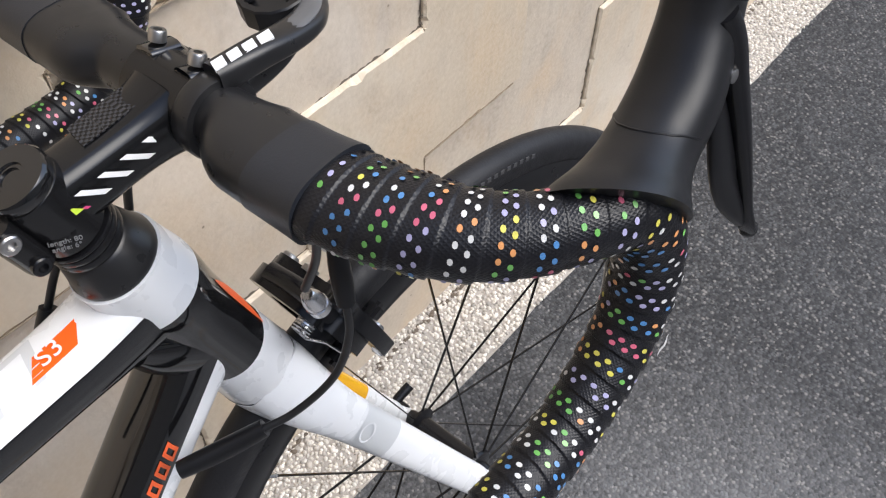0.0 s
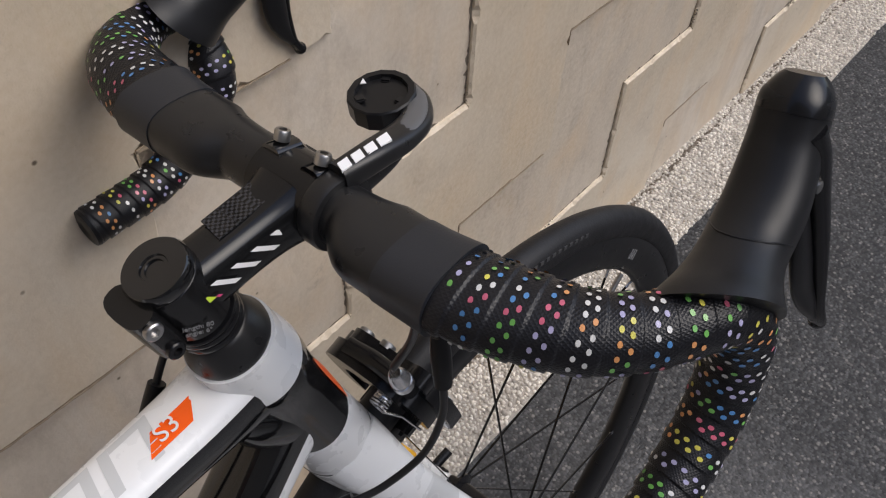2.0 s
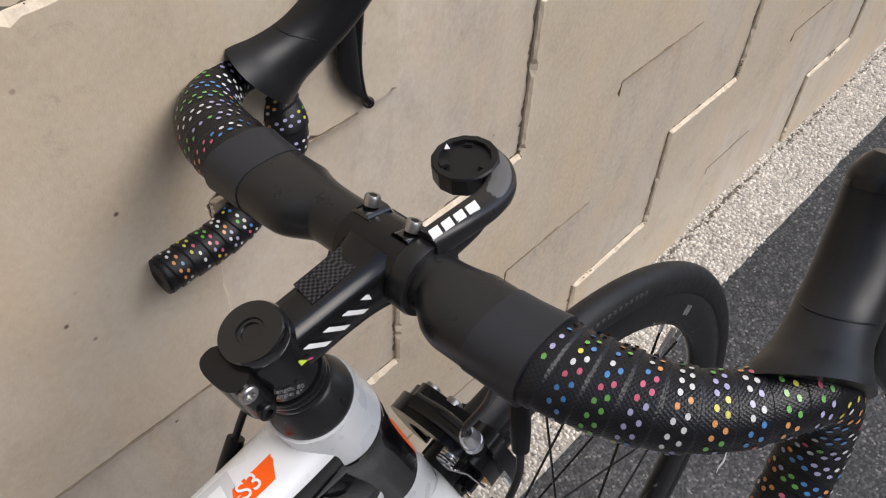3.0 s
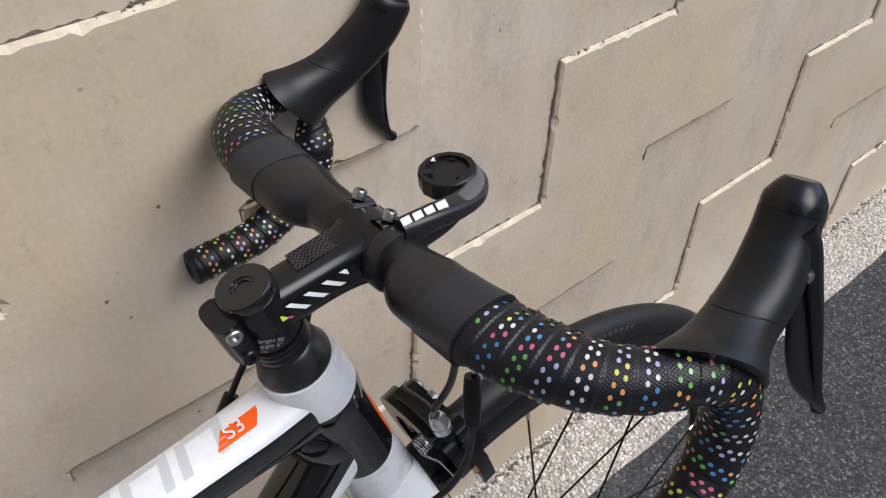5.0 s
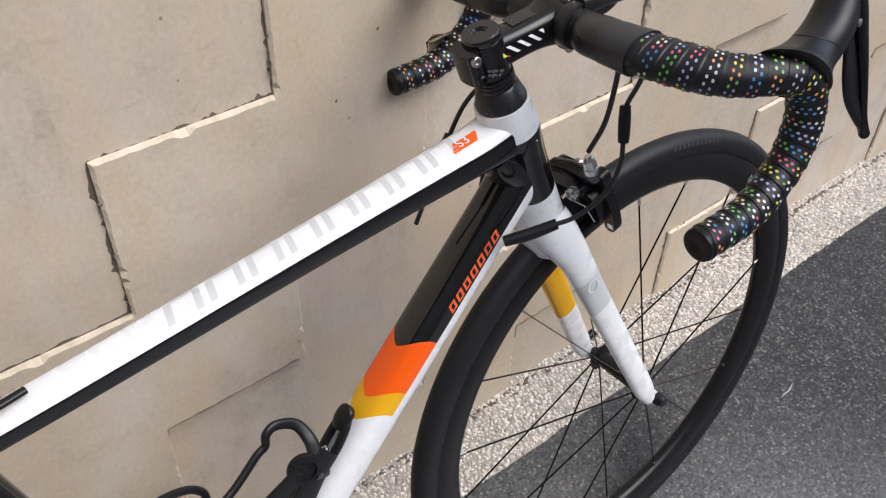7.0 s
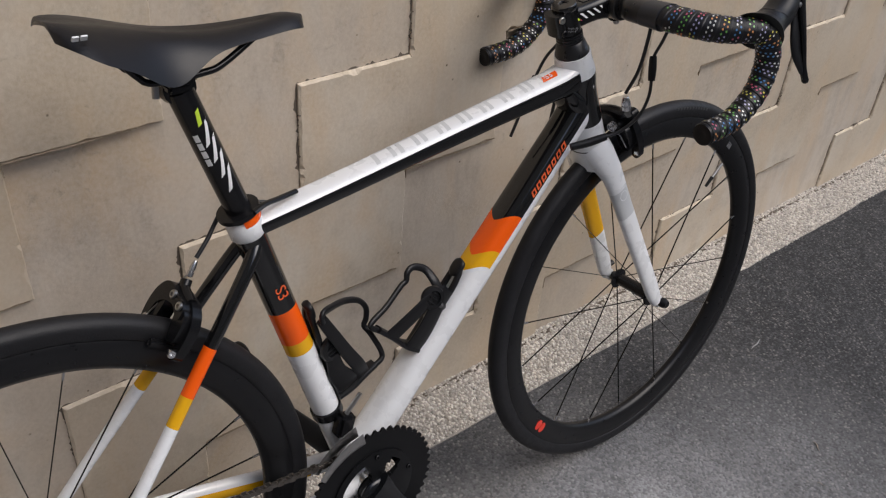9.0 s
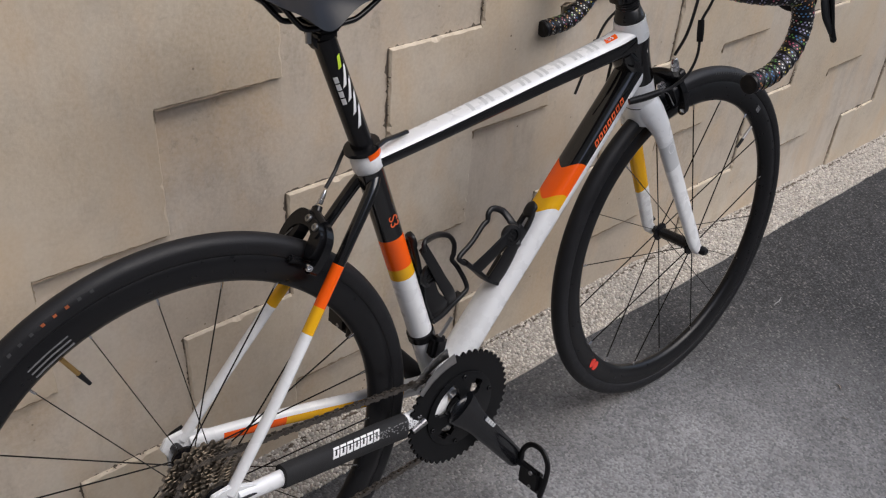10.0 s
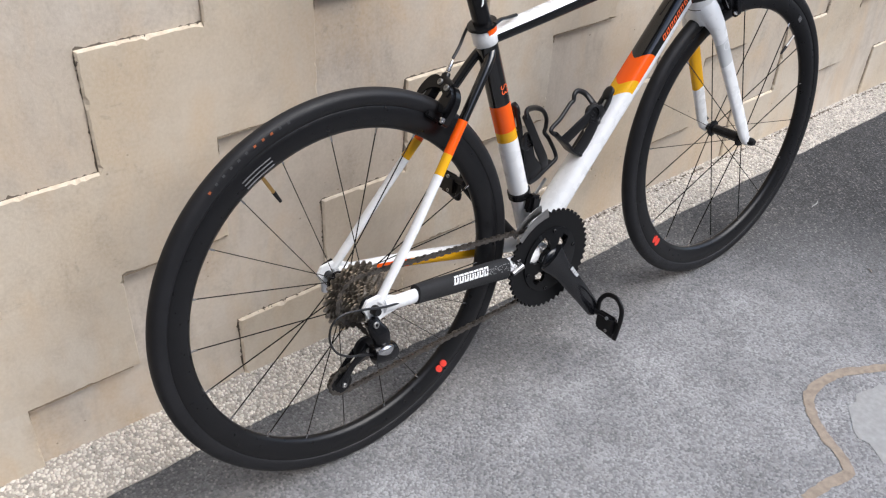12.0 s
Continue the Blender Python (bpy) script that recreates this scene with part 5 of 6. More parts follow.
# brakes
def caliper(name, centre, hub, turn, label, pull=-1, reach=0.038, size=1.0):
    """A dual-pivot rim brake above a wheel: arch, two arms, pads, barrel and bolts, laid out with z pointing away from the hub."""
    up = (Vector(centre) - Vector(hub)).normalized()
    out = V(1, 0, 0) if turn else V(-1, 0, 0)
    z = up
    x = (out - z * out.dot(z)).normalized()
    y = z.cross(x)
    m = Matrix(((x.x, y.x, z.x, centre[0]), (x.y, y.y, z.y, centre[1]), (x.z, y.z, z.z, centre[2]), (0, 0, 0, 1)))
    m = m @ Matrix.Scale(size, 4)
    right = 1 if y.y * pull > 0 else -1

    def out_bm(bm):
        bmesh.ops.transform(bm, matrix=(TURNED @ m) if turn else m, verts=bm.verts[:])
        return bm

    def plate(x0, x1, pts):
        bm = bmesh.new()
        slab(bm, [(0, right * a, b) for a, b in spline_ring(pts)], (x0, 0, 0), (x1, 0, 0))
        rim = [e for e in bm.edges if len(e.link_faces) == 2 and e.calc_face_angle(0) > 1.2]
        bmesh.ops.bevel(bm, geom=rim, offset=0.0022, segments=2, affect="EDGES")
        return out_bm(bm)

    def spline_ring(pts):
        P = [V(a, b, 0) for a, b in pts]
        n = len(P)
        ring = []
        for k in range(n):
            a, b, c, d = P[k - 1], P[k], P[(k + 1) % n], P[(k + 2) % n]
            for s in range(3):
                t = s / 3
                q = 0.5 * ((2 * b) + (c - a) * t + (2 * a - 5 * b + 4 * c - d) * t * t + (3 * b - a - 3 * c + d) * t ** 3)
                ring.append((q.x, q.y))
        return ring

    horn = [(0.012, 0.019), (0.027, 0.024), (0.035, 0.030), (0.044, 0.028), (0.045, 0.018), (0.040, 0.006)] if reach > 0.02 else [(0.012, 0.024), (0.026, 0.021), (0.037, 0.010)]
    root = part(name, plate(0.0130, 0.0240, [(-0.030, -0.006), (-0.032, 0.006), (-0.022, 0.015), (-0.004, 0.018)] + horn + [ (0.044, -0.006), (0.046, -0.028), (0.042, -0.053), (0.030, -0.053), (0.033, -0.028), (0.028, -0.010), (0.014, 0.000), (-0.006, 0.003), (-0.019, -0.004)]), M_BLACKMETAL, bike, label)
    part("brake_arm", plate(-0.001, 0.0125, [(0.026, 0.002), (0.028, 0.013), (0.016, 0.021), (-0.006, 0.021), (-0.026, 0.016), (-0.040, 0.004), (-0.046, -0.012), (-0.046, -0.032), (-0.041, -0.053), (-0.029, -0.053), (-0.033, -0.030), (-0.029, -0.012), (-0.016, 0.000), (0.004, 0.004)]), M_BLACKMETAL, root)
    bm = bmesh.new()
    tube(bm, spline([(0.010, -right * 0.020, 0.013), (0.011, right * 0.004, 0.021), (0.010, right * reach * 0.7, 0.025), (0.009, right * reach, 0.032)], 20), lambda u: (0.0085, 0.0070 - 0.001 * u, 2.8), 16, (1, 0, 0))
    part("cable_arm", out_bm(bm), M_BLACKMETAL, root)
    bm = bmesh.new()
    k = 1.0 if reach > 0.02 else 0.62
    lathe(bm, [(0.0050 * k, -0.004), (0.0070 * k, -0.003), (0.0070 * k, 0.003), (0.0052 * k, 0.0035), (0.0052 * k, 0.005), (0.0066 * k, 0.0055), (0.0062 * k, 0.010), (0.0042 * k, 0.017), (0.0034 * k, 0.018)], (0.0085, right * reach, 0.041), (0.0, right * 0.08, 1), 18)
    part("barrel_adjuster", out_bm(bm), M_ALLOY, root, "silver barrel adjuster")
    for sgn in (-1, 1):
        part("arm_web", plate(0.0015, 0.0215, [(0.016 * sgn, 0.006), (0.030 * sgn, 0.008), (0.039 * sgn, -0.004), (0.039 * sgn, -0.028), (0.032 * sgn, -0.036), (0.022 * sgn, -0.033), (0.0165 * sgn, -0.014)]), M_BLACKMETAL, root)
        bm = bmesh.new()
        box(bm, (0.014, 0.0185 * sgn, -0.046), (0.052, 0.009, 0.011), bevel=0.003)
        part("brake_pad", out_bm(bm), M_PLASTIC, root)
        bm = bmesh.new()
        bolt(bm, (0.016, 0.036 * sgn, -0.046), (0.1, sgn, 0), 0.0055, 0.007)
        part("pad_bolt", out_bm(bm), M_ALLOY, root)
    for k, p in enumerate(((0.0225, 0, 0.014), (0.0225, -right * 0.022, 0.008), (0.0225, right * 0.033, -0.034))):
        bm = bmesh.new()
        bolt(bm, p, (1, 0, 0), 0.0058, 0.0045)
        part("pivot_bolt", out_bm(bm), M_ALLOY if k == 2 else M_STEEL, root)
    bm = bmesh.new()
    coil = [(-0.0005 - 0.0022 * k * 0.08, right * (0.018 + 0.0056 * math.cos(0.6 * k)), 0.008 + 0.0056 * math.sin(0.6 * k)) for k in range(52)]
    tube(bm, coil, lambda u: (0.0010, 0.0010), 6)
    tube(bm, [coil[-1], (-0.004, right * 0.030, -0.004), (-0.002, right * 0.036, -0.026)], lambda u: (0.0010, 0.0010), 6)
    part("return_spring", out_bm(bm), M_ALLOY, root)
    bm = bmesh.new()
    rod(bm, (0.0085, right * reach, 0.046), (0.026, right * 0.033, -0.034), 0.0009, segs=6)
    part("brake_wire", out_bm(bm), M_STEEL, root)
    return m @ V(0.0085, right * (reach + 0.0015), 0.060), root


fb, front_brake = caliper("front_brake", (0.863, 0, 0.326), FRONT, True, "black dual-pivot front rim brake with silver bolts")
rb, rear_brake = caliper("rear_brake", (0.203, 0, 0.279), REAR, False, "black dual-pivot rear rim brake with silver bolts", 1, 0.012, 0.87)


# cables
def cable(name, pts, r, label, material=M_CABLE):
    bm = bmesh.new()
    tube(bm, spline(pts, 50), lambda u: (r, r), 10)
    return part(name, bm, material, bike, label)


def sleeve(parent, pts, r, name="cable_boot"):
    bm = bmesh.new()
    tube(bm, spline(pts, 24), lambda u: (r * (0.75 + 0.25 * math.sin(3.14 * min(1, 0.15 + u * 0.7))),) * 2, 12)
    part(name, bm, M_PLASTIC, parent)


cable("brake_cable", [(0.843, -0.074, 0.498), (0.847, -0.068, 0.470), (0.852, -0.055, 0.425), fb + V(0, 0, 0.004)], 0.0025, "black front brake cable housing")
gear = cable("gear_cable", [(0.852, -0.098, 0.500), (0.850, -0.090, 0.475), (0.847, -0.081, 0.450), (0.842, -0.086, 0.425), (0.838, -0.088, 0.400), (0.826, -0.084, 0.374), (0.805, -0.072, 0.354), (0.786, -0.061, 0.347), (0.765, -0.049, 0.340)], 0.0022, "black gear cable housing looping to the down tube")
sleeve(gear, [(0.8468, -0.0806, 0.453), (0.8440, -0.0838, 0.438), (0.8415, -0.0867, 0.422)], 0.0055, "inline_adjuster")
sleeve(gear, [(0.790, -0.063, 0.348), (0.770, -0.052, 0.341), (0.747, -0.040, 0.336)], 0.0058)
gear2 = cable("gear_cable", [(0.836, 0.040, 0.494), (0.815, 0.034, 0.475), (0.790, 0.032, 0.458), (0.765, 0.035, 0.438), (0.745, 0.035, 0.410), (0.725, 0.031, 0.382), (0.70, 0.029, 0.340)], 0.0022, "black gear cable housing on the wall side")
sleeve(gear2, [(0.748, 0.035, 0.414), (0.736, 0.033, 0.397), (0.722, 0.031, 0.378)], 0.0058)
cable("brake_cable", [(0.836, 0.034, 0.494), (0.814, 0.030, 0.470), (0.802, 0.036, 0.420), (0.790, 0.038, 0.360), (0.770, 0.030, 0.315), (0.74, 0.022, 0.310)], 0.0025, "black rear brake cable housing")
cable("brake_cable", [(0.345, 0.022, 0.352), (0.310, 0.030, 0.362), (0.276, 0.028, 0.368), rb + V(0.016, 0.004, 0.016), rb + V(0, 0, 0.002)], 0.0025, "black rear brake cable housing by the seat tube")
cable("gear_cable", [(0.060, -0.068, -0.012), (0.012, -0.080, 0.004), (-0.030, -0.084, 0.019), (-0.062, -0.084, 0.025), (-0.080, -0.084, 0.018), (-0.088, -0.084, 0.003), (-0.088, -0.084, -0.018), (-0.077, -0.083, -0.040), (-0.056, -0.081, -0.057), (-0.034, -0.079, -0.066), (-0.012, -0.078, -0.077)], 0.0019, "black rear gear cable loop")

# crankset
RING_Y = -0.046
bm = bmesh.new()


def chainring(bm, y, n, r_out, r_in, thick):
    pts_o, pts_i = [], []
    for k in range(n * 4):
        a = 2 * math.pi * k / (n * 4)
        r = r_out + (0.0036 if k % 4 in (1, 2) else -0.0012)
        pts_o.append(V(math.cos(a) * r, 0, math.sin(a) * r))
        pts_i.append(V(math.cos(a) * r_in, 0, math.sin(a) * r_in))
    rows = [[bm.verts.new(BB + p + V(0, y + d, 0)) for p in pts] for pts, d in ((pts_o, -thick), (pts_o, thick), (pts_i, thick), (pts_i, -thick))]
    N = len(pts_o)
    for A, B in zip(rows, rows[1:] + rows[:1]):
        for j in range(N):
            bm.faces.new((A[j], A[(j + 1) % N], B[(j + 1) % N], B[j]))


chainring(bm, RING_Y, 48, 0.0950, 0.052, 0.0018)
crank = part("crankset", bm, M_RING, bike, "black alloy crankset with a toothed chainring", smooth=30)
bm = bmesh.new()
chainring(bm, RING_Y + 0.0075, 34, 0.066, 0.046, 0.0012)
part("inner_chainring", bm, M_RING, crank, smooth=30)
arm_dir = V(0.101, 0, -0.143).normalized()
PED = BB + arm_dir * 0.168
a0 = math.atan2(arm_dir.z, arm_dir.x)
WINDOWS = [(98, 174), (30, 64), (204, 240)]
bm = bmesh.new()
radii = [0.006, 0.025, 0.032, 0.045, 0.054, 0.064]
for q in range(90):
    mid = 4 * q + 2
    for r0, r1 in zip(radii, radii[1:]):
        inset = 6 if r1 < 0.035 or r1 > 0.05 else 0
        if 0.025 <= r0 < 0.054 and any(lo + inset < mid < hi - inset for lo, hi in WINDOWS):
            continue
        y0, y1 = -0.0595 + 0.16 * (r0 - 0.006), -0.0595 + 0.16 * (r1 - 0.006)
        ring = []
        for rad, y in ((r0, y0), (r1, y1)):
            for a in (radians(4 * q), radians(4 * q + 4)):
                ring.append((BB + V(math.cos(a) * rad, y, math.sin(a) * rad), BB + V(math.cos(a) * rad, -0.0475, math.sin(a) * rad)))
        f = [bm.verts.new(ring[n][0]) for n in (0, 1, 3, 2)]
        g = [bm.verts.new(ring[n][1]) for n in (0, 1, 3, 2)]
        bm.faces.new(f)
        bm.faces.new(g[::-1])
        for n in range(4):
            bm.faces.new((f[n], f[(n + 1) % 4], g[(n + 1) % 4], g[n]))
bmesh.ops.remove_doubles(bm, verts=bm.verts[:], dist=0.00005)
part("spider", bm, M_RING, crank, "black spider with open windows", smooth=40)
bm = bmesh.new()
bmesh.ops.create_uvsphere(bm, u_segments=28, v_segments=16, radius=1.0, matrix=Matrix.Translation(BB + V(0, -0.0575, 0)) @ Matrix.Diagonal((0.028, 0.0098, 0.026, 1)))
part("spider_hub", bm, M_CRANK, crank, "glossy black domed hub", smooth=40)
bm = bmesh.new()
lathe(bm, [(0.019, -0.030), (0.0225, -0.031), (0.0225, -0.0425), (0.0195, -0.0445), (0.012, -0.0445)], BB, (0, 1, 0), 36)
part("bearing_cup", bm, M_ALLOY, crank, "bright alloy bearing cup")
for a in (radians(84), radians(12), radians(192), radians(258)):
    bm = bmesh.new()
    bolt(bm, BB + V(math.cos(a) * 0.058, -0.0512, math.sin(a) * 0.058), (0, -1, 0), 0.0038, 0.0028)
    part("chainring_bolt", bm, M_BLACKMETAL, crank)
bm = bmesh.new()
tube(bm, spline([BB + V(0, -0.062, 0) - arm_dir * 0.018, BB + V(0, -0.064, 0), BB + arm_dir * 0.08 + V(0, -0.074, 0), PED + V(0, -0.080, 0), PED + arm_dir * 0.006 + V(0, -0.081, 0)], 40), lambda u: (0.0215 - 0.0060 * u + 0.008 * math.exp(-(u / 0.16) ** 2) if u < 0.93 else 0.0150 * math.sqrt(max(0.05, 1 - ((u - 0.93) / 0.07) ** 2)), 0.0108 - 0.0035 * u, 2.2), 18, (0, 1, 0))
arm = part("crank_arm", bm, M_CRANK, crank, "glossy black crank arm")
bars("print_block", BB + arm_dir * 0.030 + V(0, -0.0790, 0) + V(-arm_dir.z, 0, arm_dir.x) * 0.010, arm_dir, V(-arm_dir.z, 0, arm_dir.x), [0.006] * 4, 0.002, 0.007, 0.0006, M_GREYDECAL, crank, 0)
bm = bmesh.new()
PEDL = BB - arm_dir * 0.168
tube(bm, spline([BB + V(0, 0.060, 0), BB - arm_dir * 0.08 + V(0, 0.068, 0), PEDL + V(0, 0.078, 0)], 24), lambda u: (0.017 - 0.006 * u, 0.008 - 0.002 * u, 2.6), 16, (0, 1, 0))
lathe(bm, [(0.011, -0.045), (0.011, 0.045)], BB, (0, 1, 0), 18)
part("crank_arm", bm, M_PLASTIC, crank)


def pedal(at, s):
    bm = bmesh.new()
    rod(bm, at + V(0, 0.078 * s, 0), at + V(0, 0.130 * s, 0), 0.0065, 0.0060)
    c = at + V(0, 0.118 * s, 0)
    box(bm, c + V(-0.003, 0, -0.012), (0.016, 0.050, 0.042), Matrix.Rotation(0.14, 4, "Y"), bevel=0.0072)
    root = part("pedal", bm, M_PLASTIC, bike, "black platform pedal with an open front cage")
    bm = bmesh.new()
    loop = [c + V(0.000, 0.027, 0.004), c + V(0.004, 0.026, 0.026), c + V(0.008, 0.012, 0.043), c + V(0.009, -0.010, 0.044), c + V(0.006, -0.026, 0.028), c + V(0.002, -0.028, 0.002), c + V(-0.006, -0.024, -0.036)]
    tube(bm, spline(loop, 44), lambda u: (0.0048, 0.0030, 2.4), 12, (1, 0, 0))
    part("pedal_cage", bm, M_PLASTIC, root)
    bm = bmesh.new()
    tube(bm, spline([c + V(0.004, 0.018, -0.026), c + V(0.008, 0.012, -0.040), c + V(0.006, -0.012, -0.042), c + V(0.004, -0.020, -0.028)], 24), lambda u: (0.006, 0.003, 2.6), 12, (1, 0, 0))
    part("pedal_cage", bm, M_PLASTIC, root)
    for dz in (0.006, -0.022):
        bm = bmesh.new()
        bolt(bm, c + V(-0.010, -0.006, dz), (-1, 0, 0.1), 0.0035, 0.003)
        part("pedal_bolt", bm, M_STEEL, root)


pedal(PED, -1)
pedal(PEDL, 1)

# cassette, derailleurs, chain
bm = bmesh.new()
lathe(bm, [(0.013, -0.0572), (0.0165, -0.0560), (0.018, -0.016), (0.016, -0.014)], REAR, (0, 1, 0), 24)
cassette = part("cassette", bm, M_SPROCKET, bike, "oily steel cassette of ten sprockets")
for k, t in enumerate((28, 25, 23, 21, 19, 17, 15, 14, 13, 12)):
    bm = bmesh.new()
    r = t * 0.0127 / (2 * math.pi)
    y = -0.0185 - 0.0040 * k
    N = t * 4
    rows = []
    for rad, d in ((1, -0.0009), (1, 0.0009), (0, 0.0009), (0, -0.0009)):
        rows.append([bm.verts.new(V(math.cos(2 * math.pi * j / N), 0, math.sin(2 * math.pi * j / N)) * ((r + (0.0030 if j % 4 in (1, 2) else -0.0018)) if rad else 0.017) + V(0, y + d, 0)) for j in range(N)])
    for A, B in zip(rows, rows[1:] + rows[:1]):
        for j in range(N):
            bm.faces.new((A[j], A[(j + 1) % N], B[(j + 1) % N], B[j]))
    part("sprocket", bm, M_SPROCKET, cassette, smooth=0)

CH_Y = -0.040
P_UP, P_LO = V(-0.006, -0.044, -0.084), V(-0.056, -0.046, -0.128)
r_top = 21 * 0.0127 / (2 * math.pi)
for k in range(13):
    a = math.pi * 0.53 + 0 * k
big = [BB + V(math.cos(a) * 0.0692, RING_Y + 0.0085, math.sin(a) * 0.0692) for a in [radians(v) for v in range(-78, 101, 8)]]
small = [V(math.cos(a) * (r_top + 0.001), CH_Y + 0.008, math.sin(a) * (r_top + 0.001)) for a in [radians(v) for v in range(98, 262, 10)]]
up_p = [P_UP + V(math.cos(a) * 0.021, 0, math.sin(a) * 0.021) for a in [radians(v) for v in (60, 20, -20, -60)]]
lo_p = [P_LO + V(math.cos(a) * 0.021, 0, math.sin(a) * 0.021) for a in [radians(v) for v in (120, 160, 200, 240, 280)]]
loop = big + small + up_p + lo_p
loop = loop + [loop[0]]
dense = []
for a, b in zip(loop, loop[1:]):
    n = max(1, int((b - a).length / 0.002))
    dense += [a.lerp(b, j / n) for j in range(n)]
acc, links, last = 0.0, [], dense[0]
for p in dense:
    if (p - last).length >= 0.0063:
        links.append((last, p))
        last = p
bm = bmesh.new()
for k, (a, b) in enumerate(links):
    d = (b - a).normalized()
    m = basis(a.lerp(b, 0.5), d, (0, 1, 0))
    wide = 0.0032 if (k // 2) % 2 else 0.0024
    for sgn in (-1, 1):
        q = [m @ V(x, z, sgn * wide) for x, z in ((-0.0036, -0.0026), (0.0036, -0.0026), (0.0046, 0), (0.0036, 0.0026), (-0.0036, 0.0026), (-0.0046, 0))] if k % 2 else [m @ V(x, z, sgn * wide) for x, z in ((-0.0036, -0.0042), (0.0036, -0.0042), (0.0040, 0), (0.0036, 0.0042), (-0.0036, 0.0042), (-0.0040, 0))]
        n = m.to_3x3() @ V(0, 0, 1)
        slab(bm, q, n * -0.0005, n * 0.0005)
    rod(bm, a + (m.to_3x3() @ V(0, 0, -0.0036)), a + (m.to_3x3() @ V(0, 0, 0.0036)), 0.0020, segs=6)
tagged(part("chain", bm, M_CHAIN, bike, "oily brown-grey bicycle chain", smooth=0), kind="stuff")

bm = bmesh.new()
tube(bm, spline([(-0.006, -0.068, -0.020), (-0.002, -0.074, -0.032), (0.004, -0.078, -0.044), (0.006, -0.078, -0.058), (0.008, -0.076, -0.072)], 24), lambda u: (0.0110 + 0.004 * math.sin(3.14 * u), 0.0105, 2.6), 18, (0, 1, 0))
lathe(bm, [(0.004, -0.004), (0.011, -0.003), (0.0125, 0.002), (0.0105, 0.006), (0.004, 0.007)], (-0.004, -0.072, -0.024), (0.1, -1, 0.2), 20)
tube(bm, spline([(0.026, -0.076, -0.086), (0.008, -0.080, -0.078), (-0.012, -0.078, -0.076)], 14), lambda u: (0.0165 * min(1, 0.72 + 2 * u), 0.0140, 2.4), 20, (0, 1, 0))
rd = part("rear_derailleur", bm, M_BLACKMETAL, bike, "black rear derailleur with a silver-faced knuckle")
bm = bmesh.new()
tube(bm, spline([(0.023, -0.0845, -0.0760), (0.007, -0.0905, -0.0690), (-0.010, -0.0895, -0.0680)], 14), lambda u: (0.0092 * math.sin(3.14 * (0.12 + 0.76 * u)), 0.0058 * math.sin(3.14 * (0.12 + 0.76 * u)), 2.4), 16, (0, 1, 0))
part("knuckle_plate", bm, M_ALLOY, rd, "polished silver face")
bm = bmesh.new()
bolt(bm, (-0.004, -0.0795, -0.0225), (0.1, -1, 0.2), 0.0055, 0.003)
part("hanger_bolt", bm, M_STEEL, rd)
for dy in (-0.0085, 0.0075):
    bm = bmesh.new()
    tube(bm, spline([P_UP + V(0.004, dy, 0.004), P_UP.lerp(P_LO, 0.5) + V(-0.004, dy, 0.006), P_LO + V(-0.006, dy, -0.004)], 20), lambda u: (0.0125 - 0.0062 * math.sin(3.14 * u), 0.0016, 2.6), 14, (0, 1, 0))
    part("derailleur_cage", bm, M_BLACKMETAL, rd)
for P in (P_UP, P_LO):
    bm = bmesh.new()
    lathe(bm, [(0.004, -0.003), (0.019, -0.003), (0.021, 0), (0.019, 0.003), (0.004, 0.003)], P, (0, 1, 0), 22)
    part("jockey_wheel", bm, M_PLASTIC, rd)
    bm = bmesh.new()
    bolt(bm, P + V(0, -0.010, 0), (0, -1, 0), 0.0042, 0.003)
    part("jockey_bolt", bm, M_STEEL, rd)

bm = bmesh.new()
st_at = lambda z: ST_TOP.lerp(BB, (ST_TOP.z - z) / (ST_TOP.z - BB.z))
lathe(bm, [(0.0183, -0.007), (0.0208, -0.006), (0.0208, 0.006), (0.0183, 0.007)], st_at(0.055), ST_TOP - BB, 24)
box(bm, st_at(0.045) + V(0.006, -0.026, -0.004), (0.026, 0.020, 0.034), Matrix.Rotation(0.3, 4, "Y"), bevel=0.005)
fd = part("front_derailleur", bm, M_BLACKMETAL, bike, "black front derailleur clamped on the seat tube")
for dy, m_ in ((-0.054, M_STEEL), (-0.037, M_STEEL)):
    bm = bmesh.new()
    arc = [BB + V(math.cos(radians(a)) * 0.1035, dy, math.sin(radians(a)) * 0.1035) for a in range(98, 146, 6)]
    tube(bm, arc, lambda u: (0.0095 - 0.004 * u, 0.0009, 3), 10, (0, 1, 0))
    part("chain_guide", bm, m_, fd, "steel chain guide plate")
bm = bmesh.new()
rod(bm, st_at(0.05) + V(0.010, -0.030, 0.010), st_at(0.05) + V(0.030, -0.034, 0.036), 0.003)
part("cable_clamp", bm, M_STEEL, fd)
bm = bmesh.new()
rod(bm, BB + V(-0.068, -0.049, 0.012), BB + V(-0.092, -0.049, 0.004), 0.006, 0.0045)
part("guide_bridge", bm, M_STEEL, fd)


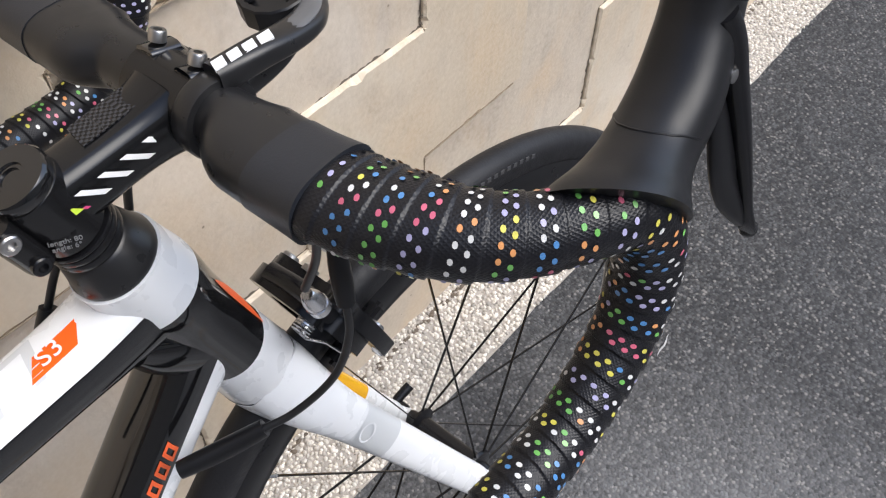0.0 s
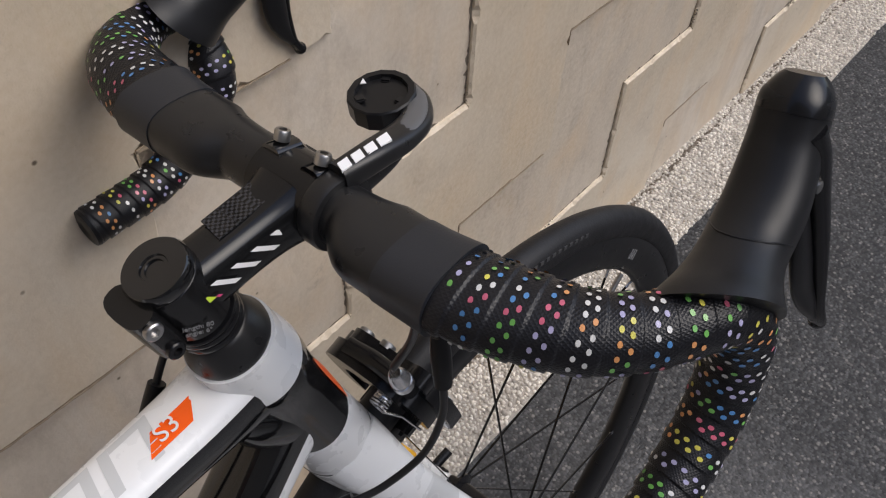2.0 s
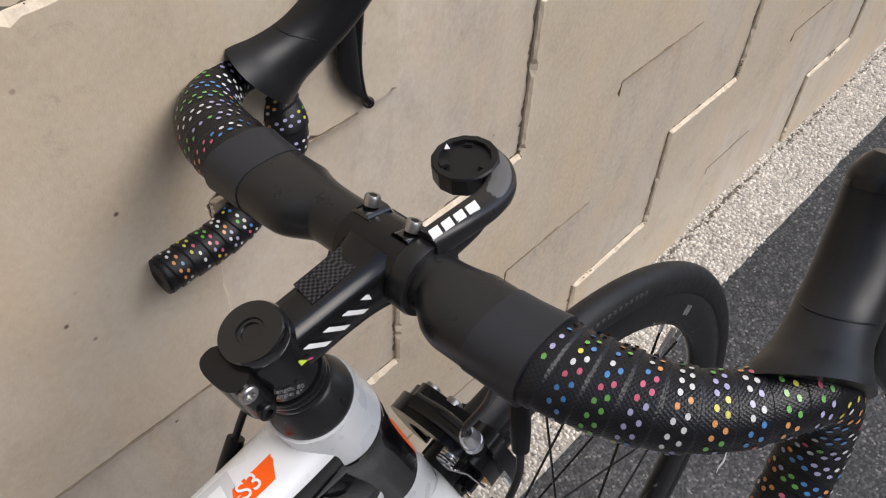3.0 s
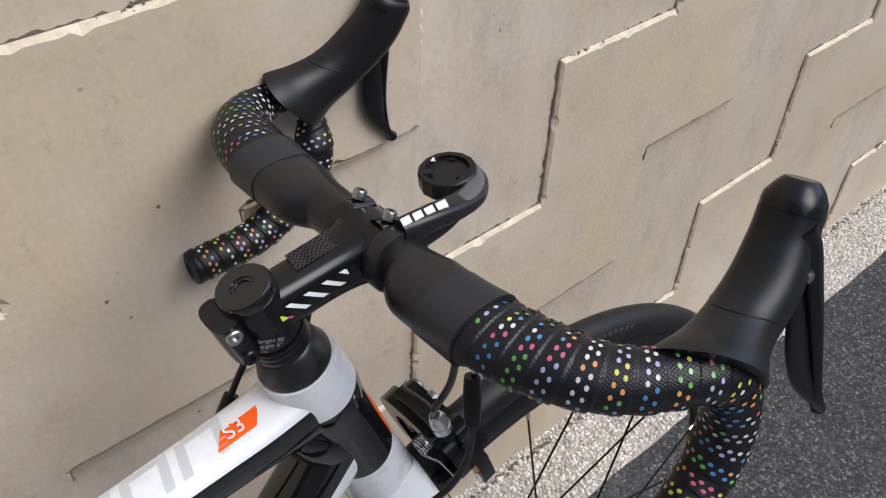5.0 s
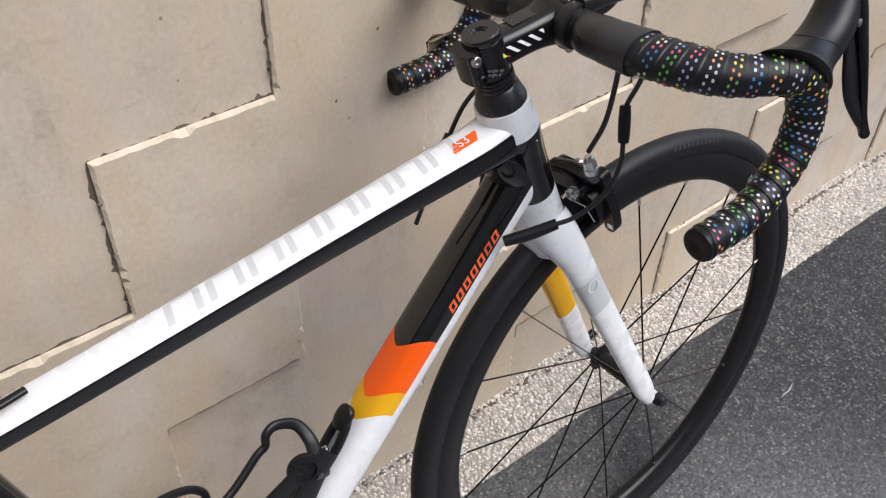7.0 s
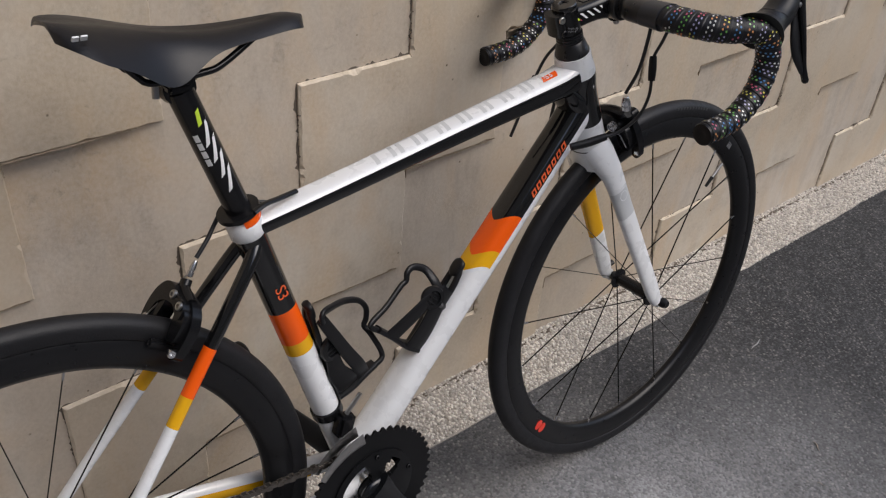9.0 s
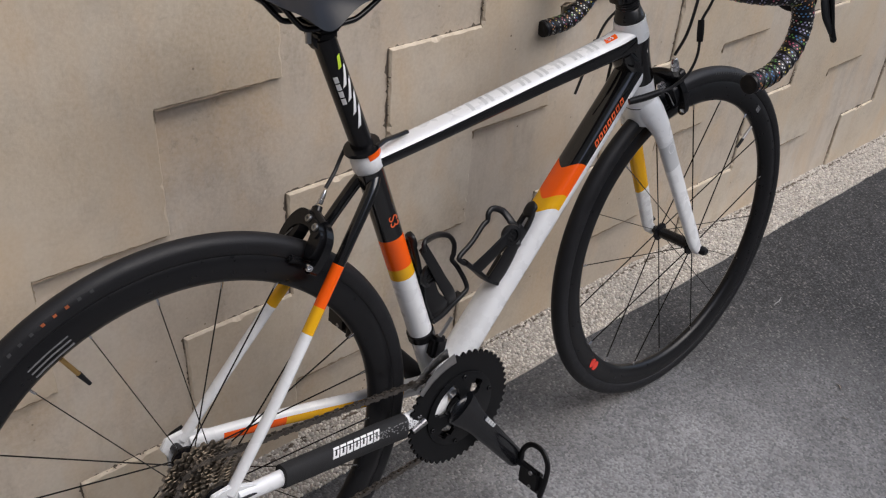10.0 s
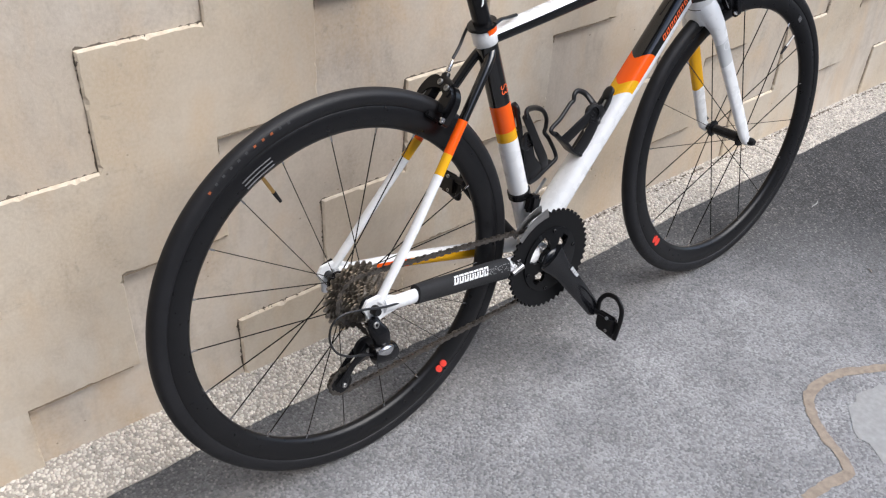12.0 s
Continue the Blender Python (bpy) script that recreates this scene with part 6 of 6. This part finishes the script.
# bottle cages
def bottle_cage(foot, up, out, top, base, boss, straps, loop):
    """A side-entry cage: a slotted backplate up the tube from foot, a base, broad straps and one strip looping round the bottle's place."""
    foot, up, out = Vector(foot), Vector(up).normalized(), Vector(out).normalized()
    side = up.cross(out)
    side = side if side.y < 0 else -side

    def at(d, o, s):
        return foot + up * d + out * o + side * s

    bm = bmesh.new()
    tube(bm, line(at(base[0], 0.004, 0), at(top - 0.046, 0.005, 0), 12), lambda u: (0.0118, 0.0040, 2.8), 16, out)
    root = part("bottle_cage", bm, M_PLASTIC, bike, "empty black plastic bottle cage")
    bm = bmesh.new()
    for s in (-1, 1):
        tube(bm, spline([at(top - 0.052, 0.005, 0.0075 * s), at(top - 0.030, 0.006, 0.0085 * s), at(top - 0.010, 0.008, 0.0065 * s), at(top, 0.010, 0.003 * s)], 16), lambda u: (0.0044, 0.0040, 2.6), 14, out)
    tube(bm, spline([at(top - 0.016, 0.009, 0), at(top - 0.006, 0.011, 0), at(top + 0.004, 0.011, 0), at(top + 0.009, 0.010, 0)], 14), lambda u: (0.0105 * math.sqrt(max(0.08, 1 - (2 * u - 1) ** 4)), 0.0050, 2.4), 16, out)
    part("cage_head", bm, M_PLASTIC, root, "slotted upper end of the backplate")
    d, o, s = boss
    bm = bmesh.new()
    lathe(bm, [(0.0160, -0.003), (0.0170, 0), (0.0160, 0.003), (0.0110, 0.004), (0.0100, 0.001), (0.0040, 0.001), (0.0035, 0.003), (0.0001, 0.003)], at(d, o, s), side + out * 0.3, 24)
    tube(bm, [at(d - 0.004, 0.004, 0.0), at(d - 0.002, o * 0.8, s * 0.8)], lambda u: (0.013, 0.006, 2.6), 12, up)
    part("cage_boss", bm, M_PLASTIC, root, "round pierced boss")
    for k in (-1, 0, 1):
        bm = bmesh.new()
        rod(bm, at(d + 0.0065 * k, o - 0.0075, s + 0.0028), at(d + 0.0065 * k, o + 0.0075, s + 0.0024), 0.0013, segs=8)
        part("boss_rib", bm, M_PLASTIC, root)
    bm = bmesh.new()
    tube(bm, spline([at(base[0], 0.000, 0.0), at(base[0] - 0.003, 0.020, 0.0), at(base[0] - 0.001, 0.045, 0.0), at(base[0], base[1] - 0.012, 0.0)], 18), lambda u: (0.0165 - 0.009 * u, 0.0042, 3), 14, up)
    part("cage_base", bm, M_PLASTIC, root)
    for pts, w0, w1 in straps:
        bm = bmesh.new()
        tube(bm, spline([at(*p) for p in pts], 26), lambda u: (w0 + (w1 - w0) * u, 0.0028, 2.8), 14, side)
        part("cage_strap", bm, M_PLASTIC, root, "broad slanting strap")
    bm = bmesh.new()
    tube(bm, spline([at(*p) for p in loop], 84), lambda u: (0.0038 + 0.0034 * max(0, u - 0.58) / 0.42, 0.0032, 2.6), 14, side)
    part("cage_loop", bm, M_PLASTIC, root)
    for d in (0.036, top - 0.040):
        bm = bmesh.new()
        bolt(bm, at(d, 0.008, 0), out, 0.0042, 0.003)
        part("cage_bolt", bm, M_ALLOY, root)


st_up = -st_dir
nst = V(st_up.z, 0, -st_up.x)
bottle_cage(BB + st_up * 0.150 + nst * 0.0180, st_up, nst, 0.145, (-0.001, 0.078), (0.080, 0.014, 0.012),
            [([(0.136, 0.014, 0.020), (0.100, 0.022, 0.019), (0.060, 0.031, 0.016), (0.026, 0.040, 0.012), (0.000, 0.044, 0.004)], 0.0074, 0.0105),
             ([(0.070, 0.012, 0.014), (0.040, 0.010, 0.013), (0.014, 0.018, 0.010), (-0.001, 0.026, 0.004)], 0.0095, 0.0190)],
            [(-0.003, 0.045, 0.0), (-0.004, 0.074, 0.0), (0.004, 0.0830, -0.004), (0.036, 0.0805, -0.012), (0.049, 0.0780, -0.018), (0.056, 0.0850, -0.020), (0.072, 0.0900, -0.020), (0.095, 0.0810, -0.015), (0.117, 0.0585, -0.005), (0.136, 0.0290, 0.012), (0.139, 0.0180, 0.018), (0.130, 0.0150, 0.020)])
ndt = V(-DTN.z, 0, DTN.x)
ndt = ndt if ndt.z > 0 else -ndt
bottle_cage(DT0 + DTN * 0.401 + ndt * 0.0210, -DTN, ndt, 0.119, (-0.008, 0.090), (0.064, 0.036, 0.014),
            [([(0.076, 0.034, 0.013), (0.050, 0.042, 0.014), (0.020, 0.050, 0.012), (-0.008, 0.055, 0.007)], 0.0095, 0.0120),
             ([(0.084, 0.016, 0.012), (0.060, 0.020, 0.015), (0.025, 0.015, 0.015), (-0.010, 0.010, 0.011)], 0.0125, 0.0165)],
            [(-0.008, 0.060, 0.0), (-0.010, 0.088, 0.0), (-0.004, 0.0915, -0.002), (0.0215, 0.0784, -0.008), (0.054, 0.0688, -0.015), (0.064, 0.0645, -0.016), (0.074, 0.0690, -0.018), (0.0845, 0.0630, -0.020), (0.090, 0.0430, -0.018), (0.084, 0.0290, -0.006), (0.076, 0.0260, 0.010)])

# ---- small marks on the road ----
road_mark("road_curl", [(1.06, -0.775, 0), (0.97, -0.725, 0), (0.89, -0.690, 0), (0.80, -0.690, 0), (0.755, -0.725, 0), (0.725, -0.765, 0), (0.70, -0.820, 0), (0.675, -0.845, 0), (0.62, -0.835, 0), (0.56, -0.83, 0)], 0.011, M_CHALK, "worn brownish painted curl on the asphalt")
bm = bmesh.new()
rng = random.Random(5)
c = V(0.86, -0.83, 0)
pts = [c + V(0.10 * math.cos(a) * rng.uniform(0.85, 1.1) + 0.03 * math.sin(a), 0.085 * math.sin(a) * rng.uniform(0.85, 1.1), 0) for a in [2 * math.pi * k / 26 for k in range(26)]]
bm.faces.new([bm.verts.new((p.x, p.y, ground_z(p.x) + 0.0010)) for p in pts])
tagged(finish("road_patch", bm, M_GREYCHALK, smooth=0), "pale grey worn paint patch on the asphalt", "road marking", kind="structure")
for (x, y, l, a) in ((1.46, -0.30, 0.045, 0.15), (1.30, -0.545, 0.03, 1.0), (1.22, -0.60, 0.018, 2.0)):
    bm = bmesh.new()
    m = Matrix.Translation((x, y, ground_z(x) + 0.0012)) @ Matrix.Rotation(a, 4, "Z")
    k = 9
    top = [bm.verts.new(m @ V(l * (j / k - 0.5), 0.0011 * math.sin(3.14 * j / k) + rng.uniform(0, 0.0006) + 0.0012 * math.sin(j * 0.9), 0.0012)) for j in range(k + 1)]
    bot = [bm.verts.new(m @ V(l * (j / k - 0.5), -0.0011 * math.sin(3.14 * j / k) - rng.uniform(0, 0.0006) + 0.0012 * math.sin(j * 0.9), 0.0)) for j in range(k + 1)]
    for j in range(k):
        bm.faces.new((top[j], top[j + 1], bot[j + 1], bot[j]))
    tagged(finish("litter_scrap", bm, M_GREYCHALK if x > 1.4 else M_CHALK, smooth=0), "small pale scrap lying on the asphalt", "litter")

# ---- wall panels: square blocks, raised and sunk in diagonal steps ----
CELL, X0, Z0 = 0.189, -0.437, -0.021
RISE = 0.0062


def block_mesh(kind, seed):
    """kind 2: raised, with worn top and near edge painted skylit pale; kind 3: raised, with worn bottom and far edge;
    kind 0: sunk and plain.
    """
    rng = random.Random(seed)
    n = 26
    y_front = 0.0 if kind else RISE
    edges = {2: (0, 3), 3: (1, 2), 0: ()}[kind]  # sides: 0 left, 1 right, 2 bottom, 3 top
    pts = []
    for k in range(n):
        pts.append((k / n, 0, 2))
    for k in range(n):
        pts.append((1, k / n, 1))
    for k in range(n):
        pts.append((1 - k / n, 1, 3))
    for k in range(n):
        pts.append((0, 1 - k / n, 0))
    bm = bmesh.new()
    back, outer, inner = [], [], []
    g = 0.0
    for u, w, sd in pts:
        x, z = g + u * (CELL - 2 * g), g + w * (CELL - 2 * g)
        on = [s for s in edges if (s == 0 and u < 1e-6) or (s == 1 and u > 1 - 1e-6) or (s == 2 and w < 1e-6) or (s == 3 and w > 1 - 1e-6)]
        worn = (0.0022 if kind == 2 else 0.0007) + rng.uniform(0, 0.0016) + (rng.uniform(0.001, 0.005) if rng.random() < 0.12 else 0)
        dx = dz = 0.0
        for s in on:
            dx += {0: worn, 1: -worn}.get(s, 0)
            dz += {2: worn, 3: -worn}.get(s, 0)
        depth = worn * 0.8 if on else 0.0
        wob = rng.uniform(-0.0006, 0.0006) if on else 0
        inner.append(bm.verts.new((x + dx, y_front, z + dz)))
        outer.append(bm.verts.new((x + (wob if not (u < 1e-6 or u > 1 - 1e-6) else 0), y_front + depth + 0.0002, z)))
        back.append(bm.verts.new((x, 0.032, z)))
    N = len(pts)
    bm.faces.new(inner)
    for k in range(N):
        j = (k + 1) % N
        f = bm.faces.new((outer[k], outer[j], inner[j], inner[k]))
        f.material_index = 1 if kind == 2 else 0
        f = bm.faces.new((back[k], back[j], outer[j], outer[k]))
        f.material_index = 1 if kind == 2 else 0
    me = bpy.data.meshes.new("block")
    bmesh.ops.recalc_face_normals(bm, faces=bm.faces[:])
    bm.to_mesh(me)
    bm.free()
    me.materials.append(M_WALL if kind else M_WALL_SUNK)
    me.materials.append(M_EDGE)
    return me


def deep_mesh():
    """A sunk block whose face falls back towards its upper near corner, under the raised neighbours."""
    bm = bmesh.new()
    n = 10
    g = [[bm.verts.new((CELL * i / n, RISE + 0.011 * (1 - i / n) * (j / n), CELL * j / n)) for i in range(n + 1)] for j in range(n + 1)]
    for j in range(n):
        for i in range(n):
            bm.faces.new((g[j][i], g[j][i + 1], g[j + 1][i + 1], g[j + 1][i]))
    back = [bm.verts.new((x, 0.034, z)) for x, z in ((0, 0), (CELL, 0), (CELL, CELL), (0, CELL))]
    bm.faces.new(back[::-1])
    for rim, (a, b) in (([g[0][i] for i in range(n + 1)], (0, 1)), ([g[j][n] for j in range(n + 1)], (1, 2)), ([g[n][n - i] for i in range(n + 1)], (2, 3)), ([g[n - j][0] for j in range(n + 1)], (3, 0))):
        bm.faces.new(rim[::-1] + [back[a], back[b]])
    me = bpy.data.meshes.new("block")
    bmesh.ops.recalc_face_normals(bm, faces=bm.faces[:])
    bm.to_mesh(me)
    bm.free()
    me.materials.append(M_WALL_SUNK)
    return me


DEEP = deep_mesh()
BLOCKS = {k: [block_mesh(k, 20 * k + j) for j in range(4)] for k in (0, 2, 3)}
rng = random.Random(9)
for i in range(-6, 20):
    for j in range(0, 8):
        k = (i - j) % 4
        pickd = rng.randrange(4)
        ob = new("block", DEEP if k == 0 else BLOCKS[k if k >= 2 else 0][pickd])
        ob.parent = wall
        ob.location = (X0 + CELL * i, 0.0, Z0 + CELL * j)

# ---- dark crumbs of dirt and moss caught on the raised edges ----
rng = random.Random(31)
verts, polys = [], []
for i in range(-6, 18):
    for j in range(0, 7):
        if (i - j) % 4 != 2:
            continue
        x0, z1 = X0 + CELL * i, Z0 + CELL * (j + 1)
        for run in range(rng.randrange(0, 4)):
            on_top = rng.random() < 0.72
            a = rng.uniform(0, CELL)
            for k in range(rng.randrange(3, 14)):
                d = a + rng.gauss(0, 0.009)
                if not 0 < d < CELL:
                    continue
                c = V(x0 + d, rng.uniform(0.001, 0.006), z1 + rng.uniform(-0.001, 0.0025)) if on_top else V(x0 + rng.uniform(-0.002, 0.001), rng.uniform(0.001, 0.006), z1 - d)
                r = rng.uniform(0.0006, 0.0022)
                q = [(1, 0, 0), (-1, 0, 0), (0, 1, 0), (0, -1, 0), (0, 0, 1), (0, 0, -1)]
                at = len(verts)
                verts += [tuple(c + Vector(p) * (r * rng.uniform(0.5, 1.4))) for p in q]
                polys += [tuple(at + v for v in f) for f in ((0, 2, 4), (2, 1, 4), (1, 3, 4), (3, 0, 4), (2, 0, 5), (1, 2, 5), (3, 1, 5), (0, 3, 5))]
me = bpy.data.meshes.new("edge_dirt")
me.from_pydata(verts, [], polys)
me.materials.append(M_DIRT)
dirt = new("edge_dirt", me)
dirt.parent = wall
tagged(dirt, "dark crumbs of dirt along the block edges", kind="stuff")

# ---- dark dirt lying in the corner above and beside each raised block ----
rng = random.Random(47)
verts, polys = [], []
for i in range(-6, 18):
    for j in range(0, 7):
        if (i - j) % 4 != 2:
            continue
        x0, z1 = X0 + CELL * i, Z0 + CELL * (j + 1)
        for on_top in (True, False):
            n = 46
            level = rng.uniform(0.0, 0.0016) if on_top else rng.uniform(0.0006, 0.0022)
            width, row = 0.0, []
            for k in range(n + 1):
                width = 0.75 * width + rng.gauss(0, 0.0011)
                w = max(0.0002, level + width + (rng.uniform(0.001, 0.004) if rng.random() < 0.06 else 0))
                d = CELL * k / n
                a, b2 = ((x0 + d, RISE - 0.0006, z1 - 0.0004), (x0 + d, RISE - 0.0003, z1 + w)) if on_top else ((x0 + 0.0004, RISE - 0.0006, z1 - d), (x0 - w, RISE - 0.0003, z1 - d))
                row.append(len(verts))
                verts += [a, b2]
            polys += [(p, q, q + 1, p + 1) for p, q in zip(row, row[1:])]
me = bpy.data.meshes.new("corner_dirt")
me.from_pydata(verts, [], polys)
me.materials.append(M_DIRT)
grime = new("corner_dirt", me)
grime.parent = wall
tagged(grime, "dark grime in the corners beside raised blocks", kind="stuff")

# ---- strips of grime and painted shade under the lip of each deep corner ----
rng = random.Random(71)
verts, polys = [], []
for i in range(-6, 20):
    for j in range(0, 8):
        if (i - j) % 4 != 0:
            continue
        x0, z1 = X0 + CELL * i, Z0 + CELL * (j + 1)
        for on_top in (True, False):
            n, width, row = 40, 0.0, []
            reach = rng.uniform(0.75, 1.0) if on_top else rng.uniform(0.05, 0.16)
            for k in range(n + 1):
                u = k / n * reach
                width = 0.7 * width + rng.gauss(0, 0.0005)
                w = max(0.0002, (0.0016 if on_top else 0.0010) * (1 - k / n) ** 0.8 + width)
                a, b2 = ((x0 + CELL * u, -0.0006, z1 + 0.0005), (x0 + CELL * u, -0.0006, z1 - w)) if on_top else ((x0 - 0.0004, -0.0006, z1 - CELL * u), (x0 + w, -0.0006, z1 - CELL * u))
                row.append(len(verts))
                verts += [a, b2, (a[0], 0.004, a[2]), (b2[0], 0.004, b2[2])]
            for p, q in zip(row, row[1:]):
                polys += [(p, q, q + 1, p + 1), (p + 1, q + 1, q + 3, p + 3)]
me = bpy.data.meshes.new("lip_grime_shade")
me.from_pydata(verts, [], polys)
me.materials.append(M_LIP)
lip = new("lip_grime_shade", me)
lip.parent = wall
tagged(lip, "thin brown grime and painted shade under overhanging block edges", kind="stuff")

# ---- dark dirt caught along the foot of the wall ----
rng = random.Random(83)
verts, polys = [], []
for k in range(620):
    x = 0.2 + 3.1 * rng.random() ** 0.8
    y = -0.0055 - abs(rng.gauss(0, 0.0045))
    z = ground_z(x) + 0.0065
    r, high, turn0 = rng.uniform(0.0018, 0.0055), rng.uniform(0.0012, 0.0034), rng.uniform(0, 6.28)
    first = len(verts)
    for i in range(6):
        a = turn0 + math.pi * i / 3
        q = r * rng.uniform(0.7, 1.2)
        verts.append((x + q * 1.5 * math.cos(a), y + q * 0.8 * math.sin(a), z))
    verts.append((x + rng.uniform(-0.3, 0.3) * r, y, z + high))
    polys += [(first + i, first + (i + 1) % 6, first + 6) for i in range(6)]
me = bpy.data.meshes.new("foot_dirt")
me.from_pydata(verts, [], polys)
me.materials.append(M_DIRT)
dirt = new("foot_dirt", me)
dirt.parent = wall
tagged(dirt, "dark crumbs of dirt along the wall's foot", kind="stuff")
